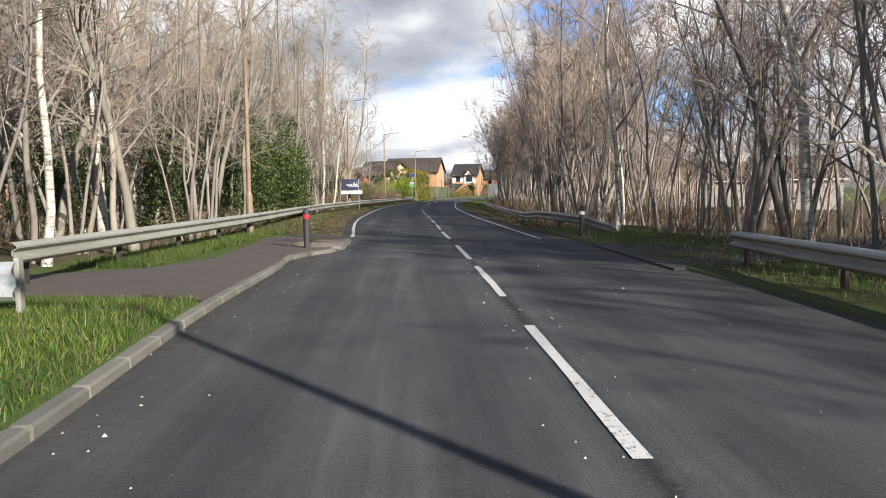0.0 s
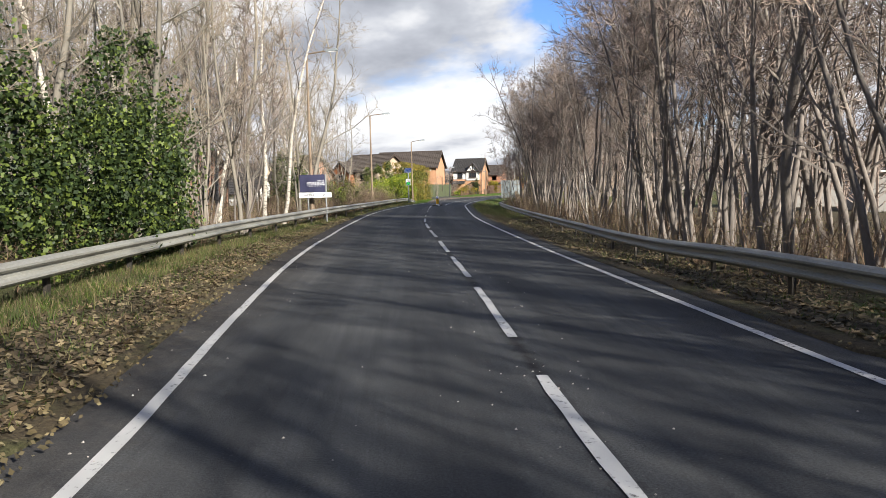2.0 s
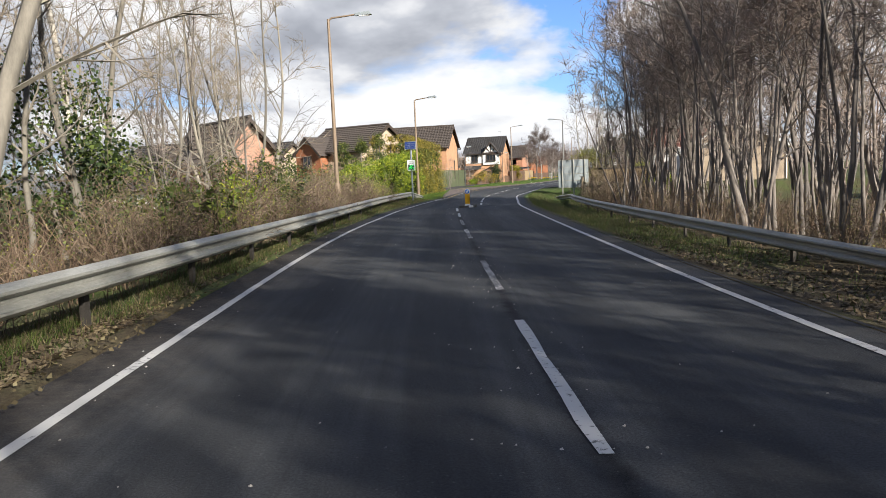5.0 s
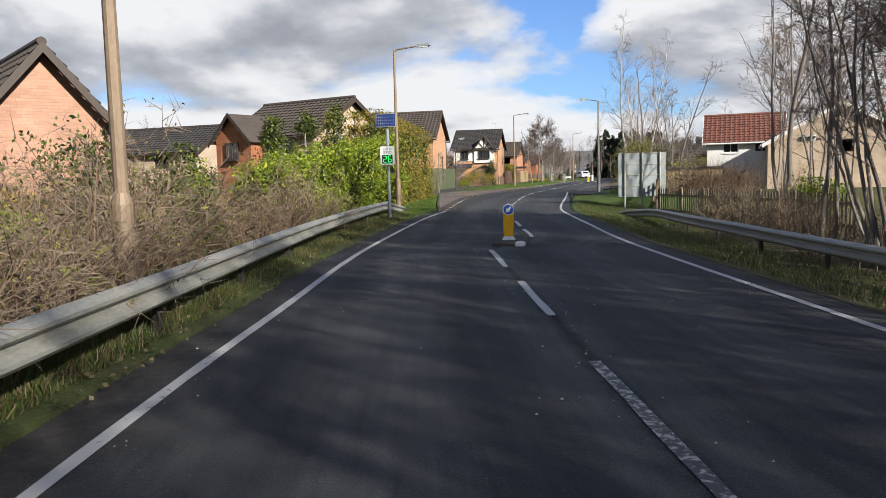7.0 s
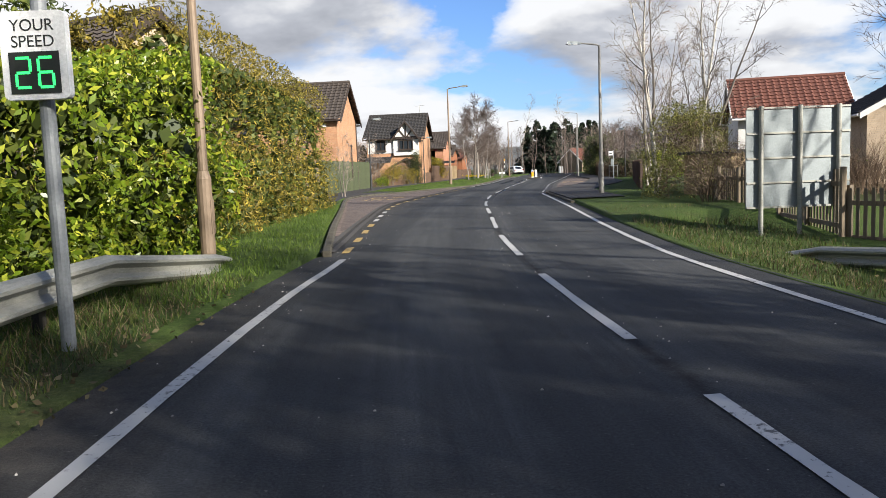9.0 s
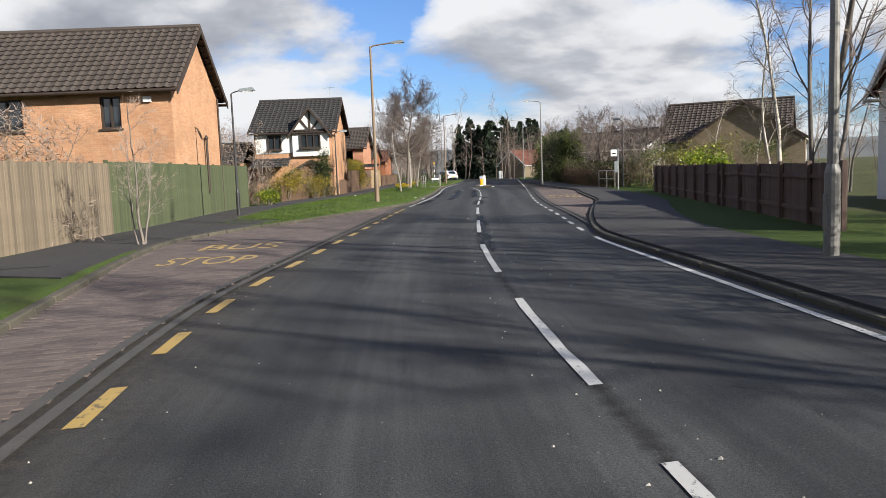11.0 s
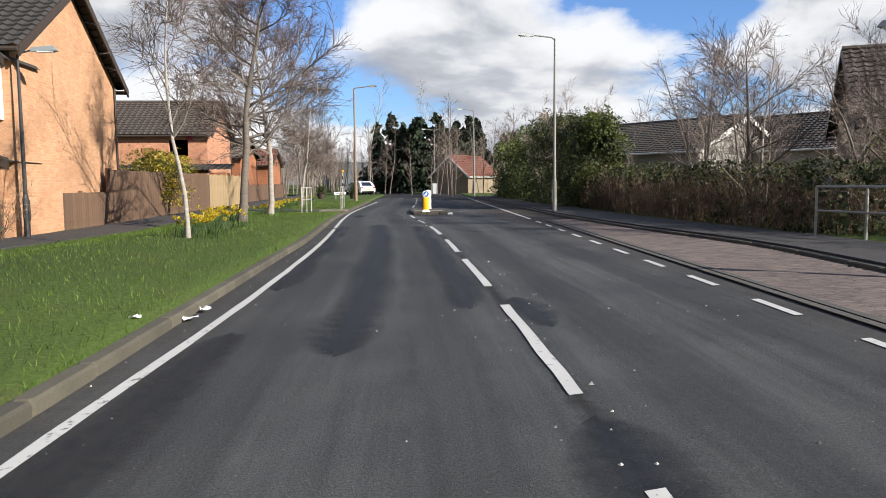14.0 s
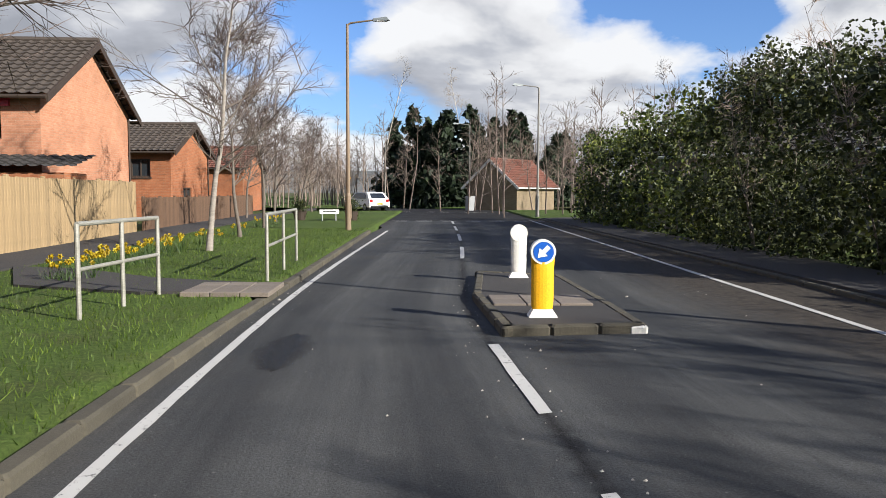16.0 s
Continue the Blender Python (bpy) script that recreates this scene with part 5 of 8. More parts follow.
# ---- leafy masses ----
def leaf_quads(P, size, rng, aspect=2.0, flat=0.0):
    """Small folded leaves at the points P, each with its own turn."""
    n = len(P)
    a = rng.normal(size=(n, 3))
    a[:, 2] -= flat
    a /= np.linalg.norm(a, axis=1)[:, None]
    b = np.cross(a, rng.normal(size=(n, 3)))
    b /= np.linalg.norm(b, axis=1)[:, None]
    s = (size * rng.uniform(0.6, 1.3, n))[:, None]
    c = np.cross(a, b)
    V = np.empty((n, 4, 3))
    V[:, 0] = P - a * s * 0.5
    V[:, 1] = P + b * s * 0.5 / aspect + c * s * 0.08
    V[:, 2] = P + a * s * 0.5
    V[:, 3] = P - b * s * 0.5 / aspect + c * s * 0.08
    F = np.arange(n * 4).reshape(n, 4)
    return V.reshape(-1, 3), F


def lumpy(P, amp, scale, seed):
    return np.array([amp * noise.noise((p[0] * scale + seed, p[1] * scale, p[2] * scale)) for p in P])


def hedge(name, a, b, h0, h1, thick, n, size, mat, core_mat, label, seed, z0=0.0, aspect=2.0, group="", lump=0.45, category="hedge", core=(1.9, 1.3)):
    """A hedge from a to b: a lumpy shell of leaves over a core of leaves and stems, mostly coloured darker to imitate
    inner shade.
    """
    rng = np.random.default_rng(seed)
    t = thing(name, pose(0, 0, 0), label, category, group)
    A, B = np.array(a, float), np.array(b, float)
    d = B - A
    L = np.linalg.norm(d)
    d /= L
    nrm = np.array([-d[1], d[0]])
    u = rng.uniform(-0.03, 1.03, n)
    ang = rng.uniform(-0.15, math.pi + 0.15, n)
    ct, st = np.cos(ang), np.sin(ang)
    # a rounded-box cross-section
    k = 1.0 / np.maximum(np.abs(ct), np.maximum(st, 0.25)) ** 0.8
    H = h0 + (h1 - h0) * np.clip(u, 0, 1)
    depth = 1 - 0.28 * rng.random(n) ** 2
    end = np.minimum(1.0, 0.62 + 3.0 * np.minimum(np.abs(u + 0.03), np.abs(1.03 - u)) * L / thick)
    off = ct * k * thick / 2 * depth * end
    zz = np.clip(st * k, 0, 1.08) * H * depth
    low = rng.random(n) < 0.25
    zz[low] = rng.random(low.sum()) * H[low] * 0.5
    P = np.stack([A[0] + d[0] * u * L + nrm[0] * off, A[1] + d[1] * u * L + nrm[1] * off, z0 + zz], 1)
    w = lumpy(P, lump, 0.9, seed) + lumpy(P, lump * 0.5, 2.6, seed + 9)
    P[:, 0] += nrm[0] * w * np.sign(off)
    P[:, 1] += nrm[1] * w * np.sign(off)
    P[:, 2] = np.maximum(z0 + 0.03, P[:, 2] + w * 0.7 * np.clip(st, 0, 1))
    V, F = leaf_quads(P, size, rng, aspect)
    stuff_np("foliage", V, F, mat, "", "", t)
    # inner stems and leaves that close the gaps; a darker core_mat paints in their shade
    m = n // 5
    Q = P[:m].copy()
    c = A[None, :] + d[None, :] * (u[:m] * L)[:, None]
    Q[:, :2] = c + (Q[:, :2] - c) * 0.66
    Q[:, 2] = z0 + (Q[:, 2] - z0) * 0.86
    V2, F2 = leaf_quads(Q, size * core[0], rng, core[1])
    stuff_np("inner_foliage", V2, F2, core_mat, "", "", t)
    return t


def stems(name, area, n, h, mat, label, seed, category="scrub", spread=0.5, r=0.006, group=""):
    """A thicket of arching stems inside a function area(rng) -> x, y, z, height scale."""
    rng = random.Random(seed)
    sh = Shape()
    for _ in range(n):
        x, y, z, k = area(rng)
        a = rng.uniform(0, 2 * math.pi)
        L = h * k * rng.uniform(0.5, 1.15)
        d = Vector((math.cos(a) * spread * rng.random(), math.sin(a) * spread * rng.random(), 1)).normalized()
        p = Vector((x, y, z - 0.03))
        q = p + d * L * 0.55
        d2 = (d + Vector((math.cos(a), math.sin(a), -0.15)) * spread * rng.uniform(0.2, 1.2)).normalized()
        e = q + d2 * L * 0.5
        sh.tube([p, q], [r * 1.3, r], 3, cap=False)
        spike(sh, q, e, r)
        for _ in range(3):
            f = p.lerp(q, rng.uniform(0.4, 1.0))
            sliver(sh, f, f + rand_dir(rng, d, 0.9) * L * 0.3, r * 0.9)
    ob = part(name, sh, mat)
    return tagged(ob, label, category, group, "stuff")


def area_left(rng):
    y = rng.uniform(14, 96)
    near = 0.5 + 9 * rng.random() ** 1.5
    x = RAIL_L(y) - near
    k = 0.35 + 0.65 * min(1.0, max(0, y - 45) / 20) * rng.uniform(0.6, 1.2)
    return x, y, 0.05, k


def area_left_far(rng):
    y = rng.uniform(60, 92)
    lump = 0.75 + 0.5 * noise.noise((y * 0.35, 3.0, 0.0))
    return RAIL_L(y) - 0.9 - 8 * rng.random() ** 1.5, y, 0.0, rng.uniform(0.6, 1.15) * lump * 1.15


SCRUB_PROTO = []


def scrub_bush(x, y, z, rz, s, group):
    """A bare bush with a few opening leaves; later ones share the meshes of the first four."""
    if len(SCRUB_PROTO) < 4:
        k = len(SCRUB_PROTO)
        st, fi, leaf = bush_shapes(600 + k, 2.0)
        b = thing("scrub_bush", pose(x, y, z, 0, 0, rz) @ Matrix.Scale(s, 4), "tangled leafless brown bush with opening buds", "bush", group)
        tagged(part("branchwork", st, BRAMBLE, b), kind="stuff")
        tagged(part("crown", fi, SCRUB, b), kind="stuff")
        g = np.random.default_rng(600 + k)
        V, F = leaf_quads(np.array(leaf)[:: 3 if k % 2 else 2], 0.055, g, 1.7)
        tagged(stuff_np("foliage", V, F, OLIVE, "", "", b), kind="stuff")
        SCRUB_PROTO.append(b)
        return
    c = copy_thing(SCRUB_PROTO[int(x * 7 + y * 3) % 4], pose(x, y, z, 0, 0, rz))
    c.scale = (s, s, s * random.uniform(0.85, 1.15))
    c["group"] = group


def area_right(rng):
    y = rng.uniform(-6, 97)
    x = (RAIL_R(y) if y > 26 else 6.4) + 0.7 + 10 * rng.random() ** 1.4
    return x, y, ground_z(x, max(y, 26)), rng.uniform(0.5, 1.2)


stems("bramble_scrub", area_left, 2400, 1.4, BRAMBLE, "tangled brown bramble and dead stems behind the rail", 11)
stems("bramble_scrub", area_left_far, 1800, 1.5, BRAMBLE, "tall brown scrub in front of the houses", 12)
stems("bramble_scrub", area_right, 3000, 1.5, BRAMBLE, "tangled brown undergrowth beneath the trees", 13)


def scatter_wood(name, x0, x1, y0, y1, n, seed, label, hmin=8, hmax=13.5, limbs=26, thick=1.0, mat=None):
    """Far stems of the wood, too many to count."""
    rng = random.Random(seed)
    sh = Shape()
    for _ in range(n):
        x, y = rng.uniform(x0, x1), rng.uniform(y0, y1)
        H = rng.uniform(hmin, hmax)
        p = Vector((x, y, -0.6))
        top = p + Vector((rng.gauss(0, 0.5), rng.gauss(0, 0.5), H))
        sh.tube([p, p.lerp(top, 0.5) + Vector((rng.gauss(0, 0.15), 0, 0)), top], [0.06, 0.045, 0.01], 4, cap=False)
        for _ in range(limbs):
            f = rng.uniform(0.25, 1.0)
            q = p.lerp(top, f)
            d = Vector((rng.gauss(0, 1), rng.gauss(0, 1), 1.1)).normalized()
            L = 1.9 * (1.15 - f) + 0.5
            e = q + d * L
            spike(sh, q, e, 0.017 * thick)
            for _ in range(4):
                g = q.lerp(e, rng.uniform(0.3, 1))
                sliver(sh, g, g + rand_dir(rng, d, 0.8) * 0.6, 0.013 * thick)
    return tagged(part(name, sh, mat or TWIG), label, "far wood", "", "stuff")


scatter_wood("far_wood", -40, -14, 12, 68, 370, 21, "mass of bare tree stems deeper in the wood")
scatter_wood("far_wood", 12.5, 20.0, 28, 84, 110, 22, "low bare scrub trees in front of the houses", 3.5, 7.0, 26, 0.9)






# ivy-covered trees behind the rail
def ivy_tree(x, y, H, w, seed, n=9000):
    t = build_tree("ivy_tree", pose(x, y, 0.0), "tree smothered in dark glossy ivy behind the rail", wood_shapes(seed, H * 2.2, 0.11, 2, 9, 0.25, (30, 60), 0.22, 4, 4, spread=0.1), BARK_PALE, BARK_PALE, TWIG_PALE, "ivy trees")
    rng = np.random.default_rng(seed)
    # sleeves of leaves up the stems, with bulges and gaps
    ns, nc = 7, 70
    sx, sy, sh = rng.normal(0, w * 0.48, ns), rng.normal(0, w * 0.48, ns), rng.uniform(0.55, 1.15, ns) * H
    k = rng.integers(0, ns, nc)
    up = rng.random(nc) ** 0.9
    C = np.stack([sx[k] + rng.normal(0, 0.22, nc), sy[k] + rng.normal(0, 0.22, nc), 0.15 + up * sh[k]], 1)
    fat = rng.uniform(0.12, 0.34, nc)
    idx = rng.integers(0, nc, n)
    P = C[idx] + rng.normal(0, 1, (n, 3)) * fat[idx][:, None] * np.array([1.0, 1.0, 1.15])
    P[:, 2] = np.abs(P[:, 2])
    V, F = leaf_quads(P, 0.092, rng, 1.2)
    stuff_np("ivy", V, F, IVY, "", "", t)
    return t


ivy_tree(-6.95, 36.6, 4.4, 1.5, 31, 15000)
ivy_tree(-7.5, 34.2, 4.3, 1.7, 32, 13000)
ivy_tree(-7.8, 38.9, 4.0, 1.6, 33, 12000)
ivy_tree(-7.6, 30.6, 3.9, 1.1, 34, 6000)
for i, (x, y, h, w, n) in enumerate([(-8.9, 26.4, 3.6, 1.2, 5000), (-10.6, 23.0, 4.2, 1.5, 5000), (-12.0, 29.0, 4.6, 1.8, 6000), (-9.6, 32.6, 4.8, 1.6, 7000), (-13.5, 20.0, 4.0, 1.8, 5000), (-9.4, 66.8, 3.4, 1.3, 5000)]):
    ivy_tree(x, y, h, w, 350 + i, n)
wood_tree(3, 6.5, 25.4, 0.0, 40, 1.0, "white birches at the end of the rail")
wood_tree(4, 7.8, 14.8, 0.0, 160, 1.0, "white birches at the end of the rail")

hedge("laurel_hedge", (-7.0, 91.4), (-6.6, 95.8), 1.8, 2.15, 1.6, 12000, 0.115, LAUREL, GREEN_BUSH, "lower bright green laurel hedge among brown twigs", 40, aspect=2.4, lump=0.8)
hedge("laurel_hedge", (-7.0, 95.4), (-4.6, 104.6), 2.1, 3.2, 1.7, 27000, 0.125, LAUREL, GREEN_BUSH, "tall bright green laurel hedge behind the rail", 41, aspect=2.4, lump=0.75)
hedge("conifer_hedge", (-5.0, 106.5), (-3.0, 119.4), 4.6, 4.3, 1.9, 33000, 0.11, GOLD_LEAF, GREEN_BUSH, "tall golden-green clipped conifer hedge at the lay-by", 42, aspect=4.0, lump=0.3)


def cypress(x, y, H, r, seed):
    """A narrow garden conifer: upright plumes of fine sprays."""
    t = thing("garden_conifer", pose(x, y, 0), "dark green-gold garden conifer behind the laurel", "conifer", "garden conifers")
    part("trunk", Shape().tube([(0, 0, -0.2), (0, 0, H * 0.9)], [0.1, 0.02], 6, cap=False), BARK, t)
    rng = np.random.default_rng(seed)
    n, nb = 3400, 60
    bz, ba = rng.random(nb), rng.uniform(0, 6.28, nb)
    k = rng.integers(0, nb, n)
    rr = r * (1.05 - bz[k]) * (0.5 + 0.5 * rng.random(n)) + 0.08
    P = np.stack([np.cos(ba[k]) * rr + rng.normal(0, 0.13, n), np.sin(ba[k]) * rr + rng.normal(0, 0.13, n), 0.3 + bz[k] * (H - 0.5) + rr * 0.5 * rng.random(n) + rng.normal(0, 0.1, n)], 1)
    V, F = leaf_quads(P, 0.14, rng, 2.6)
    stuff_np("sprays", V, F, GOLD_LEAF if seed % 2 else GREEN_BUSH, "", "", t)


for i, (x, y, h, r) in enumerate([(-6.4, 104.2, 4.7, 1.2), (-5.8, 106.4, 4.6, 1.1), (-7.5, 102.6, 4.4, 1.1), (-6.9, 107.4, 4.9, 1.2), (-8.4, 100.6, 3.9, 1.0)]):
    cypress(x, y, h, r, 120 + i)

# first stretch takes the darkened leaf: shade on its road face is in the colour
hedge("ivy_hedge", (28.1, 175.6), (31.0, 186.0), 4.1, 5.2, 2.4, 30000, 0.10, DARK_LEAF, DARK_LEAF, "tall overgrown ivy hedge beside the footway, leaves darkened to look shaded", 44, aspect=1.4, lump=1.0)
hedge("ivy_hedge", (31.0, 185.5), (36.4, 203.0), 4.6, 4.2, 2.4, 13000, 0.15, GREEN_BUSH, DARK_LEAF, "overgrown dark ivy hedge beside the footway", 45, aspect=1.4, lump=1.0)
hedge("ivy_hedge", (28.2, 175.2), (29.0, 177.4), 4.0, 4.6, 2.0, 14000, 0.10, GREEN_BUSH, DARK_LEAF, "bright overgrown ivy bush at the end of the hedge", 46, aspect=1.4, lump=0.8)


def area_hedge_r(rng):
    y = rng.uniform(158, 176)
    return KERB_R(y) + 2.4 + rng.uniform(0, 1.8), y, 0.1, rng.uniform(0.6, 1.1)


stems("beech_hedge", area_hedge_r, 2200, 1.9, BRAMBLE, "low brown winter hedge behind the footway", 14, "hedge", spread=0.35)
hedge("low_hedge", (KERB_R(158) + 3.3, 158), (KERB_R(176) + 3.3, 176), 1.7, 1.9, 1.6, 12000, 0.10, DARK_LEAF, DARK_LEAF, "low dark evergreen hedge behind the footway", 47, aspect=1.5)


for i, (x0, y0, x1, y1, h, m) in enumerate(((22.9, 149.0, 24.6, 153.0, 2.3, OLIVE), (24.8, 153.5, 25.6, 158.5, 2.6, GREEN_BUSH), (26.5, 150.5, 28.0, 155.0, 2.9, OLIVE), (29.0, 150.0, 31.0, 153.5, 2.6, GREEN_BUSH))):
    hedge("garden_scrub", (x0, y0), (x1, y1), h, h * 0.85, 2.0, 4200, 0.1, m, BRAMBLE, "tall olive-brown scrub between the path and the house", 480 + i, aspect=2.2, lump=0.9, core=(2.0, 9.0), category="bush", group="scrub by the bus stop")
for x, y, k in ((22.6, 147.6, 0.9), (23.8, 151.0, 1.1), (25.0, 155.0, 1.2), (24.2, 157.8, 1.0), (26.0, 159.0, 1.2), (27.5, 152.5, 1.3)):
    scrub_bush(x, y, 0.1, x * 53, k, "scrub by the bus stop")


def area_scrub_r(rng):
    y = rng.uniform(112, 127)
    return 9.6 + (y - 104) * 0.25 + rng.uniform(0, 4), y, 0.0, rng.uniform(0.7, 1.3)


stems("willow_scrub", area_scrub_r, 2000, 1.9, BRAMBLE, "olive-brown willow scrub beside the fence", 15, spread=0.4)
hedge("willow_bush", (9.4, 114.6), (10.4, 117.2), 2.9, 3.3, 2.3, 8500, 0.08, OLIVE, BRAMBLE, "olive willow bush coming into leaf", 48, aspect=2.5, lump=0.8, core=(2.2, 9.0), category="bush", group="willow bushes")
hedge("willow_bush", (11.0, 118.2), (12.4, 120.8), 3.3, 2.9, 2.3, 8000, 0.08, OLIVE, BRAMBLE, "olive willow bush coming into leaf", 49, aspect=2.5, lump=0.8, core=(2.2, 9.0), category="bush", group="willow bushes")
for x, y, k in ((8.9, 112.6, 1.05), (9.6, 113.6, 1.15), (10.4, 112.4, 1.1), (10.8, 114.6, 1.2), (11.6, 113.2, 1.2), (11.4, 116.2, 1.15), (12.4, 115.4, 1.25), (12.8, 117.6, 1.2)):
    scrub_bush(x, y, 0.0, x * 91, k, "scrub behind the picket fence")
rs = random.Random(77)
for i in range(84):
    y = 60 + 32.5 * ((i + rs.random()) / 84)
    x = RAIL_L(y) - 0.9 - 6.5 * rs.random() ** 1.4
    scrub_bush(x, y, 0.02, rs.uniform(0, 360), rs.uniform(0.75, 1.2) * (0.8 if y < 66 else 1.0), "bushes in the scrub")
for i in range(9):
    y = 66 + 3.4 * i
    x = RAIL_L(y) - 1.3 - rs.uniform(0.0, 1.2)
    h = rs.uniform(1.2, 2.0)
    hedge("laurel_shoot", (x, y + 0.6), (x - 0.15, y + 1.7), h, h * 0.75, 1.0, 900, 0.11, LAUREL if i % 3 else GREEN_BUSH, GREEN_BUSH, "yellow-green evergreen shoots among the brown twigs", 740 + i, aspect=2.2, lump=0.7, category="bush", group="bushes in the scrub")
for i in range(70):
    y = rs.uniform(28, 96) if i > 12 else rs.uniform(2, 26)
    x = (RAIL_R(y) if y > 27 else 7.2) + 0.8 + 5 * rs.random() ** 1.5
    if y < 27 and 12 < y < 22 and x < 14:
        continue
    scrub_bush(x, y, ground_z(x, max(y, 26)), rs.uniform(0, 360), rs.uniform(0.5, 0.9), "undergrowth beneath the trees")
for x, y, k in ((7.3, 95.0, 0.7), (7.6, 97.4, 0.8), (8.0, 99.2, 0.75), (8.6, 101.5, 0.7), (7.2, 92.5, 0.7), (10.5, 103.0, 0.8), (11.5, 100.0, 0.9), (9.8, 98.0, 0.9)):
    scrub_bush(x, y, -0.45, x * 77, k, "bushes by the picket fence")
for i in range(40):
    y = rs.uniform(16, 60)
    x = RAIL_L(y) - 0.8 - 6 * rs.random() ** 1.3
    scrub_bush(x, y, 0.02, rs.uniform(0, 360), rs.uniform(0.45, 0.8), "undergrowth behind the rail")
for i, (x, y, h, w, sd) in enumerate([(-7.4, 73.0, 2.2, 1.8, 61), (-8.6, 79.0, 2.0, 2.2, 62), (-7.6, 84.5, 1.9, 1.7, 63), (-9.5, 68.0, 2.6, 2.0, 64), (-9.8, 87.0, 2.3, 2.0, 65), (-11.5, 75.5, 2.6, 2.2, 66)]):
    hedge("privet_bush", (x, y), (x - 0.4, y + 2.0), h, h * 0.85, w, 2600, 0.10, GREEN_BUSH, BRAMBLE, "olive-green evergreen bush among the brown scrub", sd, aspect=1.8, lump=0.8, core=(1.6, 5.0), category="bush", group="bushes in the scrub")
# those around (16-20, 105-116) lie mostly out of view, added to shade the footway
for i, (x, y, s, k) in enumerate([(10.3, 119.5, 0.74, 3), (11.4, 122.0, 0.66, 4), (10.9, 117.4, 0.7, 3), (12.6, 119.6, 0.64, 4), (14.3, 107.0, 1.22, 6), (17.6, 110.2, 0.95, 6), (18.6, 105.0, 0.95, 6), (17.0, 113.2, 0.72, 8), (18.4, 115.6, 0.7, 8), (13.7, 127.4, 0.85, 6), (15.0, 125.2, 0.8, 6), (7.4, 87.4, 0.72, 6), (8.6, 89.2, 0.68, 6), (16.6, 109.0, 0.74, 8), (19.4, 111.5, 0.75, 8), (14.2, 129.6, 0.62, 3), (15.2, 131.4, 0.5, 3), (29.5, 155.8, 0.5, 3), (32.5, 156.0, 0.52, 3), (14.5, 92.0, 0.75, 6), (24.5, 139.0, 0.5, 6), (22.5, 133.0, 0.5, 3), (24.4, 161.8, 0.5, 6), (25.8, 165.6, 0.5, 6), (27.0, 160.3, 0.47, 6), (29.5, 163.0, 0.45, 6), (8.3, 84.0, 0.85, 6), (12.6, 82.5, 0.95, 6), (16.5, 88.0, 0.9, 6), (30.5, 168.0, 0.5, 7), (33, 174, 0.5, 6), (-11.0, 81.0, 0.8, 1), (-10.4, 82.6, 0.85, 0), (-12.6, 80.0, 0.8, 2), (-9.9, 79.4, 0.72, 0), (28.6, 178.5, 0.62, 7), (29.4, 183.0, 0.6, 5), (9.4, 80.0, 0.9, 6), (11.0, 77.5, 0.95, 6), (13.5, 95.5, 0.9, 6), (12.4, 90.2, 0.95, 6), (15.0, 85.0, 0.9, 7), (-9.8, 74.0, 0.75, 7), (-12.5, 79.0, 0.55, 5), (-10.5, 70.5, 0.8, 1), (31.8, 150.0, 0.5, 3), (46, 252, 1.2, 3), (38, 256, 1.1, 4), (33, 190, 0.65, 7), (34.5, 184, 0.6, 7)]):
    wood_tree(k, x, y, 0.0, i * 67, s, "bare trees among the gardens")


for x, y, k, rz, s, tilt in ((-7.6, 51.9, 3, 20, 1.0, 7), (-7.4, 54.4, 3, 140, 0.95, 5), (-9.2, 50.6, 4, 70, 0.8, 3), (-8.4, 48.2, 3, 250, 0.9, 6)):
    wood_tree(k, x, y, 0.0, rz, s, "birches by the town sign", tilt)
for x, y, k, rz, s, tilt in ((-7.7, 74.2, 2, 20, 0.82, 3), (-7.2, 75.1, 0, 140, 0.72, -2), (-8.3, 73.5, 2, 200, 0.85, -4), (-7.9, 75.6, 1, 290, 0.62, 5), (-8.9, 74.4, 0, 30, 0.75, -3), (-9.6, 72.6, 2, 330, 0.8, 2)):
    wood_tree(k, x, y, 0.0, rz, s, "pale trees in front of the gable", tilt)


# ---- houses ----
def wall_sheet(axis, at, u0, u1, v0, v1, thick, holes):
    """One wall in the plane axis=at from u0 to u1 and v0 to v1, with openings through it."""
    us = sorted({u0, u1, *[h[0] for h in holes], *[h[1] for h in holes]})
    vs = sorted({v0, v1, *[h[2] for h in holes], *[h[3] for h in holes]})
    nu, nv = len(us), len(vs)

    def solid(i, j):
        if not (0 <= i < nu - 1 and 0 <= j < nv - 1):
            return False
        uc, vc = (us[i] + us[i + 1]) / 2, (vs[j] + vs[j + 1]) / 2
        return not any(h[0] < uc < h[1] and h[2] < vc < h[3] for h in holes)

    V = [((at + o, u, v) if axis == "x" else (u, at + o, v)) for o in (-thick / 2, thick / 2) for u in us for v in vs]
    F = []
    n = nu * nv
    for i in range(nu - 1):
        for j in range(nv - 1):
            if not solid(i, j):
                continue
            a, b, c, d = i * nv + j, (i + 1) * nv + j, (i + 1) * nv + j + 1, i * nv + j + 1
            F += [(a, b, c, d), (d + n, c + n, b + n, a + n)]
            for p, q, di, dj in ((a, b, 0, -1), (b, c, 1, 0), (c, d, 0, 1), (d, a, -1, 0)):
                if not solid(i + di, j + dj):
                    F.append((q, p, p + n, q + n))
    return Shape().add(V, F)


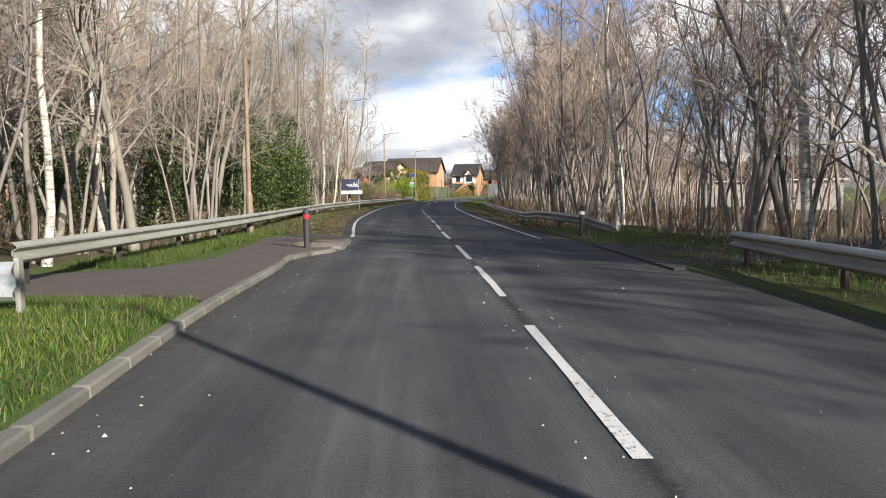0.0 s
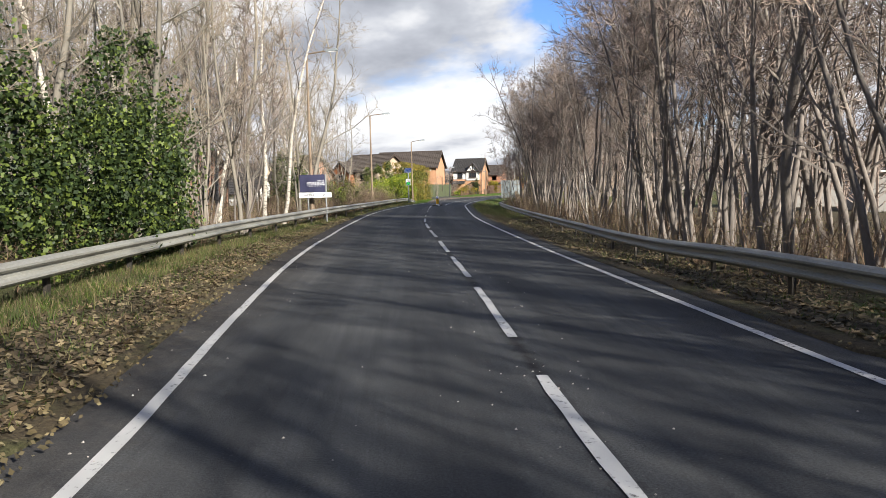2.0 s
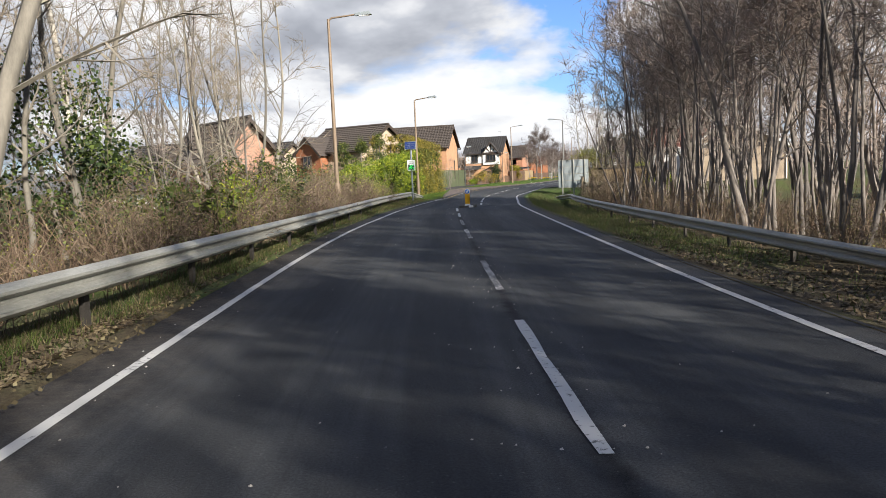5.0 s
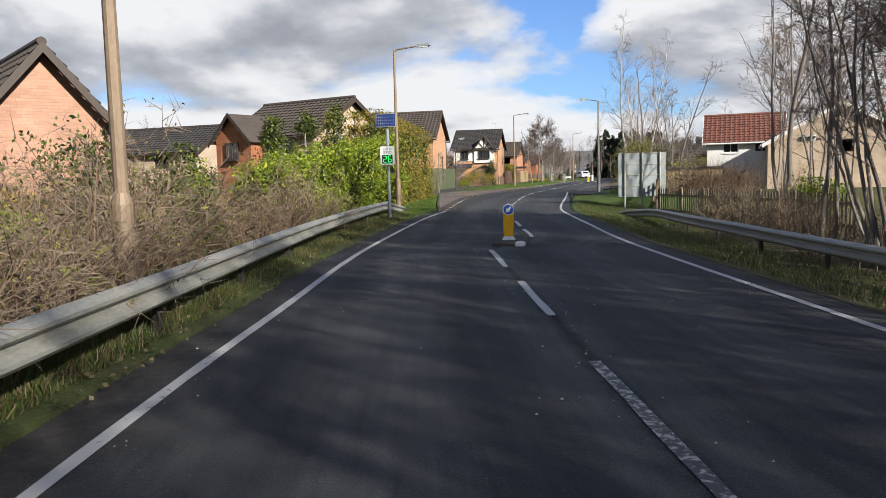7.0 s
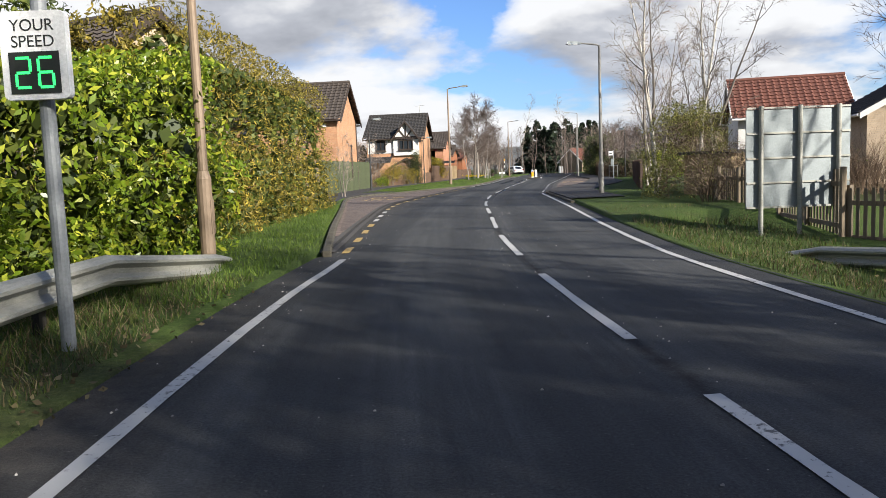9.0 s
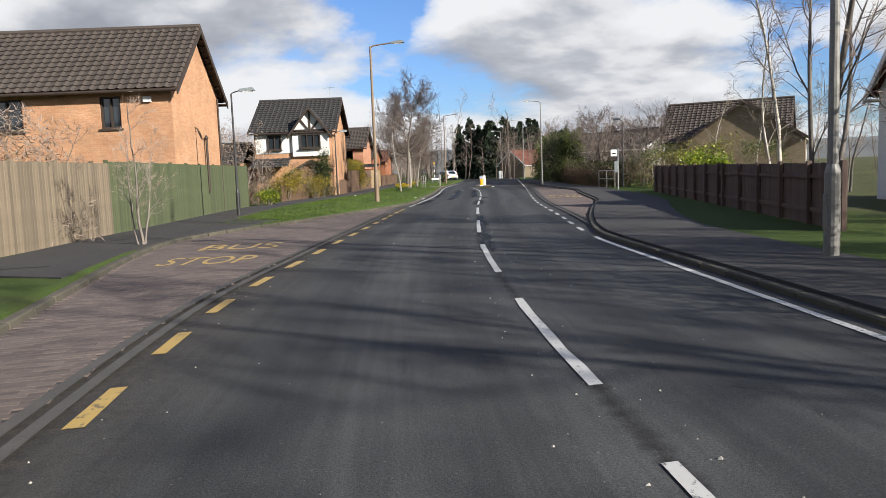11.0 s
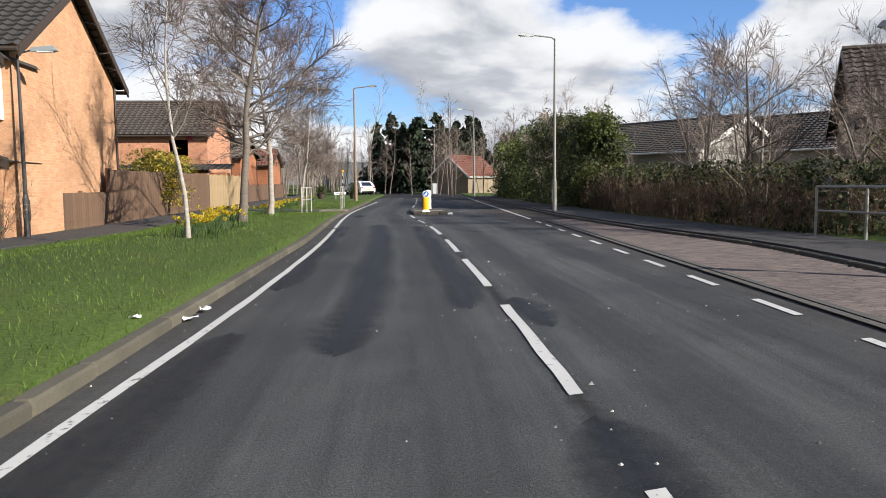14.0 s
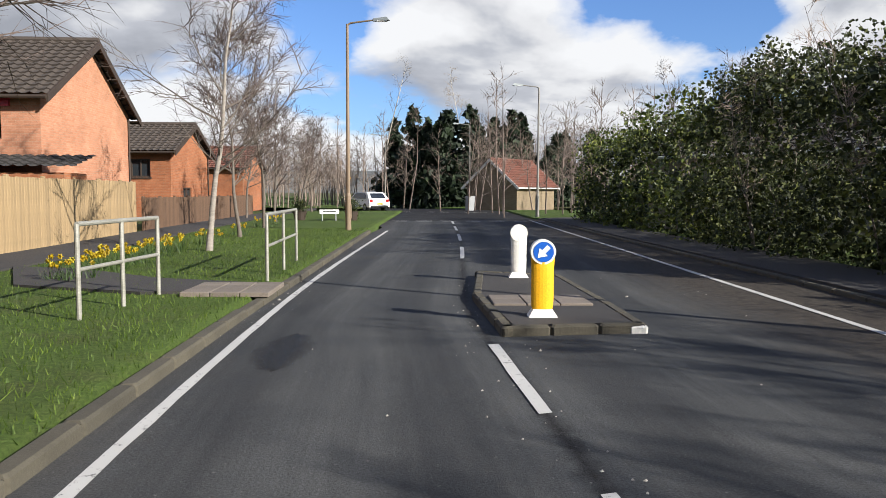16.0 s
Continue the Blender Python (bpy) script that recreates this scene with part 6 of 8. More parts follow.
def roof_plane(x0, x1, y_eave, y_ridge, z_eave, z_ridge, course=0.32, tile=0.33):
    """Courses of pantiles from eave to ridge: each course laps the one below, each tile has its roll."""
    sh = Shape()
    slope = math.hypot(y_ridge - y_eave, z_ridge - z_eave)
    n = max(3, int(slope / course))
    cols = max(4, int((x1 - x0) / tile))
    sy, sz = (y_ridge - y_eave) / slope, (z_ridge - z_eave) / slope
    ny, nz = (-sz if sy > 0 else sz), abs(sy)
    prof = []
    for c in range(cols):
        for f, h in ((0.0, 0.0), (0.42, 0.012), (0.7, 0.05)):
            prof.append((x0 + (x1 - x0) * (c + f) / cols, h))
    prof.append((x1, 0.0))
    m = len(prof)
    V = []
    for k in range(n):
        a, b = slope * k / n, slope * (k + 1) / n
        for s, lift, roll in ((a, 0.06, 1.0), (b, 0.012, 1.0)):
            for x, h in prof:
                V.append((x, y_eave + sy * s + ny * (lift + h * roll), z_eave + sz * s + nz * (lift + h * roll)))
    rows = 2 * n
    sh.add(V, [(r * m + i, r * m + i + 1, (r + 1) * m + i + 1, (r + 1) * m + i) for r in range(rows - 1) for i in range(m - 1)])
    return sh


def add_window(house, axis, at, u, v, w, h, face, frame_mat=None, bars=1):
    """A framed window in an opening whose lower corner is (u, v); face is the outward sign."""
    fm = frame_mat or WOOD_DARK
    t = 0.07
    place = (lambda o, p, q: (at + face * o, p, q)) if axis == "x" else (lambda o, p, q: (p, at + face * o, q))
    ring = [(u, v), (u + w, v), (u + w, v + h), (u, v + h), (u + t, v + t), (u + w - t, v + t), (u + w - t, v + h - t), (u + t, v + h - t)]
    V = [place(o, p, q) for o in (0.06, -0.02) for p, q in ring]
    F = []
    for i in range(4):
        j = (i + 1) % 4
        F += [(i, j, 4 + j, 4 + i), (8 + j, 8 + i, 12 + i, 12 + j), (i, 8 + i, 8 + j, j), (4 + j, 12 + j, 12 + i, 4 + i)]
    win = part("window", Shape().add(V, F), fm, house, "dark stained window frame" if fm is WOOD_DARK else "white window frame")
    for b in range(bars):
        m = Shape()
        c = u + w * (b + 1) / (bars + 1)
        if axis == "x":
            m.box(at + face * 0.02, c, v + h / 2, 0.07, 0.06, h - 2 * t)
        else:
            m.box(c, at + face * 0.02, v + h / 2, 0.06, 0.07, h - 2 * t)
        part("mullion", m, fm, win)
    for b in range(bars + 1):
        uu = u + w * (b + 0.5) / (bars + 1)
        p = Shape()
        if axis == "x":
            p.box(at - face * 0.02, uu, v + h / 2, 0.012, w / (bars + 1), h)
        else:
            p.box(uu, at - face * 0.02, v + h / 2, w / (bars + 1), 0.012, h)
        part("pane", p, GLASS, win, "dark reflecting glass")
    sill = Shape()
    if axis == "x":
        sill.box(at + face * 0.09, u + w / 2, v - 0.04, 0.18, w + 0.12, 0.07)
    else:
        sill.box(u + w / 2, at + face * 0.09, v - 0.04, w + 0.12, 0.18, 0.07)
    part("sill", sill, fm, win)


def gable_tri(sh, x, w, ze, zr, thick):
    sh.add([(x - thick / 2, -w / 2, ze), (x - thick / 2, w / 2, ze), (x - thick / 2, 0, zr), (x + thick / 2, -w / 2, ze), (x + thick / 2, w / 2, ze), (x + thick / 2, 0, zr)],
           [(2, 1, 0), (3, 4, 5), (0, 3, 5, 2), (4, 1, 2, 5), (0, 1, 4, 3)])


def house(m, L, w, ze, zr, wall_mat, roof_mat, label, trim=None, over=0.35, z0=-0.6, gable_windows=(), front_windows=(), back_windows=(), gutter=True, group=""):
    """A gabled house: the near gable at x = 0 faces +x, the ridge runs back to x = -L, the front faces -y."""
    trim = trim or WOOD_DARK
    hs = thing("house", m, label, "house", group)
    th = 0.25
    gw = [(u, u + a, v, v + b) for u, v, a, b in gable_windows]
    fw = [(u, u + a, v, v + b) for u, v, a, b in front_windows]
    bw = [(u, u + a, v, v + b) for u, v, a, b in back_windows]
    for args in (("x", -th / 2, -w / 2, w / 2, z0, ze, th, gw), ("x", -L + th / 2, -w / 2, w / 2, z0, ze, th, []), ("y", -w / 2 + th / 2, -L + th, -th, z0, ze, th, fw), ("y", w / 2 - th / 2, -L + th, -th, z0, ze, th, bw)):
        part("wall", wall_sheet(*args), wall_mat, hs)
    for gx in (-th / 2, -L + th / 2):
        gb = Shape()
        gable_tri(gb, gx, w, ze, zr - 0.12, th)
        part("gable", gb, wall_mat, hs)
    # a dim floor inside keeps daylight from passing straight through
    part("floor", Shape().box(-L / 2, 0, ze - 0.05, L - 0.6, w - 0.6, 0.06), WOOD_DARK, hs)
    part("partition", Shape().box(-L / 2, 0, (z0 + ze) / 2, L - 0.7, 0.12, ze - z0 - 0.2), WOOD_DARK, hs)
    k = (zr - ze) / (w / 2)
    eo = over
    for s, nm in ((-1, "roof"), (1, "roof")):
        part(nm, roof_plane(-L - over, over, s * (w / 2 + eo), 0, ze - k * eo, zr), roof_mat, hs, "overlapping concrete roof tiles")
    part("ridge", Shape().tube([(-L - over, 0, zr + 0.05), (over, 0, zr + 0.05)], 0.11, 8), roof_mat, hs)
    for x in (over + 0.01, -L - over - 0.01):
        bb = Shape()
        for s in (-1, 1):
            a, b = (s * (w / 2 + eo), ze - k * eo), (0, zr)
            bb.add([(x - 0.025, a[0], a[1] - 0.2), (x + 0.025, a[0], a[1] - 0.2), (x + 0.025, a[0], a[1] + 0.05), (x - 0.025, a[0], a[1] + 0.05),
                    (x - 0.025, b[0], b[1] - 0.2), (x + 0.025, b[0], b[1] - 0.2), (x + 0.025, b[0], b[1] + 0.05), (x - 0.025, b[0], b[1] + 0.05)],
                   [(0, 1, 2, 3), (7, 6, 5, 4), (0, 4, 5, 1), (1, 5, 6, 2), (2, 6, 7, 3), (3, 7, 4, 0)])
        part("bargeboard", bb, trim, hs)
    for s in (-1, 1):
        y = s * (w / 2 + eo)
        part("gutter", Shape().tube([(-L - over, y + s * 0.05, ze - k * eo - 0.04), (over, y + s * 0.05, ze - k * eo - 0.04)], 0.06, 8), trim, hs)
        part("soffit", Shape().box(-L / 2, s * (w / 2 + eo / 2), ze - k * eo - 0.03, L + 2 * over, eo, 0.03), trim, hs)
    part("downpipe", Shape().tube([(0.05, w / 2 - 0.12, ze - 0.1), (0.05, w / 2 - 0.12, z0)], 0.035, 8), trim, hs)
    for u, v, a, b in gable_windows:
        add_window(hs, "x", -th / 2, u, v, a, b, 1, trim if trim is WOOD_WHITE else None)
    for u, v, a, b in front_windows:
        add_window(hs, "y", -w / 2 + th / 2, u, v, a, b, -1, trim if trim is WOOD_WHITE else None)
    for u, v, a, b in back_windows:
        add_window(hs, "y", w / 2 - th / 2, u, v, a, b, 1, trim if trim is WOOD_WHITE else None)
    return hs


def porch_gable(hs, x, w, y, z0, ze, zr, depth, wall_mat, roof_mat, beams=True):
    """A cross gable on the front of a house, centred at x, its face at y."""
    g = Shape()
    g.box(x, y + depth / 2, (z0 + ze) / 2, w, depth, ze - z0)
    g.add([(x - w / 2, y, ze), (x + w / 2, y, ze), (x, y, zr - 0.1), (x - w / 2, y + depth, ze), (x + w / 2, y + depth, ze), (x, y + depth, zr - 0.1)],
          [(0, 1, 2), (5, 4, 3), (0, 3, 4, 1), (1, 4, 5, 2), (2, 5, 3, 0)])
    part("dormer_gable", g, wall_mat, hs)
    for s in (-1, 1):
        n = 7
        e = w / 2 + 0.3
        zl = ze - 0.3 * (zr - ze) / (w / 2)
        V, F = [], []
        for k in range(n):
            for f, lift in ((k / n, 0.06), ((k + 1) / n, 0.02)):
                for yy in (y - 0.3, y + depth + 1.5):
                    V.append((x + s * e * (1 - f), yy, zl + (zr - zl) * f + lift))
        for r in range(2 * n - 1):
            F.append((2 * r, 2 * r + 1, 2 * r + 3, 2 * r + 2))
        sh = Shape().add(V, F)
        part("dormer_roof", sh, roof_mat, hs)
        bb = Shape()
        e = w / 2 + 0.3
        zl = ze - 0.3 * (zr - ze) / (w / 2)
        bb.add([(x + s * e, y - 0.33, zl - 0.14), (x + s * e, y - 0.33, zl + 0.08), (x, y - 0.33, zr + 0.06), (x, y - 0.33, zr - 0.16),
                (x + s * e, y - 0.29, zl - 0.14), (x + s * e, y - 0.29, zl + 0.08), (x, y - 0.29, zr + 0.06), (x, y - 0.29, zr - 0.16)],
               [(0, 1, 2, 3), (7, 6, 5, 4), (0, 3, 7, 4), (1, 5, 6, 2)])
        part("bargeboard", bb, WOOD_DARK, hs)
    if beams:
        bm = Shape()
        bm.box(x, y - 0.02, ze + 0.06, w, 0.06, 0.14)
        bm.box(x, y - 0.02, (ze + zr) / 2, 0.13, 0.06, zr - ze - 0.3)
        part("timber_beam", bm, WOOD_DARK, hs, "black half-timber beam")
        for s in (-1, 1):
            d = Shape()
            d.add([(x + s * 0.05, y - 0.045, ze + 0.12), (x + s * 0.22, y - 0.045, ze + 0.12), (x + s * (w * 0.29 + 0.05), y - 0.045, ze + (zr - ze) * 0.5), (x + s * (w * 0.29 - 0.1), y - 0.045, ze + (zr - ze) * 0.55)], [(0, 1, 2, 3)])
            d.add([(v[0], v[1] + 0.04, v[2]) for v in d.v], [(3, 2, 1, 0)])
            part("timber_brace", d, WOOD_DARK, hs, "black half-timber brace")


def gable_pose(px, py, qx, qy):
    """The pose of a house whose near gable runs from P to Q."""
    a = math.degrees(math.atan2(-(qx - px), (qy - py)))
    return pose((px + qx) / 2, (py + qy) / 2, 0, 0, 0, a)


# orange brick house by the bus lay-by
hC = house(gable_pose(-1.8, 142.0, -0.45, 147.6), 10.0, 5.8, 5.1, 7.5, BRICK_ORANGE, ROOF_BROWN, "orange brick house with brown tiled roof and dark trim",
           front_windows=[(-2.6, 3.5, 0.75, 1.15), (-6.6, 3.5, 1.2, 1.15)], gable_windows=[])
part("flue_cowl", Shape().lathe([(0.05, 1.0), (0.05, 3.15), (0.09, 3.2), (0.02, 3.35)], 8, 0.12, 0.6), WOOD_DARK, hC)
part("alarm_box", Shape().box(-0.85, -2.95, 4.5, 0.3, 0.12, 0.2, bevel=0.02), SIGN_WHITE, hC)
# half-timbered house
hD = house(gable_pose(6.3, 166.2, 8.15, 174.0), 5.4, 8.0, 4.75, 7.1, BRICK_ORANGE, ROOF_DARK, "white and orange house with black half-timbered gable", gable_windows=[])
part("white_panel", Shape().box(-2.75, -4.02, 3.9, 5.1, 0.06, 1.5), RENDER_WHITE, hD, "white rendered upper wall")
porch_gable(hD, -1.45, 2.5, -4.25, 2.9, 4.6, 6.2, 0.3, RENDER_WHITE, ROOF_DARK)
porch_gable(hD, -1.45, 2.4, -4.2, -0.3, 2.0, 2.6, 0.2, BRICK_ORANGE, ROOF_DARK, beams=False)
add_window(hD, "y", -4.3, -2.15, 3.45, 1.4, 0.95, -1, bars=2)
add_window(hD, "y", -4.08, -4.45, 3.4, 0.95, 1.0, -1, bars=1)
add_window(hD, "y", -4.2, -2.3, 0.8, 1.7, 1.1, -1, bars=2)
part("lean_to_roof", roof_plane(-5.5, -2.9, -5.4, -4.0, 2.15, 2.8), ROOF_DARK, hD)
ant = part("aerial", Shape().tube([(-0.5, 0, 7.1), (-0.5, 0, 8.0)], 0.018, 6), GALV, hD, "thin steel television aerial")
part("boom", Shape().tube([(-1.0, 0, 7.95), (0.0, 0, 8.02)], 0.012, 5), GALV, ant)
for dx in (-0.95, -0.75, -0.55, -0.35, -0.15):
    part("element", Shape().tube([(dx, -0.2, 7.98), (dx, 0.2, 7.98)], 0.006, 4), GALV, ant)
part("garage", Shape().box(-8.6, -2.0, 1.0, 4.4, 5.0, 3.2), BRICK_ORANGE, hD, "low brick garage wing")
part("garage_roof", roof_plane(-11.2, -6.1, -4.7, -1.8, 2.5, 4.1), ROOF_DARK, hD)
part("garage_roof", roof_plane(-11.2, -6.1, 1.1, -1.8, 2.5, 4.1), ROOF_DARK, hD)
# further brick houses along the footway
hF = house(gable_pose(12.1, 192.4, 14.0, 199.6), 8.5, 7.4, 4.4, 6.45, BRICK_ROSE, ROOF_BROWN, "orange brick house with brown roof and satellite dish", front_windows=[(-2.2, 3.0, 1.1, 0.95)])
part("conservatory_roof", roof_plane(-5.0, 1.6, -5.6, -3.8, 2.1, 2.5), ROOF_DARK, hF)
part("conservatory_wall", Shape().box(-1.7, -4.6, 0.9, 6.0, 1.5, 2.2), BRICK_RED, hF)
part("satellite_dish", Shape().lathe([(0.02, 0.0), (0.2, 0.03), (0.34, 0.1), (0.42, 0.18)], 16), RENDER_GREY, hF, "grey satellite dish")
hF.children[-1].matrix_basis = pose(-0.75, -3.95, 2.7, 80, 0, -20)
part("meter_box", Shape().box(-1.0, -3.76, 4.05, 0.35, 0.1, 0.25), RED_BAND, hF, "small red alarm box")
house(gable_pose(15.3, 207.5, 17.3, 213.5), 8.0, 6.0, 3.6, 5.0, BRICK_RED, ROOF_BROWN, "lower red brick house with brown roof", front_windows=[(-2.0, 2.2, 1.0, 0.9), (-4.4, 0.7, 0.9, 1.4)], gable_windows=[(-1.2, 0.7, 1.3, 1.0)])
house(gable_pose(20.0, 226, 22, 232), 9.0, 6.0, 3.4, 4.9, BRICK_RED, ROOF_RED, "red brick house far along the road")
house(gable_pose(-4.0, 172.0, -3.0, 178.0), 8.0, 6.0, 3.6, 5.2, BRICK_RED, ROOF_BROWN, "red brick house seen between the gardens", gable_windows=[(-0.8, 2.4, 1.0, 0.9)])
# houses behind the scrub on the nearside
house(gable_pose(-12.75, 88.6, -10.45, 90.5), 7.0, 3.0, 3.0, 4.75, BRICK_PINK, ROOF_BROWN, "pink-orange brick gable of a house behind the scrub")
hB = house(gable_pose(-8.3, 110.4, -4.9, 115.6), 6.0, 6.2, 3.9, 5.75, BRICK_BUFF, ROOF_BROWN, "buff brick house with dark roof behind the hedge", front_windows=[(-2.6, 2.7, 1.1, 0.9)])
porch_gable(hB, -4.8, 2.6, -4.0, -0.3, 3.7, 5.0, 1.2, BRICK_RED, ROOF_BROWN, beams=False)
add_window(hB, "y", -4.05, -5.3, 2.6, 0.9, 0.9, -1)
house(gable_pose(-17.5, 121.5, -15.5, 126.5), 8.0, 5.5, 3.6, 5.2, BRICK_BUFF, ROOF_DARK, "buff house with dark grey roof behind the gardens", front_windows=[(-3.4, 2.5, 1.2, 0.8)])
house(gable_pose(-24.0, 116.0, -22.0, 121.0), 7.0, 5.5, 3.6, 5.2, BRICK_BUFF, ROOF_DARK, "buff house with dark grey roof behind the gardens")
house(gable_pose(-21.0, 103.0, -19.4, 107.0), 6.0, 4.6, 1.6, 3.2, RENDER_WHITE, ROOF_DARK, "low white outbuilding with dark roof")
house(gable_pose(-15.0, 62.0, -14.0, 69.0), 10.0, 7.0, 2.9, 4.6, BRICK_PINK, ROOF_DARK, "pink brick house half hidden by the birches", gable_windows=[(-2.0, 1.0, 1.2, 1.0), (0.9, 1.0, 1.2, 1.0)])
house(gable_pose(-25.0, 56.0, -24.0, 63.0), 12.0, 7.0, 2.9, 4.6, BRICK_PINK, ROOF_DARK, "pink brick house half hidden by the wood", gable_windows=[(-2.0, 1.0, 1.2, 1.0)])
# houses on the offside
hI = house(gable_pose(27.1, 116.5, 19.3, 119.8) @ pose(0, 0, 0, 0, 0, 180), 7.0, 8.4, 3.1, 5.4, BRICK_BUFF, ROOF_DARK, "buff brick house with white bargeboards", trim=WOOD_WHITE, gable_windows=[(-0.2, 2.3, 0.9, 0.9)])
part("satellite_dish", Shape().lathe([(0.02, 0.0), (0.2, 0.03), (0.3, 0.09), (0.36, 0.16)], 16), RENDER_GREY, hI, "grey satellite dish")
hI.children[-1].matrix_basis = pose(0.2, -2.4, 2.6, 0, 80, 0)
house(pose(24.6, 129.2, 0, 0, 0, -22.6), 5.2, 5.0, 3.6, 5.5, RENDER_WHITE, ROOF_RED, "white rendered house with red tiled roof", trim=WOOD_WHITE, front_windows=[(-1.9, 2.6, 1.1, 0.9), (-4.1, 2.6, 1.1, 0.9)])
hR = house(pose(39.0, 161.0, 0, 0, 0, -40.5), 8.2, 7.0, 3.2, 5.85, BRICK_STONE, ROOF_BROWN, "brown stone-faced house with a wide cross gable", front_windows=[(-7.4, 1.0, 1.3, 1.1)])
porch_gable(hR, -2.6, 7.6, -4.9, -0.6, 3.0, 5.6, 1.6, BRICK_STONE, ROOF_BROWN, beams=False)
house(pose(42.6, 182.8, 0, 0, 0, -72), 14.0, 9.0, 3.1, 5.1, RENDER_GREY, ROOF_DARK, "grey harled house with dark roof behind the fence", trim=WOOD_WHITE, front_windows=[(-2.6, 1.2, 1.0, 1.2), (-5.6, 1.2, 1.0, 1.2), (-8.6, 1.2, 1.0, 1.2)], back_windows=[(-2.6, 1.2, 1.0, 1.2), (-5.6, 1.2, 1.0, 1.2)])
house(pose(50.0, 176.0, 0, 0, 0, -72), 14.0, 8.0, 3.2, 5.3, RENDER_GREY, ROOF_DARK, "grey harled house with dark roof", trim=WOOD_WHITE, gable_windows=[(-1.6, 1.5, 1.0, 1.1), (0.8, 1.5, 1.0, 1.1)])
house(pose(45.9, 231.4, 0, 0, 0, 34.6), 6.4, 5.0, 2.2, 4.3, BRICK_STONE, ROOF_RED, "brown brick building with a steep red tiled roof", trim=WOOD_WHITE)
for i, (x, y, rz) in enumerate([(25.0, 94.0, 170), (28.0, 80.0, 168)]):
    house(pose(x + 4, y, -0.6, 0, 0, rz), 8.0, 6.5, 2.9, 4.9, RENDER_GREY, ROOF_DARK, "pale house half hidden by bare trees", trim=WOOD_WHITE, gable_windows=[(-1.8, 1.0, 1.1, 1.0), (0.8, 1.0, 1.1, 1.0)])
# low timber shed and garden huts near the road sign
shed = thing("shed", pose(13.0, 117.5, -0.2, 0, 0, 18), "low orange timber shed with flat felt roof", "shed")
part("wall", Shape().box(0, 0, 0.85, 4.2, 2.2, 1.7), FENCE_PALE, shed)
part("roof", Shape().box(0, 0, 1.76, 4.6, 2.6, 0.12, bevel=0.02), ROOF_DARK, shed, "black felt roof")


# ---- fences ----
def fence(pts, h, bw, gap, mat, label, group="", z0=0.1, caps=True, jitter=0.01, pointed=False, posts=True, limit=300):
    fn = thing("fence", pose(0, 0, 0), label, "fence", group)
    if pointed:
        b = Shape().add([(-bw / 2, -0.01, 0), (bw / 2, -0.01, 0), (bw / 2, -0.01, h - bw * 0.4), (0, -0.01, h), (-bw / 2, -0.01, h - bw * 0.4), (-bw / 2, 0.01, 0), (bw / 2, 0.01, 0), (bw / 2, 0.01, h - bw * 0.4), (0, 0.01, h), (-bw / 2, 0.01, h - bw * 0.4)],
                        [(0, 1, 2, 3, 4), (9, 8, 7, 6, 5), (0, 5, 6, 1), (1, 6, 7, 2), (2, 7, 8, 3), (3, 8, 9, 4), (4, 9, 5, 0)])
    else:
        b = Shape().box(0, 0, h / 2, bw, 0.02, h, bevel=0.005)
    me = b.mesh("fence_board", mat)
    post = Shape().box(0, 0, h / 2, 0.1, 0.1, h + 0.06, bevel=0.01).mesh("fence_post", mat)
    rng = random.Random(len(label))
    count = 0
    for (x0, y0), (x1, y1) in zip(pts[:-1], pts[1:]):
        L = math.hypot(x1 - x0, y1 - y0)
        a = math.atan2(y1 - y0, x1 - x0)
        n = int(L / (bw + gap))
        nx, ny = -math.sin(a), math.cos(a)
        for i in range(n):
            t = (i + 0.5) / n
            if count >= limit:
                break
            put("board", me, fn, x0 + (x1 - x0) * t, y0 + (y1 - y0) * t, z0 - 0.02 + rng.uniform(-jitter, jitter), a)
            count += 1
        for zz in (0.3, h - 0.3):
            r = Shape().box(0, 0, 0, L, 0.045, 0.09)
            ob = part("rail", r, mat, fn)
            ob.location, ob.rotation_euler = ((x0 + x1) / 2 + nx * 0.035, (y0 + y1) / 2 + ny * 0.035, z0 + zz), (0, 0, a)
        if posts:
            for i in range(int(L / 1.9) + 1):
                t = min(1.0, i * 1.9 / L)
                put("post", post, fn, x0 + (x1 - x0) * t + nx * 0.07, y0 + (y1 - y0) * t + ny * 0.07, z0, a)
    return fn


fence([(PATH_L(128) - 0.5, 127.0), (PATH_L(135.3), 135.3)], 2.0, 0.12, 0.004, FENCE_TAN, "weathered brown board fence overgrown with ivy")
fence([(PATH_L(135.3), 135.3), (PATH_L(144.5), 144.5), (PATH_L(152) - 0.1, 152.0)], 2.05, 0.12, 0.003, FENCE_GREEN, "tall green-stained close-boarded fence beside the footway")
fence([(PATH_L(157.5) - 0.2, 157.5), (PATH_L(163), 163.0)], 0.95, 0.09, 0.03, FENCE_BROWN, "low brown picket fence round a front garden")
fence([(PATH_L(163), 163.0), (PATH_L(172), 172.0)], 1.05, 0.14, 0.004, FENCE_BROWN, "low solid brown board fence")
fence([(PATH_L(172), 172.0), (PATH_L(185.5), 185.5)], 1.75, 0.13, 0.004, FENCE_BROWN, "tall brown board fence beside the lawn")
fence([(PATH_L(185.5), 185.5), (PATH_L(196), 196.0)], 1.75, 0.13, 0.006, FENCE_PALE, "tall new pale board fence with tree shadows")
fence([(PATH_L(197.0), 197.0), (PATH_L(216), 216.0)], 1.2, 0.13, 0.02, FENCE_BROWN, "lower grey-brown board fence along the footway")
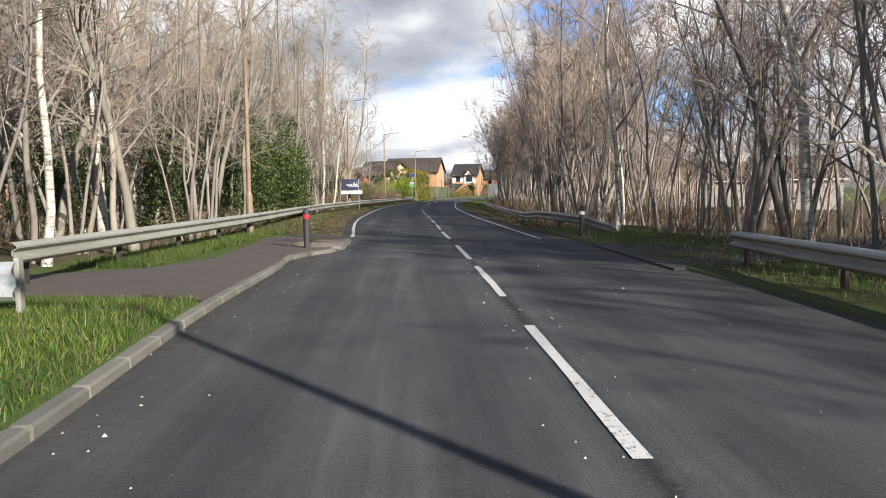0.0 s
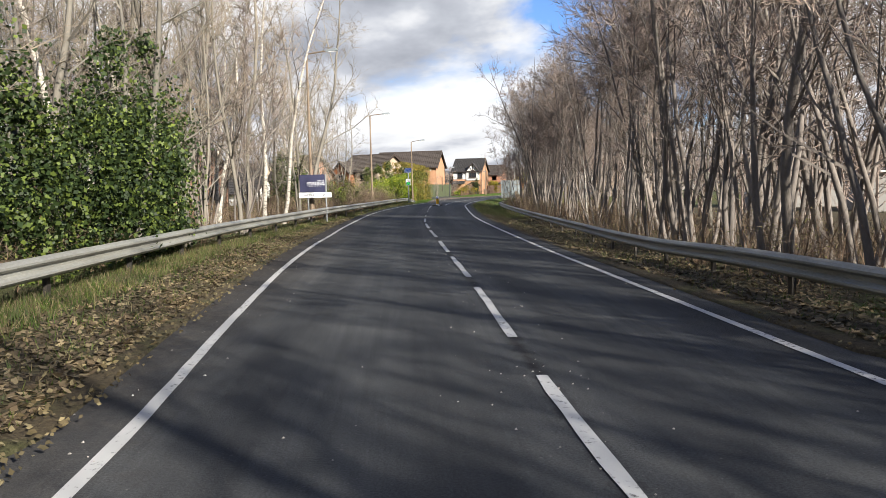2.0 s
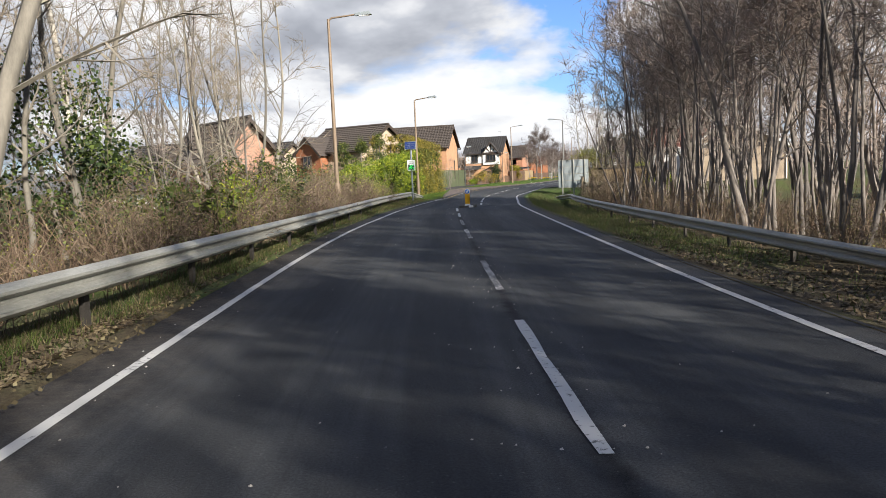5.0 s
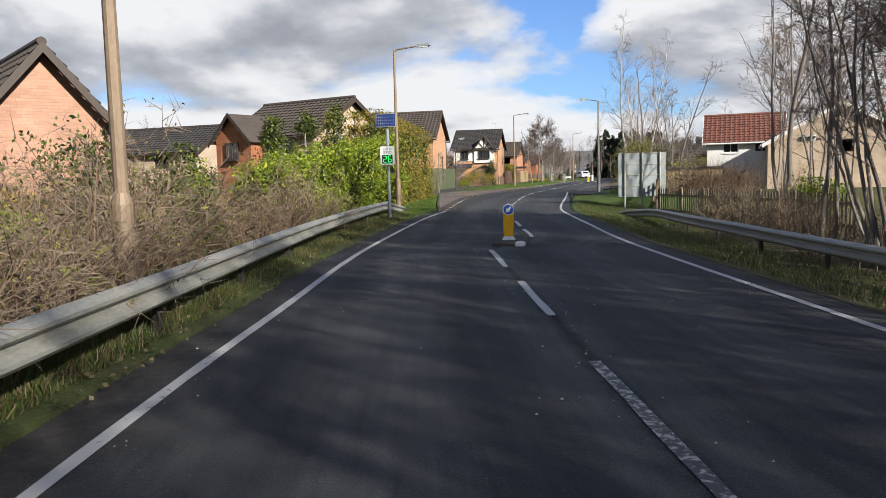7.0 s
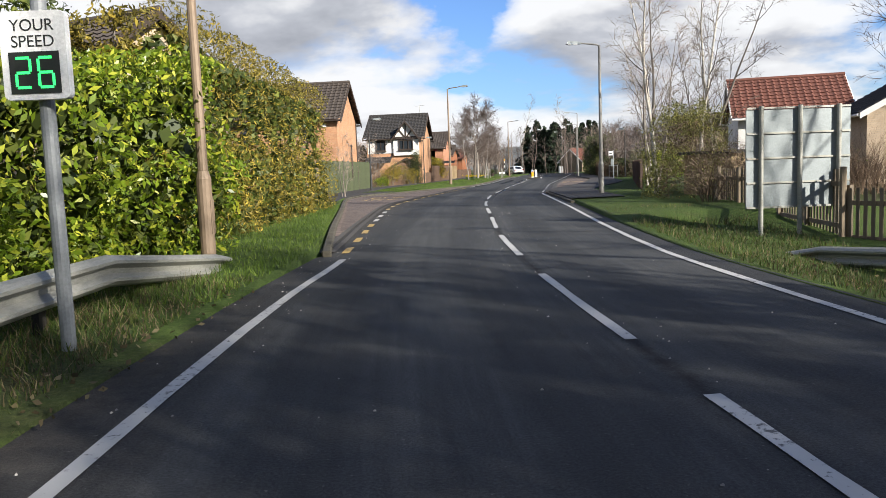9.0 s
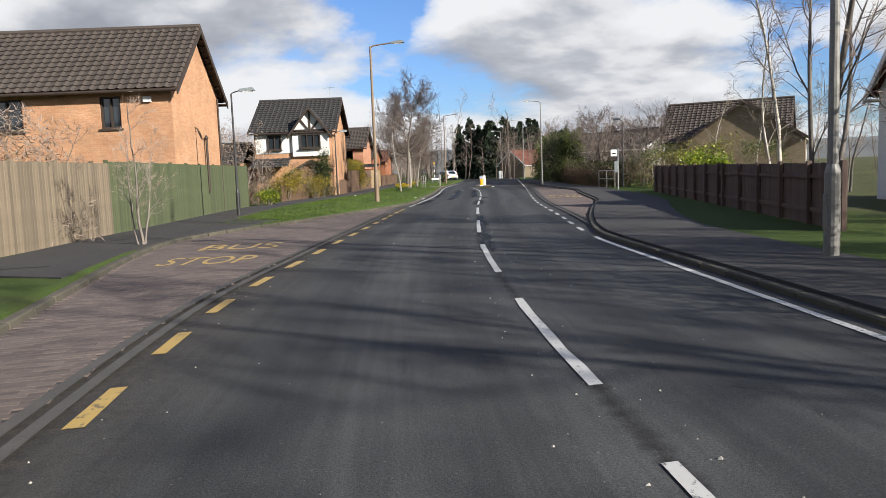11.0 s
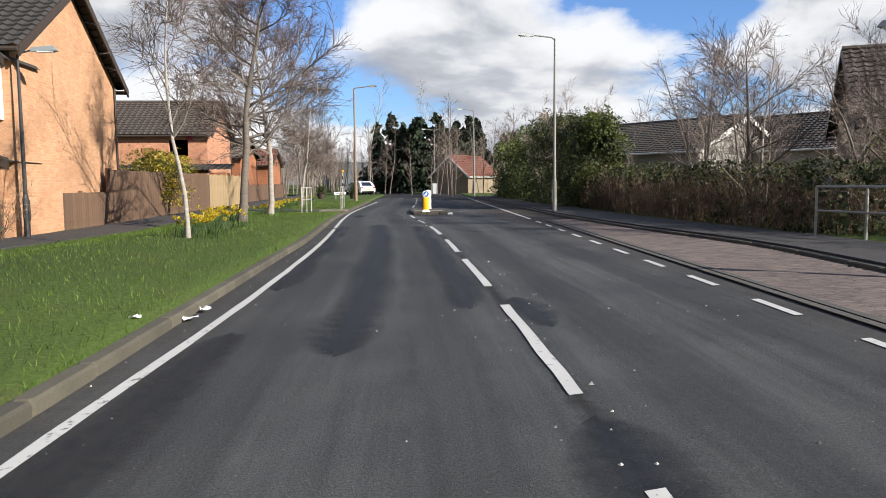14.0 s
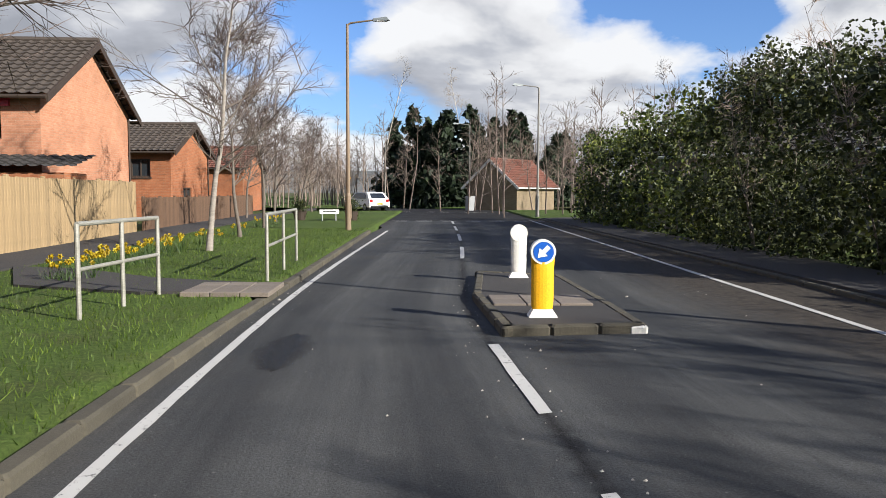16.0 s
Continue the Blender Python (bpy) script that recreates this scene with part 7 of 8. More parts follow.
fence([(12.0, 125.0), (15.6, 134.5), (20.8, 148.0)], 1.32, 0.14, 0.004, FENCE_MAROON, "faded maroon board fence in shade behind the footway", z0=0.1)
fence([(7.6, 104.6), (8.9, 109.5), (9.8, 114.0)], 1.4, 0.085, 0.085, FENCE_TAN, "slatted timber picket fence behind the road sign", z0=-0.35, pointed=False)
fence([(7.6, 104.6), (8.2, 101.0), (9.5, 92.5)], 1.25, 0.085, 0.085, FENCE_TAN, "slatted timber picket fence behind the guard rail", z0=-0.55)
fence([(31.0, 166.5), (33.5, 172.0), (37, 186)], 1.7, 0.13, 0.01, FENCE_BROWN, "brown board fence behind the hedge")


# ---- street furniture ----
def street_lamp(x, y, h, towards, mat, label, arm=1.0, base_h=1.3, r=0.075, z=0.0):
    """A column with a thicker base, a bracket arm and a flat lantern; towards: degrees of the arm."""
    lp = thing("street_lamp", pose(x, y, z, 0, 0, towards), label, "street lamp", "street lamps")
    part("base", Shape().lathe([(r * 1.45, -0.2), (r * 1.45, base_h), (r * 1.3, base_h + 0.05), (r, base_h + 0.12)], 14), mat, lp, smooth=False)
    part("door", Shape().box(r * 1.42, 0, 0.75, 0.02, 0.1, 0.5, bevel=0.008), mat, lp)
    part("column", Shape().tube([(0, 0, base_h + 0.1), (0, 0, h * 0.6), (0, 0, h)], [r, r * 0.85, r * 0.62], 12), mat, lp, smooth=False)
    part("arm", Shape().tube([(0, 0, h - 0.05), (arm * 0.12, 0, h + 0.03), (arm * 0.6, 0, h + 0.08), (arm, 0, h + 0.12)], [r * 0.5, r * 0.45, r * 0.42, r * 0.4], 8), mat, lp)
    head = part("lantern", Shape().add([(arm - 0.05, -0.05, h + 0.07), (arm - 0.05, 0.05, h + 0.07), (arm + 0.55, 0.1, h + 0.1), (arm + 0.55, -0.1, h + 0.1),
                                        (arm - 0.05, -0.04, h + 0.17), (arm - 0.05, 0.04, h + 0.17), (arm + 0.45, 0.07, h + 0.22), (arm + 0.45, -0.07, h + 0.22)],
                                       [(0, 1, 2, 3), (7, 6, 5, 4), (0, 4, 5, 1), (1, 5, 6, 2), (2, 6, 7, 3), (3, 7, 4, 0)]), SIGN_GREY, lp, "flat grey lantern")
    part("diffuser", Shape().box(arm + 0.28, 0, h + 0.075, 0.36, 0.13, 0.03), SIGN_WHITE, head, "milky lamp cover")
    return lp


street_lamp(-5.3, 24.8, 8.6, -5, LAMP_BROWN, "tall weathered brown street lamp behind the rail")
street_lamp(-6.4, 56.3, 7.9, -10, LAMP_BROWN, "tall weathered brown street lamp behind the rail")
street_lamp(-5.8, 79.1, 7.2, 0, LAMP_BROWN, "tall weathered brown street lamp behind the rail")
street_lamp(-3.8, 102.9, 6.6, -15, LAMP_BROWN, "tall weathered brown street lamp beside the hedge")
street_lamp(6.3, 147.0, 6.9, -20, LAMP_BROWN, "brown street lamp standing in the lawn", base_h=1.2, z=lawn_z(6.3, 147.0))
street_lamp(21.67, 195.4, 7.5, -25, LAMP_BROWN, "brown street lamp standing in the lawn", z=0.05)
street_lamp(8.9, 121.8, 6.1, 170, LAMP_GREY, "grey street lamp beside the footway", arm=0.8)
street_lamp(24.25, 172.6, 6.9, 165, LAMP_GREY, "grey street lamp in front of the hedge", arm=0.9, r=0.062)
street_lamp(35.6, 208.4, 7.6, 165, LAMP_GREY, "grey street lamp by the red-roofed building", arm=1.0)
street_lamp(40.6, 233.0, 7.6, 165, LAMP_GREY, "grey street lamp at the junction", arm=1.0)
street_lamp(36.0, 246.0, 7.4, 165, LAMP_GREY, "grey street lamp at the junction", arm=1.0)
street_lamp(0.28, 142.6, 4.7, -10, LAMP_BLACK, "short black footway lamp beside the green fence", arm=0.35, base_h=1.0, r=0.05)
street_lamp(6.5, 166.0, 4.4, -10, LAMP_BLACK, "short black footway lamp in front of a gable", arm=0.35, base_h=1.0, r=0.05)
street_lamp(23.4, 156.5, 4.2, 120, LAMP_BLACK, "short black footway lamp by the hedge", arm=0.12, base_h=0.9, r=0.05)

street_lamp(5.7, -1.0, 6.3, 178, LAMP_BROWN, "weathered street lamp beside the footway")


def town_sign():
    sg = thing("town_sign", pose(-6.12, 55.7, 0.12, 0, 0, 8), "dark blue town name sign above a white plate", "road sign")
    for x in (-0.33, 0.5):
        part("post", Shape().tube([(x, 0.05, -0.2), (x, 0.05, 2.2)], 0.038, 10), GREY_PAINT, sg, "grey steel post")
    panel = part("panel", Shape().box(-0.12, 0, 1.78, 1.16, 0.03, 0.82, bevel=0.01), SIGN_BLUE, sg, "dark blue sign panel")
    plate = part("plate", Shape().box(0.0, -0.005, 1.24, 1.5, 0.03, 0.24, bevel=0.01), SIGN_WHITE, sg, "white name plate")
    for text, size, x, z, par, mat, yy in (("CITY OF", 0.085, 0.27, 1.875, panel, SIGN_WHITE, -0.02), ("STIRLING", 0.20, 0.04, 1.70, panel, SIGN_WHITE, -0.02), ("FAIRTRADE ZONE", 0.145, 0.0, 1.185, plate, SIGN_BLUE, -0.025)):
        cu = bpy.data.curves.new("sign_lettering", "FONT")
        cu.body, cu.size, cu.align_x, cu.extrude = text, size, "CENTER", 0.001
        src = new("lettering_source", cu)
        bpy.context.view_layer.update()
        me = bpy.data.meshes.new_from_object(src.evaluated_get(bpy.context.evaluated_depsgraph_get()))
        bpy.data.objects.remove(src)
        me.materials.clear()
        me.materials.append(mat)
        ob = new("lettering", me)
        ob.parent = par
        ob.matrix_basis = pose(x, yy, z, 90, 0, 0)
    part("underline", Shape().box(0.08, -0.018, 1.655, 0.72, 0.004, 0.012), SIGN_WHITE, panel)


town_sign()


def letters(text, size, mat, parent, m, extrude=0.001):
    cu = bpy.data.curves.new("sign_lettering", "FONT")
    cu.body, cu.size, cu.align_x, cu.extrude = text, size, "CENTER", extrude
    src = new("lettering_source", cu)
    bpy.context.view_layer.update()
    me = bpy.data.meshes.new_from_object(src.evaluated_get(bpy.context.evaluated_depsgraph_get()))
    bpy.data.objects.remove(src)
    me.materials.clear()
    me.materials.append(mat)
    ob = new("lettering", me)
    ob.parent = parent
    ob.matrix_basis = m
    return ob


def glow_material():
    m = bpy.data.materials.new("green_led")
    m.use_nodes = True
    p = m.node_tree.nodes["Principled BSDF"]
    p.inputs["Base Color"].default_value = (0.02, 0.3, 0.06, 1)
    p.inputs["Emission Color"].default_value = (0.03, 0.9, 0.15, 1)
    p.inputs["Emission Strength"].default_value = 1.0
    return m


def speed_sign():
    sg = thing("speed_sign", pose(-3.93, 97.4, 0, 0, 0, -9), "solar-powered white speed display sign on a grey post", "road sign")
    part("post", Shape().tube([(0, 0, -0.25), (0, 0, 3.35)], 0.055, 14), GREY_PAINT, sg, "grey steel post")
    s = Shape()
    w, h, r = 0.55, 0.72, 0.05
    ring = []
    for cx, cz, a0 in ((w / 2 - r, h / 2 - r, 0), (-w / 2 + r, h / 2 - r, 90), (-w / 2 + r, -h / 2 + r, 180), (w / 2 - r, -h / 2 + r, 270)):
        for k in range(5):
            a = radians(a0 + k * 22.5)
            ring.append((cx + r * math.cos(a), cz + r * math.sin(a)))
    n = len(ring)
    s.add([(x, -0.14, 2.22 + z) for x, z in ring] + [(x, -0.06, 2.22 + z) for x, z in ring], [tuple(range(n)), tuple(reversed(range(n, 2 * n)))] + [(i, i + n, (i + 1) % n + n, (i + 1) % n) for i in range(n)])
    box = part("display_box", s, SIGN_WHITE, sg, "white rounded display box")
    screen = part("screen", Shape().box(0, -0.142, 2.08, 0.42, 0.012, 0.34), SIGN_BLACK, box, "black dotted display")
    letters("YOUR", 0.135, SIGN_BLACK, box, pose(0, -0.143, 2.42, 90, 0, 0))
    letters("SPEED", 0.135, SIGN_BLACK, box, pose(0, -0.143, 2.29, 90, 0, 0))
    led = glow_material()
    # seven-segment figures 2 and 6
    segs = {"a": (0, 0.12, 0.11, 0.022), "g": (0, 0, 0.11, 0.022), "d": (0, -0.12, 0.11, 0.022), "b": (0.06, 0.06, 0.022, 0.1), "c": (0.06, -0.06, 0.022, 0.1), "e": (-0.06, -0.06, 0.022, 0.1), "f": (-0.06, 0.06, 0.022, 0.1)}
    for cx, on in ((-0.095, "abged"), (0.095, "afgedc")):
        d = Shape()
        for k in on:
            x, z, a, b = segs[k]
            d.box(cx + x, -0.15, 2.08 + z, a, 0.006, b)
        part("digit", d, led, screen, "lit green figure")
    box.matrix_basis = pose(0, 0, 2.2) @ Matrix.Scale(0.86, 4) @ pose(0, 0, -2.2)
    pn = part("solar_panel", Shape().box(0, 0, 0, 0.72, 0.03, 0.5), SIGN_GREY, sg, "framed blue solar panel")
    pn.matrix_basis = pose(-0.02, -0.05, 3.4, -14, 0, 0) @ Matrix.Scale(0.94, 4)
    cell = Shape().box(0, 0, 0, 0.07, 0.006, 0.108).mesh("solar_cell", SOLAR)
    for i in range(9):
        for j in range(4):
            put("cell", cell, pn, -0.31 + 0.0775 * i, -0.018, -0.175 + 0.117 * j)
    part("bracket", Shape().box(0, 0.02, 3.33, 0.1, 0.12, 0.12), SIGN_BLACK, sg)


speed_sign()


def back_sign():
    sg = thing("road_sign", pose(7.05, 105.3, -0.4, 0, 0, -4), "large grey back of a road sign on three posts", "road sign")
    for x in (-0.78, 0.0, 0.78):
        part("post", Shape().tube([(x, -0.08, -0.2), (x, -0.08, 2.69)], 0.045, 12), GALV, sg, "galvanised steel post")
    for j in range(4):
        part("panel", Shape().box(0, 0, 0.95 + 0.48 * j, 2.1, 0.03, 0.474, bevel=0.006), SIGN_GREY, sg, "grey aluminium sign board")
    for j in range(5):
        part("channel", Shape().box(0, -0.03, 0.73 + 0.48 * j, 2.08, 0.03, 0.035), GALV, sg)


back_sign()


def keep_left_bollard(x, y, z, rz, face_mat, label, disc=True, base=True, size=0.86):
    b = thing("traffic_bollard", pose(x, y, z, 0, 0, rz) @ Matrix.Scale(size, 4), label, "bollard", "traffic bollards")
    # a flat rounded body, wider than deep
    s = Shape()
    prof = [(0.13, 0.08), (0.145, 0.14), (0.15, 0.25), (0.15, 0.62), (0.155, 0.7), (0.16, 0.78)]
    V, n = [], 20
    for r, zz in prof:
        for k in range(n):
            a = 2 * math.pi * k / n
            V.append((r * math.cos(a), 0.075 * math.sin(a) * (1 if r < 0.155 else 0.95), zz))
    F = [(i * n + k, i * n + (k + 1) % n, (i + 1) * n + (k + 1) % n, (i + 1) * n + k) for i in range(len(prof) - 1) for k in range(n)]
    F += [tuple(reversed(range(n))), tuple(range((len(prof) - 1) * n, len(prof) * n))]
    part("body", s.add(V, F), face_mat, b)
    hd = Shape()
    m = 28
    for yy in (-0.07, 0.07):
        for k in range(m):
            a = 2 * math.pi * k / m
            hd.v.append((0.165 * math.cos(a), yy, 0.86 + 0.165 * math.sin(a)))
    hd.f += [tuple(reversed(range(m))), tuple(range(m, 2 * m))] + [(k, (k + 1) % m, m + (k + 1) % m, m + k) for k in range(m)]
    head = part("head", hd, BOLLARD_WHITE, b, "white round head")
    if disc:
        dk = Shape()
        for k in range(m):
            a = 2 * math.pi * k / m
            dk.v.append((0.135 * math.cos(a), -0.075, 0.86 + 0.135 * math.sin(a)))
        dk.f.append(tuple(reversed(range(m))))
        dk.add([(v[0], -0.07, v[2]) for v in dk.v], [])
        dk.f += [(k, m + k, m + (k + 1) % m, (k + 1) % m) for k in range(m)]
        d = part("disc", dk, BOLLARD_BLUE, head, "blue arrow disc")
        ar = Shape()
        c, q = math.cos(radians(225)), math.sin(radians(225))
        pts = [(0.11, 0), (0.0, 0.075), (0.0, 0.03), (-0.10, 0.03), (-0.10, -0.03), (0.0, -0.03), (0.0, -0.075)]
        ar.add([(u * c - v * q, -0.079, 0.86 + u * q + v * c) for u, v in pts], [(0, 1, 6), (2, 3, 4, 5)])
        ar.add([(u * c - v * q, -0.076, 0.86 + u * q + v * c) for u, v in pts], [(6, 1, 0), (5, 4, 3, 2)])
        part("arrow", ar, SIGN_WHITE, d, "white arrow pointing down to the left")
    if base:
        part("foot", Shape().add([(-0.19, -0.13, 0), (0.19, -0.13, 0), (0.19, 0.13, 0), (-0.19, 0.13, 0), (-0.13, -0.08, 0.1), (0.13, -0.08, 0.1), (0.13, 0.08, 0.1), (-0.13, 0.08, 0.1)],
                                 [(3, 2, 1, 0), (4, 5, 6, 7), (0, 1, 5, 4), (1, 2, 6, 5), (2, 3, 7, 6), (3, 0, 4, 7)]), BOLLARD_WHITE, b, "dirty white foot")
    return b


def traffic_island(pts, h, label, slabs):
    isl = thing("traffic_island", pose(0, 0, 0), label, "traffic island", kind="structure")
    cx, cy = sum(p[0] for p in pts) / len(pts), sum(p[1] for p in pts) / len(pts)
    inner = [(cx + (x - cx) * 0.88, cy + (y - cy) * 0.95) for x, y in pts]
    n = len(pts)
    part("island_top", Shape().add([(x, y, h - 0.01) for x, y in inner], [tuple(range(n))]), PATH_TAR, isl, "dark tarmac top")
    for i in range(n):
        (x0, y0), (x1, y1) = pts[i], pts[(i + 1) % n]
        L = math.hypot(x1 - x0, y1 - y0)
        k = max(1, round(L / 0.6))
        a = math.atan2(y1 - y0, x1 - x0)
        for j in range(k):
            t = (j + 0.5) / k
            st = Shape().box(0, 0, 0, L / k - 0.01, 0.14, h + 0.1, bevel=0.025)
            nx, ny = -math.sin(a), math.cos(a)
            ob = part("kerb_stone", st, KERB_MOSS, isl)
            ob.location, ob.rotation_euler = (x0 + (x1 - x0) * t + nx * 0.07, y0 + (y1 - y0) * t + ny * 0.07, h / 2 - 0.05), (0, 0, a)
    return isl


traffic_island([(19.12, 175.05), (20.7, 174.78), (21.15, 176.2), (22.1, 179.5), (20.95, 180.5), (19.8, 177.7)], 0.11, "kerbed pedestrian refuge with worn white ends", None)
slab_field("paving", (19.62, 176.5), -17, 3, 2, 0.42, 0.42, 0.125, "pale blistered slabs across the refuge")
keep_left_bollard(19.85, 175.6, 0.1, -18, BOLLARD_YELLOW, "yellow bollard with blue arrow disc on the refuge")
keep_left_bollard(21.25, 179.35, 0.1, 160, BOLLARD_WHITE, "white back of a second bollard on the refuge", disc=False)
traffic_island([(-1.34, 87.15), (-0.66, 86.9), (-0.45, 87.8), (-0.5, 89.1), (-1.0, 88.7)], 0.07, "small kerbed splitter island with a bollard", None)
keep_left_bollard(-0.9, 87.9, 0.06, -6, BOLLARD_YELLOW, "yellow bollard with blue arrow disc on the island", size=0.77)
for i, (x, y, rz) in enumerate([(20.62, 174.85, -15), (-0.76, 86.98, -14)]):
    part_ob = tagged(part("white_kerb_end", Shape().box(0, 0, 0.045, 0.22, 0.15, 0.10, bevel=0.04), BOLLARD_WHITE), "white-painted nose stone of the island", "kerb", kind="structure")
    part_ob.matrix_world = pose(x, y, 0, 0, 0, rz)


def gully_grate(x, y, rz):
    """A cast iron road gully: frame and bars."""
    g = thing("drain_grate", pose(x, y, 0.0, 0, 0, rz), "dark cast iron drain grate in the gutter", "drain", kind="structure")
    # flat plate under the bars, black in place of the hollow's darkness
    part("pit", Shape().box(0, 0, 0.003, 0.40, 0.44, 0.004), SIGN_BLACK, g, "black plate that imitates the dark opening")
    for sx, sy, w, h in ((0, -0.22, 0.44, 0.04), (0, 0.22, 0.44, 0.04), (-0.2, 0, 0.04, 0.40), (0.2, 0, 0.04, 0.40)):
        part("frame_bar", Shape().box(sx, sy, 0.008, w, h, 0.016, bevel=0.004), DARK_STEEL, g)
    bar = Shape().box(0, 0, 0, 0.36, 0.022, 0.012, bevel=0.003).mesh("grate_bar", DARK_STEEL)
    for i in range(8):
        put("bar", bar, g, 0, -0.17 + 0.0486 * i, 0.010)


for gx, gy in ((LEFT(167.4) - 0.1, 167.4), (LEFT(148.0) - 0.12, 148.0)):
    gully_grate(gx, gy, -17)


def litter_scrap(x, y, z, w, seed):
    """A crumpled piece of packaging."""
    rng = random.Random(seed)
    V = [(w * (i / 4 - 0.5) + rng.uniform(-0.02, 0.02), w * 0.6 * (j / 3 - 0.5) + rng.uniform(-0.02, 0.02), rng.uniform(0.0, 0.05)) for i in range(5) for j in range(4)]
    F = [(i * 4 + j, (i + 1) * 4 + j, (i + 1) * 4 + j + 1, i * 4 + j + 1) for i in range(4) for j in range(3)]
    t = thing("litter", pose(x, y, z, 0, 0, rng.uniform(0, 180)), "crumpled white plastic packaging lying by the kerb", "litter", "litter")
    part("wrapper", Shape().add(V, F), SIGN_WHITE, t)


for i, (x, y, z, w) in enumerate(((9.75, 153.3, 0.02, 0.24), (9.95, 153.75, 0.02, 0.15), (9.3, 152.9, 0.12, 0.1), (6.4, 155.6, 0.3, 0.1), (8.1, 155.0, 0.28, 0.12))):
    litter_scrap(x, y, z, w, 900 + i)


def footway_bollard(x, y, z, band, band_label, label):
    b = thing("bollard", pose(x, y, z), label, "bollard", "footway bollards")
    part("body", Shape().lathe([(0.075, -0.1), (0.075, 0.80), (0.07, 0.86), (0.045, 0.9), (0.01, 0.905)], 16), BOLLARD_BLACK, b)
    part("band", Shape().lathe([(0.078, 0.66), (0.08, 0.67), (0.08, 0.75), (0.078, 0.76)], 16), band, b, band_label)


footway_bollard(-2.25, 18.35, 0.12, RED_BAND, "red reflective band", "black bollard with red band on the footway")
footway_bollard(4.9, 22.7, 0.0, SIGN_WHITE, "white reflective band", "black bollard with white band by the footway")


def bus_stop():
    b = thing("bus_stop", pose(20.2, 150.8, 0.1, 0, 0, -20), "grey bus stop pole with white flag and timetable", "bus stop")
    part("pole", Shape().tube([(0, 0, -0.2), (0, 0, 2.3)], 0.035, 12), GREY_PAINT, b)
    flag = part("flag", Shape().box(-0.21, 0, 2.05, 0.34, 0.03, 0.36, bevel=0.01), SIGN_WHITE, b, "white stop flag")
    part("flag_mark", Shape().box(-0.21, -0.018, 2.02, 0.22, 0.008, 0.06), SIGN_BLACK, flag, "black bus emblem bar")
    part("timetable", Shape().box(-0.1, -0.03, 1.3, 0.2, 0.04, 0.6, bevel=0.01), SIGN_GREY, b, "grey timetable case")


bus_stop()


def cycle_barrier(m, w, label):
    b = thing("barrier", m, label, "barrier", "footway barriers")
    part("post", Shape().tube([(0, 0, -0.15), (0, 0, 1.05)], 0.028, 10), GALV, b)
    part("post", Shape().tube([(w * 0.5, 0, -0.15), (w * 0.5, 0, 1.05)], 0.028, 10), GALV, b)
    part("post", Shape().tube([(w, 0, -0.15), (w, 0, 1.05)], 0.028, 10), GALV, b)
    part("top_rail", Shape().tube([(0, 0, 1.05), (w, 0, 1.05)], 0.028, 10), GALV, b)
    part("mid_rail", Shape().tube([(0, 0, 0.55), (w, 0, 0.55)], 0.024, 10), GALV, b)


cycle_barrier(pose(14.89, 176.87, 0.1, 0, 0, 69), 2.1, "worn galvanised staggered barrier on the lawn")
cycle_barrier(pose(17.21, 179.97, 0.1, 0, 0, 75), 3.6, "worn galvanised barrier by the crossing")
cycle_barrier(pose(22.2, 155.2, 0.1, 0, 0, 86), 2.6, "grey tubular barrier beside the footway")
cab = thing("utility_cabinet", pose(38.4, 227, 0, 0, 0, 15), "grey roadside utility cabinet", "cabinet")
part("body", Shape().box(0, 0, 0.6, 0.7, 0.4, 1.2, bevel=0.02), GREY_PAINT, cab)
part("door", Shape().box(0, -0.21, 0.62, 0.6, 0.02, 1.0, bevel=0.005), GREY_PAINT, cab)
bea = thing("beacon", pose(31.5, 243, 0), "black and white banded crossing beacon post", "beacon")
for i in range(6):
    part("band", Shape().lathe([(0.06, i * 0.45), (0.06, i * 0.45 + 0.45)], 12), BOLLARD_WHITE if i % 2 else BOLLARD_BLACK, bea, "white band" if i % 2 else "black band")
part("globe", Shape().lathe([(0.05, 2.7), (0.14, 2.78), (0.17, 2.9), (0.12, 3.03), (0.03, 3.08)], 14), BOLLARD_YELLOW, bea, "amber globe")
ng = thing("name_board", pose(22.6, 204.5, 0.05, 0, 0, 12), "low white street name board on two legs", "road sign")
part("board", Shape().box(0, 0, 0.5, 1.0, 0.03, 0.2), SIGN_WHITE, ng)
part("bar", Shape().box(0, -0.018, 0.5, 0.7, 0.006, 0.07), SIGN_BLACK, ng.children[-1])
for x in (-0.35, 0.35):
    part("leg", Shape().box(x, 0.03, 0.25, 0.05, 0.05, 0.7), GREY_PAINT, ng)
for k, (x, y) in enumerate([(21.4, 206.0), (23.8, 205.0)]):
    tub = thing("planter", pose(x, y, 0.05), "dark round planter with evergreen shrub", "planter", "planters")
    part("tub", Shape().lathe([(0.25, 0), (0.34, 0.45), (0.36, 0.5), (0.3, 0.5)], 16), WOOD_DARK, tub)
    rg = np.random.default_rng(70 + k)
    V, F = leaf_quads(rg.normal(0, 0.2, (900, 3)) + np.array([0, 0, 0.75]), 0.09, rg, 1.6)
    stuff_np("shrub", V, F, DARK_LEAF, "", "", tub)


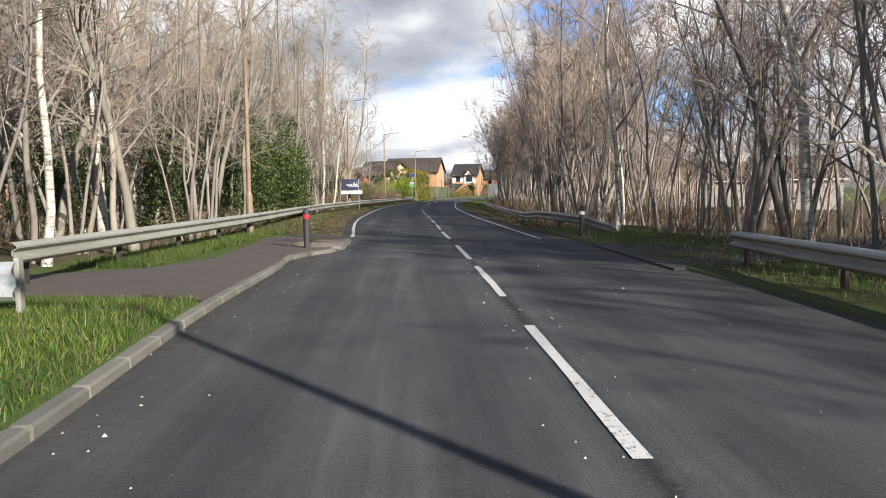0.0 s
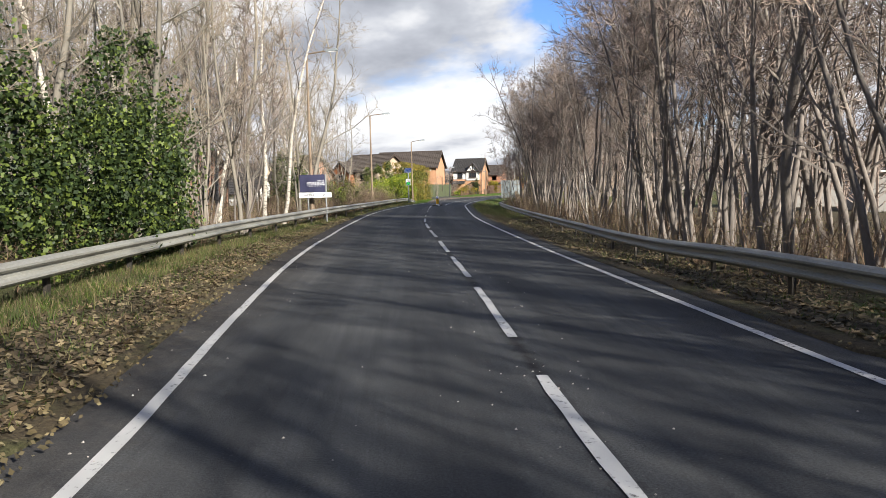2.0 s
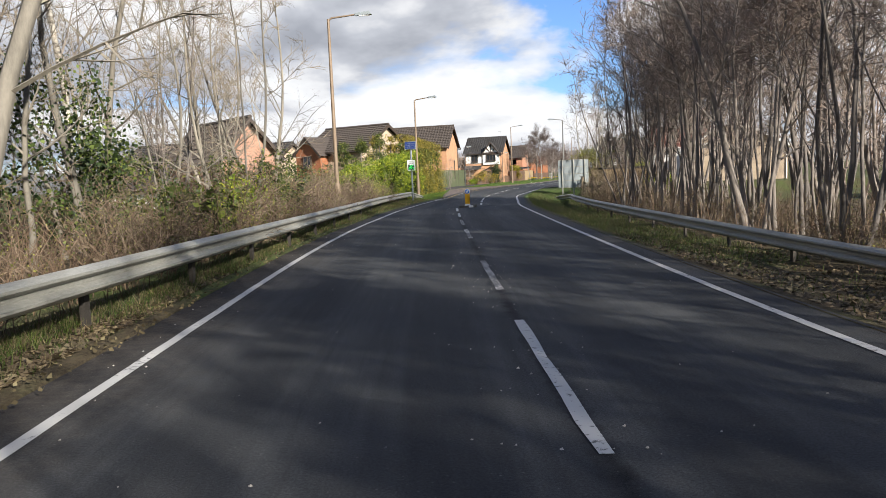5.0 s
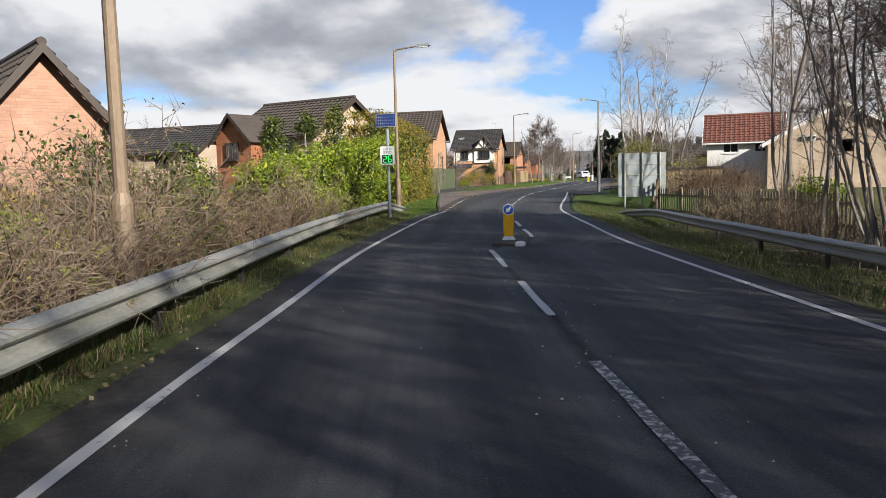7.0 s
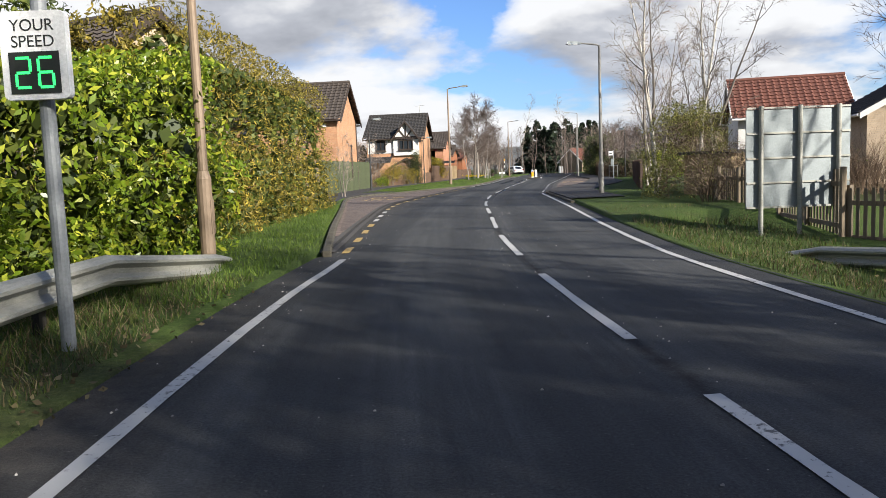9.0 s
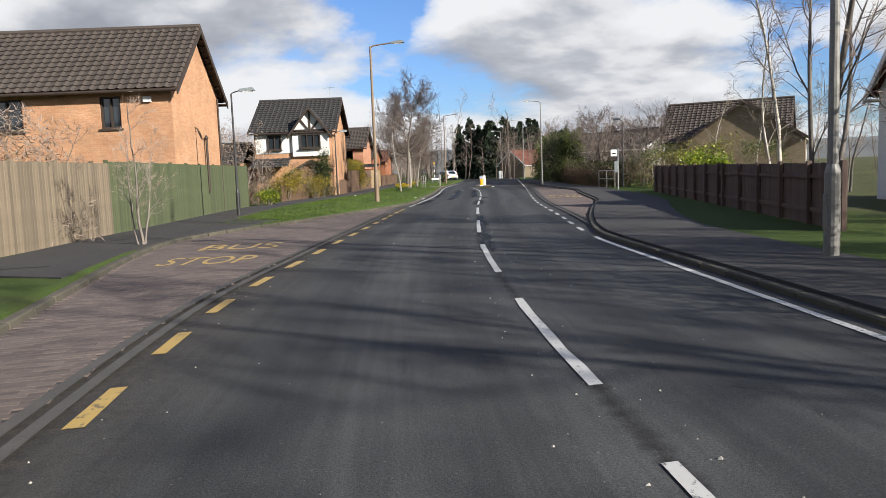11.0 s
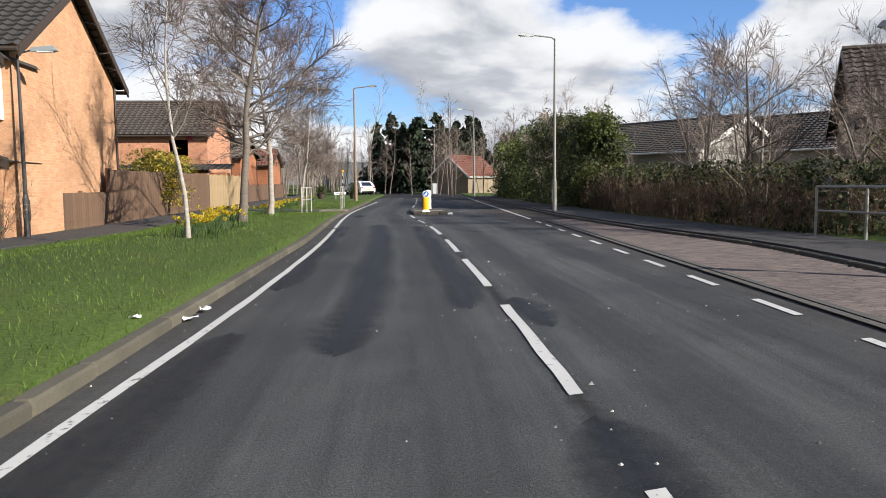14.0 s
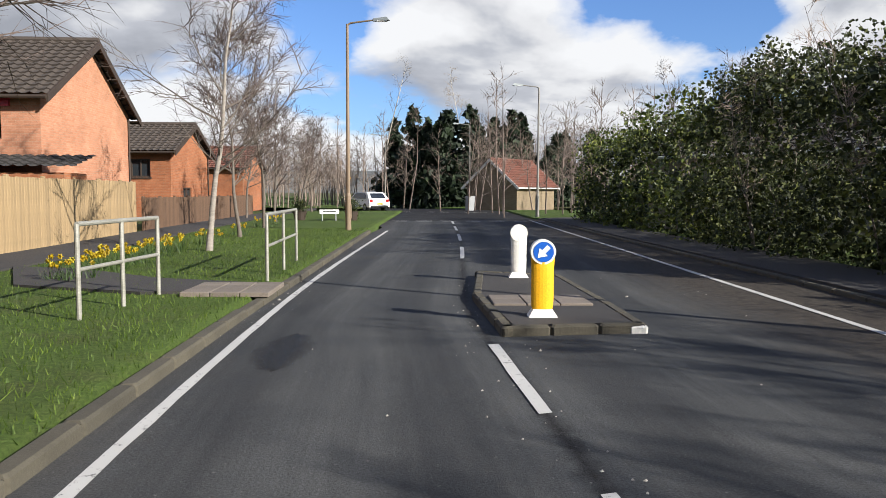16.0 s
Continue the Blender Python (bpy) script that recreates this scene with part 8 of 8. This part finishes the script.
# ---- white car ----
def car(m, label):
    c = thing("car", m, label, "car")
    prof = [(-2.05, 0.35), (-2.1, 0.6), (-2.05, 0.85), (-1.95, 0.98), (-1.5, 1.42), (-1.2, 1.5), (0.1, 1.5), (0.55, 1.42), (1.15, 1.0), (1.95, 0.85), (2.1, 0.6), (2.05, 0.35)]
    V, n = [], len(prof)
    for yy, k in ((-0.86, 0), (-0.7, 1), (0.7, 1), (0.86, 0)):
        for x, z in prof:
            inset = 0.86 - 0.16 * max(0, (z - 0.95) / 0.55)
            V.append((x, math.copysign(min(abs(yy), inset), yy), z if k else min(z, z)))
    F = [tuple(range(n)), tuple(reversed(range(3 * n, 4 * n)))]
    for r in range(3):
        for i in range(n):
            j = (i + 1) % n
            F.append((r * n + i, (r + 1) * n + i, (r + 1) * n + j, r * n + j))
    part("body", Shape().add(V, F), CAR_WHITE, c, "glossy white bodywork")
    part("rear_window", Shape().add([(-1.93, -0.62, 1.03), (-1.93, 0.62, 1.03), (-1.53, 0.56, 1.41), (-1.53, -0.56, 1.41)], [(0, 1, 2, 3)]).add([(-1.9, -0.62, 1.01), (-1.9, 0.62, 1.01), (-1.5, 0.56, 1.39), (-1.5, -0.56, 1.39)], [(3, 2, 1, 0)]), GLASS, c, "dark rear window")
    for s in (-1, 1):
        part("side_window", Shape().add([(-1.45, s * 0.845, 1.02), (0.85, s * 0.845, 1.02), (0.4, s * 0.735, 1.42), (-1.2, s * 0.735, 1.42), (-1.45, s * 0.82, 1.0), (0.85, s * 0.82, 1.0), (0.4, s * 0.71, 1.40), (-1.2, s * 0.71, 1.40)], [(0, 1, 2, 3), (7, 6, 5, 4), (0, 4, 5, 1), (2, 6, 7, 3)]), GLASS, c)
        part("tail_lamp", Shape().box(-2.06, s * 0.7, 0.85, 0.06, 0.26, 0.2, bevel=0.02), RED_LAMP, c, "red tail lamp")
        for x in (-1.3, 1.3):
            w = part("wheel", Shape().tube([(x, s * 0.68, 0.32), (x, s * 0.87, 0.32)], 0.32, 20), RUBBER, c)
            part("rim", Shape().tube([(x, s * 0.86, 0.32), (x, s * 0.885, 0.32)], 0.2, 14), GALV, w)
    part("number_plate", Shape().box(-2.11, 0, 0.62, 0.02, 0.52, 0.11), BOLLARD_YELLOW, c, "plain yellow rear plate")
    part("bumper", Shape().box(-2.08, 0, 0.42, 0.1, 1.5, 0.14, bevel=0.03), RUBBER, c)


car(pose(29.4, 226.0, 0.0, 0, 0, 105), "small white hatchback driving away at the junction")


# ---- street trees, daffodils ----
def street_tree(x, y, H, r0, seed, label, bark, limbs, first, angle, reach, branches, twigs, up=0.1):
    return build_tree("street_tree", pose(x, y, lawn_z(x, y) - 0.02), label, wood_shapes(seed, H, r0, 1, limbs, first, angle, reach, branches, twigs, lean=0.04, up=up, wander=0.2, fine_r=0.0055), bark, STREET_BARK, TWIG_DARK, "street trees in the lawn")


street_tree(10.0, 160.7, 5.2, 0.05, 51, "young bare street tree with a pale trunk in the lawn", STREET_PALE, 15, 0.36, (25, 50), 0.3, 5, 6)
street_tree(11.5, 166.4, 7.2, 0.125, 52, "spreading bare street tree with dark knotty limbs", STREET_BARK, 30, 0.26, (55, 85), 0.46, 10, 10, 0.14)
street_tree(13.2, 173.8, 7.4, 0.12, 53, "spreading bare street tree with a grey banded trunk", STREET_PALE, 30, 0.28, (60, 90), 0.42, 10, 9, 0.08)
street_tree(16.5, 186.6, 6.6, 0.085, 54, "bare street tree with pale trunk and open crown", STREET_PALE, 22, 0.3, (40, 72), 0.36, 8, 7)
for i, (x, y, H) in enumerate([(17.6, 192.0, 5.4), (18.9, 198.0, 5.6), (20.0, 204.0, 5.2), (22.2, 212.0, 5.5), (19.0, 209.0, 5.0), (24.5, 222.0, 5.4)]):
    street_tree(x, y, H, 0.07, 60 + i, "bare street tree further along the lawn", STREET_BARK, 20, 0.3, (45, 78), 0.42, 6, 6)


def daffodils(x, y, n, spread, seed):
    t = thing("daffodil_clump", pose(x, y, lawn_z(x, y)), "clump of yellow daffodils flowering in the lawn", "flowers", "daffodils")
    rng = random.Random(seed)
    lv, fl = Shape(), Shape()
    for _ in range(n):
        px, py = rng.gauss(0, spread), rng.gauss(0, spread)
        h = rng.uniform(0.26, 0.4)
        for _ in range(4):
            a = rng.uniform(0, 6.28)
            q = Vector((px + 0.03 * math.cos(a), py + 0.03 * math.sin(a), -0.02))
            spike(lv, q, q + Vector((math.cos(a) * 0.12, math.sin(a) * 0.12, h * rng.uniform(0.6, 1.0))), 0.009)
        tip = Vector((px + rng.gauss(0, 0.03), py + rng.gauss(0, 0.03), h))
        spike(lv, Vector((px, py, 0)), tip + Vector((0, 0, 0.02)), 0.006)
        a0 = rng.uniform(-2.6, -0.6)
        f = Vector((math.cos(a0), math.sin(a0), 0.15)).normalized()
        u = f.cross(Vector((0, 0, 1))).normalized()
        w = f.cross(u)
        c = len(fl.v)
        fl.v.append(tuple(tip + f * 0.01))
        for k in range(12):
            rr = 0.055 if k % 2 == 0 else 0.03
            b = 2 * math.pi * k / 12
            fl.v.append(tuple(tip + (u * math.cos(b) + w * math.sin(b)) * rr))
        fl.f += [(c, c + 1 + k, c + 1 + (k + 1) % 12) for k in range(12)]
        c = len(fl.v)
        for rr, ff in ((0.018, 0.0), (0.026, 0.045)):
            for k in range(8):
                b = 2 * math.pi * k / 8
                fl.v.append(tuple(tip + f * ff + (u * math.cos(b) + w * math.sin(b)) * rr))
        fl.f += [(c + k, c + (k + 1) % 8, c + 8 + (k + 1) % 8, c + 8 + k) for k in range(8)]
    part("leaves", lv, STALK, t)
    tagged(part("bloom", fl, PETAL, t), "yellow trumpet flowers", kind="stuff")


for i, (x, y) in enumerate([(10.1, 160.9), (10.35, 161.8), (10.6, 163.0), (10.8, 163.9), (10.9, 166.1), (11.2, 166.9), (11.6, 168.0), (13.1, 174.2), (13.6, 175.6), (14.3, 180.9), (14.6, 182.4), (14.9, 183.5), (15.3, 185.2), (15.8, 186.6), (16.6, 189), (17.6, 193), (18.8, 198.5), (19.8, 202)]):
    daffodils(x, y, 16 if i < 15 else 10, 0.22, 300 + i)


# ---- garden shrubs in front of the houses ----
def shrub(x, y, z, w, h, mat, n, size, label, seed, category="shrub"):
    rng = np.random.default_rng(seed)
    t = thing("shrub", pose(x, y, z), label, category)
    C = rng.normal(0, 0.42, (26, 3)) * np.array([w / 2, w / 2, h / 2.6]) + np.array([0, 0, h * 0.5])
    P = C[rng.integers(0, 26, n)] + rng.normal(0, 1, (n, 3)) * np.array([w * 0.13, w * 0.13, h * 0.11])
    P[:, 2] = np.abs(P[:, 2])
    V, F = leaf_quads(P, size, rng, 1.7)
    stuff_np("foliage", V, F, mat, "", "", t)
    st = Shape()
    rr = random.Random(seed)
    for c in C[:14]:
        st.tube([(rr.uniform(-0.1, 0.1), rr.uniform(-0.1, 0.1), -0.1), (c[0] * 0.5, c[1] * 0.5, c[2] * 0.6), tuple(c)], [0.03, 0.02, 0.008], 4, cap=False)
    part("branchwork", st, BARK, t)
    return t


shrub(2.7, 158.2, 0.1, 2.4, 2.1, YELLOW_SHRUB, 4200, 0.075, "yellow flowering forsythia in the front garden", 81)
shrub(4.6, 161.4, 0.1, 1.7, 1.5, YELLOW_SHRUB, 2200, 0.08, "yellow-green evergreen shrub in the front garden", 82)
shrub(5.3, 163.4, 0.1, 1.5, 3.2, DARK_LEAF, 8000, 0.085, "dark upright conifer in the front garden", 83)
shrub(9.2, 178.6, 0.1, 2.6, 2.9, YELLOW_SHRUB, 5200, 0.1, "clipped golden-green evergreen behind the fence", 84)
shrub(7.0, 180.5, 0.1, 2.4, 2.9, YELLOW_SHRUB, 4000, 0.1, "golden-green evergreen behind the fence", 85)
for x, y, k in ((0.2, 154.0, 1.1), (1.2, 156.6, 0.9), (2.0, 159.8, 0.8), (3.6, 160.6, 0.8), (4.4, 164.6, 0.9), (6.0, 165.0, 0.75)):
    scrub_bush(x, y, 0.1, x * 91, k, "garden bushes")
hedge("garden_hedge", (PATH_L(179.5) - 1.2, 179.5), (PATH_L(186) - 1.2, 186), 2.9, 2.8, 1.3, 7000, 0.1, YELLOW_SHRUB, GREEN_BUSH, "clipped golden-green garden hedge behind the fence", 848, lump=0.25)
shrub(23.0, 146.5, 0.1, 2.4, 2.2, LAUREL, 3200, 0.13, "green laurel bush above the brown fence", 86)
shrub(1.6, 152.6, 0.1, 1.2, 1.0, LAUREL, 1200, 0.1, "small green shrub at the end of the fence", 87)
shrub(11.0, 97.6, -0.4, 1.8, 1.6, LAUREL, 1800, 0.12, "green laurel bush beside the picket fence", 88)
shrub(-11.5, 86.0, 0.0, 3.0, 1.8, YELLOW_SHRUB, 2600, 0.09, "olive-green gorse in the scrub", 89)
shrub(-9.0, 72.0, 0.0, 2.6, 1.5, IVY, 2600, 0.1, "green bramble clump behind the rail", 90)


def area_garden(rng):
    y = rng.uniform(152.5, 160)
    return PATH_L(y) - rng.uniform(0.3, 3.0), y, 0.1, rng.uniform(0.7, 1.3)


stems("garden_shrubs", area_garden, 260, 1.5, BRAMBLE, "leafless brown garden shrubs behind the low fence", 16, "shrub", spread=0.4)
for i, (x, y, s) in enumerate([(0.2, 153.5, 0.3), (1.4, 156.0, 0.32), (4.0, 160.8, 0.26), (-1.6, 131.0, 0.3), (-4.4, 133.5, 0.32), (6.2, 168.5, 0.25)]):
    wood_tree(6, x, y, 0.0, i * 91, s, "bare garden trees")


for i, (x, y, H) in enumerate([(24.7, 162.4, 4.6), (26.8, 166.8, 4.8), (25.4, 157.6, 4.2), (28.8, 161.0, 4.8)]):
    build_tree("cherry_tree", pose(x, y, 0.0, 0, 0, 50 * i), "wide bare cherry tree behind the hedge", tree_shapes(900 + i, H, 0.1, limbs=20, first=0.22, rise=0.4, reach=0.55, sub=7, twigs=8, twig_r=0.007, twig_len=0.5, limb_k=0.009), STREET_BARK, STREET_BARK, TWIG_DARK, "cherry trees")
hedge("garden_bush", (-1.4, 153.0), (0.6, 157.0), 4.4, 4.0, 2.4, 4600, 0.24, TWIG, SCRUB, "tall leafless grey-brown garden bush by the fence", 760, aspect=13.0, lump=1.0, core=(1.2, 9.0), category="bush")
hedge("garden_bush", (-5.0, 131.5), (-4.0, 134.5), 3.4, 3.0, 1.8, 2600, 0.24, TWIG, SCRUB, "leafless brown garden bush behind the fence", 761, aspect=13.0, lump=0.9, core=(1.2, 9.0), category="bush")
hedge("garden_bush", (3.6, 163.6), (5.0, 166.4), 2.3, 2.0, 1.4, 2000, 0.16, SCRUB, SCRUB, "reddish leafless shrub in the front garden", 762, aspect=8.0, lump=0.7, core=(1.2, 9.0), category="bush")


for x, y, r, h, mt, n, sd in ((-8.4, 84.5, 1.1, 2.0, IVY, 1500, 881), (-7.9, 88.6, 0.9, 1.9, LAUREL, 1100, 882), (-9.2, 92.5, 1.2, 2.2, IVY, 1500, 883), (-9.6, 79.0, 1.2, 2.1, IVY, 1400, 884)):
    shrub(x, y, ground_z(x, y), r, h, mt, n, 0.11, "olive-green evergreen bush among brown scrub", sd)


# ---- conifers and far background ----
def conifer(x, y, H, seed):
    t = thing("conifer", pose(x, y, 0), "dark spruce at the end of the road", "tree", "conifers")
    part("trunk", Shape().tube([(0, 0, -0.2), (0, 0, H)], [0.18, 0.02], 7, cap=False), BARK, t)
    rng = np.random.default_rng(seed)
    n = 1400
    # drooping boughs of uneven length, each a spray of needles
    nb = 70
    bz, ba = rng.random(nb) ** 1.25, rng.uniform(0, 2 * math.pi, nb)
    bl = ((1 - bz) * 0.9 + 0.1) * H * 0.36 * rng.uniform(0.6, 1.2, nb)
    k = rng.integers(0, nb, n)
    s = rng.random(n) ** 0.7
    R = bl[k] * s
    a = ba[k] + rng.normal(0, 0.25, n)
    P = np.stack([np.cos(a) * R, np.sin(a) * R, 0.5 + bz[k] * (H - 0.6) - R * 0.22 + rng.normal(0, 0.14, n)], 1)
    V, F = leaf_quads(P, 0.95, rng, 2.0, flat=0.4)
    stuff_np("needles", V, F, CONIFER, "", "", t)


rc = random.Random(8)
for i in range(44):
    x = 38.5 + rc.uniform(0, 13) if i < 30 else 52 + rc.uniform(0, 16)
    y = 246 + (x - 36) * -0.25 + rc.uniform(0, 16)
    conifer(x, y, rc.uniform(7.5, 11) if i < 30 else rc.uniform(6, 9), 500 + i)
scatter_wood("far_wood", 34, 75, 205, 262, 130, 23, "bare woodland behind the junction", 6, 10)
scatter_wood("far_wood", -10, 36, 240, 275, 230, 24, "bare trees beyond the junction", 5, 9)
scatter_wood("far_wood", 40, 80, 120, 200, 70, 25, "bare trees behind the houses", 5, 8)
scatter_wood("far_wood", -55, -20, 128, 200, 60, 26, "bare trees behind the houses", 5, 8)


def hills():
    V, F = [], []
    n = 140
    for ring, (dist, amp, base) in enumerate([(1500, 26, 16), (2100, 40, 30), (2400, 0, -4)]):
        for i in range(n):
            a = 2 * math.pi * i / n
            h = base + amp * (0.5 + 0.5 * noise.noise((math.cos(a) * 2.2, math.sin(a) * 2.2, ring * 3.0))) if ring < 2 else -4
            V.append((dist * math.sin(a), 100 + dist * math.cos(a), h))
    V = [(1300 * math.sin(2 * math.pi * i / n), 100 + 1300 * math.cos(2 * math.pi * i / n), -2) for i in range(n)] + V
    for r in range(3):
        for i in range(n):
            j = (i + 1) % n
            F.append((r * n + i, (r + 1) * n + i, (r + 1) * n + j, r * n + j))
    tagged(part("backdrop", Shape().add(V, F), HILL, None, smooth=True), "low blue-grey hills on the horizon", "hills", kind="structure")


hills()


# ---- grass ----
def grass(name, sampler, n, hmin, hmax, mat, label, seed, width=0.007):
    rng = random.Random(seed)
    V = np.empty((n, 3, 3), np.float32)
    for i in range(n):
        x, y, z, k = sampler(rng)
        a = rng.uniform(0, 6.2832)
        h = rng.uniform(hmin, hmax) * k
        lean = rng.gauss(0, 0.45) * h, rng.gauss(0, 0.45) * h
        wx, wy = math.cos(a) * width, math.sin(a) * width
        V[i, 0] = (x - wx, y - wy, z - 0.015)
        V[i, 1] = (x + wx, y + wy, z - 0.015)
        V[i, 2] = (x + lean[0], y + lean[1], z + h)
    stuff_np(name, V.reshape(-1, 3), np.arange(n * 3).reshape(n, 3), mat, label, "grass")


def verge_left(rng):
    y = 25 + 76 * rng.random() ** 1.1
    a, b = LEFT(y) - 0.72, RAIL_L(y) - 0.6
    t = rng.random()
    if y < 60 and t < 0.6:
        t = 0.5 + 0.5 * rng.random() if rng.random() < 0.75 else t
    x = a + (b - a) * t
    return x, y, ground_z(x, y), 0.5 + 0.9 * t


def verge_start(rng):
    y = rng.uniform(-2, 10.1)
    x = KERB_L(y) - 0.2 - rng.random() * 4.0
    return x, y, 0.07, rng.uniform(0.6, 1.1)


def verge_gap(rng):
    y = rng.uniform(14.2, 25)
    x = -4.3 - rng.random() * 1.6
    return x, y, 0.09, rng.uniform(0.7, 1.2)


def verge_right(rng):
    y = rng.uniform(2, 112)
    if 27 < y < 66 and rng.random() < 0.8:
        y = rng.uniform(66, 112)
    r = RIGHT(y) + 0.7 + (0.5 if y < 26 else 0)
    x = r + rng.random() * 3.0
    return x, y, ground_z(x, max(y, 26)) if y > 26 else 0.03, rng.uniform(0.5, 1.2)


def lawn(rng):
    y = 137 + 60 * rng.random()
    a, b = BAY_L(y) - 0.2, PATH_L(y) + 2.05
    x = b + (a - b) * rng.random()
    return x, y, lawn_z(x, y), rng.uniform(0.6, 1.2)


def lawn_hedge(rng):
    y = rng.uniform(99, 121)
    x = (BAY_L(y) - 0.2 if y > 103.5 else LEFT(y) - 0.55) - rng.random() * 2.6
    return x, y, 0.1, rng.uniform(0.6, 1.2)


def leaf_litter(label, inner, outer, y0, y1, n, seed):
    """Curled dead leaves lying between two lines of the plan, thickest near the road."""
    g = np.random.default_rng(seed)
    y = g.uniform(y0, y1, n)
    t = g.random(n) ** 1.5
    a = np.array([inner(v) for v in y])
    b = np.array([outer(v) for v in y])
    x = a + (b - a) * t
    z = np.array([ground_z(u, v) for u, v in zip(x, y)]) + 0.012
    P = np.stack([x, y, z], 1)
    h = g.uniform(0, 2 * math.pi, n)
    u = np.stack([np.cos(h), np.sin(h), g.normal(0, 0.22, n)], 1)
    w = np.stack([-np.sin(h), np.cos(h), g.normal(0, 0.3, n)], 1)
    s = g.uniform(0.025, 0.06, n)[:, None]
    V = np.empty((n, 4, 3))
    V[:, 0], V[:, 2] = P - u * s, P + u * s + np.array([0, 0, 0.012])
    V[:, 1], V[:, 3] = P + w * s * 0.55 + np.array([0, 0, 0.010]), P - w * s * 0.55
    stuff_np("leaf_litter", V.reshape(-1, 3), np.arange(n * 4).reshape(n, 4), DEAD_LEAF, label, "leaf litter")


leaf_litter("brown dead leaves on the verge before the rail", lambda y: LEFT(y) - 0.75, lambda y: RAIL_L(y) - 0.5, 25, 64, 22000, 141)
leaf_litter("dark dead leaves on the verge beneath the trees", lambda y: RIGHT(y) + 0.75, lambda y: RAIL_R(y) + 1.5, 27, 70, 14000, 142)
grass("verge_grass", verge_left, 46000, 0.05, 0.16, GRASS_BLADE, "rough green grass along the guard rail", 91)
grass("dead_grass", verge_left, 26000, 0.05, 0.2, STRAW, "dead straw-coloured grass along the guard rail", 92)
grass("verge_grass", verge_start, 26000, 0.05, 0.14, LAWN_BLADE, "bright green roadside grass", 93)
grass("dead_grass", verge_start, 5000, 0.06, 0.16, STRAW, "straw-coloured grass along the kerb", 94)
grass("verge_grass", verge_gap, 12000, 0.06, 0.18, GRASS_BLADE, "grass in front of the guard rail", 95)
grass("verge_grass", verge_right, 30000, 0.05, 0.16, GRASS_BLADE, "shaded grass along the verge", 96)
grass("dead_grass", verge_right, 12000, 0.05, 0.18, STRAW, "dead grass along the verge", 97)
grass("lawn_grass", lawn, 60000, 0.03, 0.075, LAWN_BLADE, "short mown lawn grass", 98)
grass("lawn_grass", lawn_hedge, 16000, 0.04, 0.1, LAWN_BLADE, "grass below the hedge", 99)


def litter(name, sampler, n, label, seed, size=0.05):
    rng = random.Random(seed)
    P = np.array([sampler(rng)[:3] for _ in range(n)])
    P[:, 2] += 0.012
    g = np.random.default_rng(seed)
    V, F = leaf_quads(P, size, g, 1.5)
    V[:, 2] = np.maximum(V[:, 2], np.repeat(P[:, 2], 4) - 0.012)
    stuff_np(name, V, F, STRAW, label, "leaf litter")


litter("leaf_litter", lambda r: (-2.75 + 0.8 * r.random() * r.random(), 18.5 + 2.9 * r.random(), 0.118), 320, "dead brown leaves strewn over the slabs", 101, 0.04)
litter("leaf_litter", lambda r: (lambda y: (LEFT(y) - 0.35 - 1.9 * r.random(), y, ground_z(LEFT(y) - 1.2, y)))(24 + 76 * r.random() ** 1.4), 8000, "dead leaves along the verge", 102, 0.055)

def grit():
    """Small stones and scraps lying on the carriageway, most along the joint and the edges."""
    rng = np.random.default_rng(140)
    V, F = [], []
    for i in range(2600):
        y = float(rng.uniform(2, 190))
        k = rng.random()
        if k < 0.45:
            x = CENTRE(y) + float(rng.normal(0, 0.28))
        elif k < 0.7:
            x = LEFT(y) - 0.1 + float(rng.normal(0, 0.25))
        else:
            x = LEFT(y) + (RIGHT(y) - LEFT(y)) * float(rng.random())
        r = float(rng.uniform(0.005, 0.014)) * (1.8 if rng.random() < 0.04 else 1.0)
        n = len(V)
        a = float(rng.uniform(0, 6.28))
        for q in range(4):
            V.append((x + r * math.cos(a + q * 1.57) * float(rng.uniform(0.6, 1.3)), y + r * math.sin(a + q * 1.57), 0.003))
        V.append((x + r * 0.2, y, 0.003 + r * 0.9))
        F += [(n, n + 1, n + 4), (n + 1, n + 2, n + 4), (n + 2, n + 3, n + 4), (n + 3, n, n + 4)]
    tagged(part("road_grit", Shape().add(V, F), GRIT), "loose pale chippings scattered on the road", "grit", kind="stuff")


grit()

litter("leaf_litter", lambda r: (lambda y: (RIGHT(y) + 0.35 + 1.5 * r.random(), y, ground_z(RIGHT(y) + 1.1, y)))(26 + 76 * r.random()), 4000, "dead leaves along the shaded verge", 103, 0.05)

# ---- lay-bys of block pavers ----
paver_bay("bus_bay", lambda y: BAY_L(y) + 0.0, lambda y: LEFT(y) - 0.46, 104.0, 145.0, (123.0, 126.0), "bus lay-by of worn red-grey block pavers")
paver_bay("bus_bay", lambda y: RIGHT(y) + 0.55, lambda y: KERB_R(y), 129.0, 168.5, (142.0, 145.0), "bus lay-by of worn red-grey block pavers in shade")
road_words(["BUS", "STOP"], 0.45, 129.5, -12, 1.68, 1.3, 2.7)
road_words(["BUS", "STOP"], 16.0, 148.4, 162, 1.6, 1.1, 2.0)
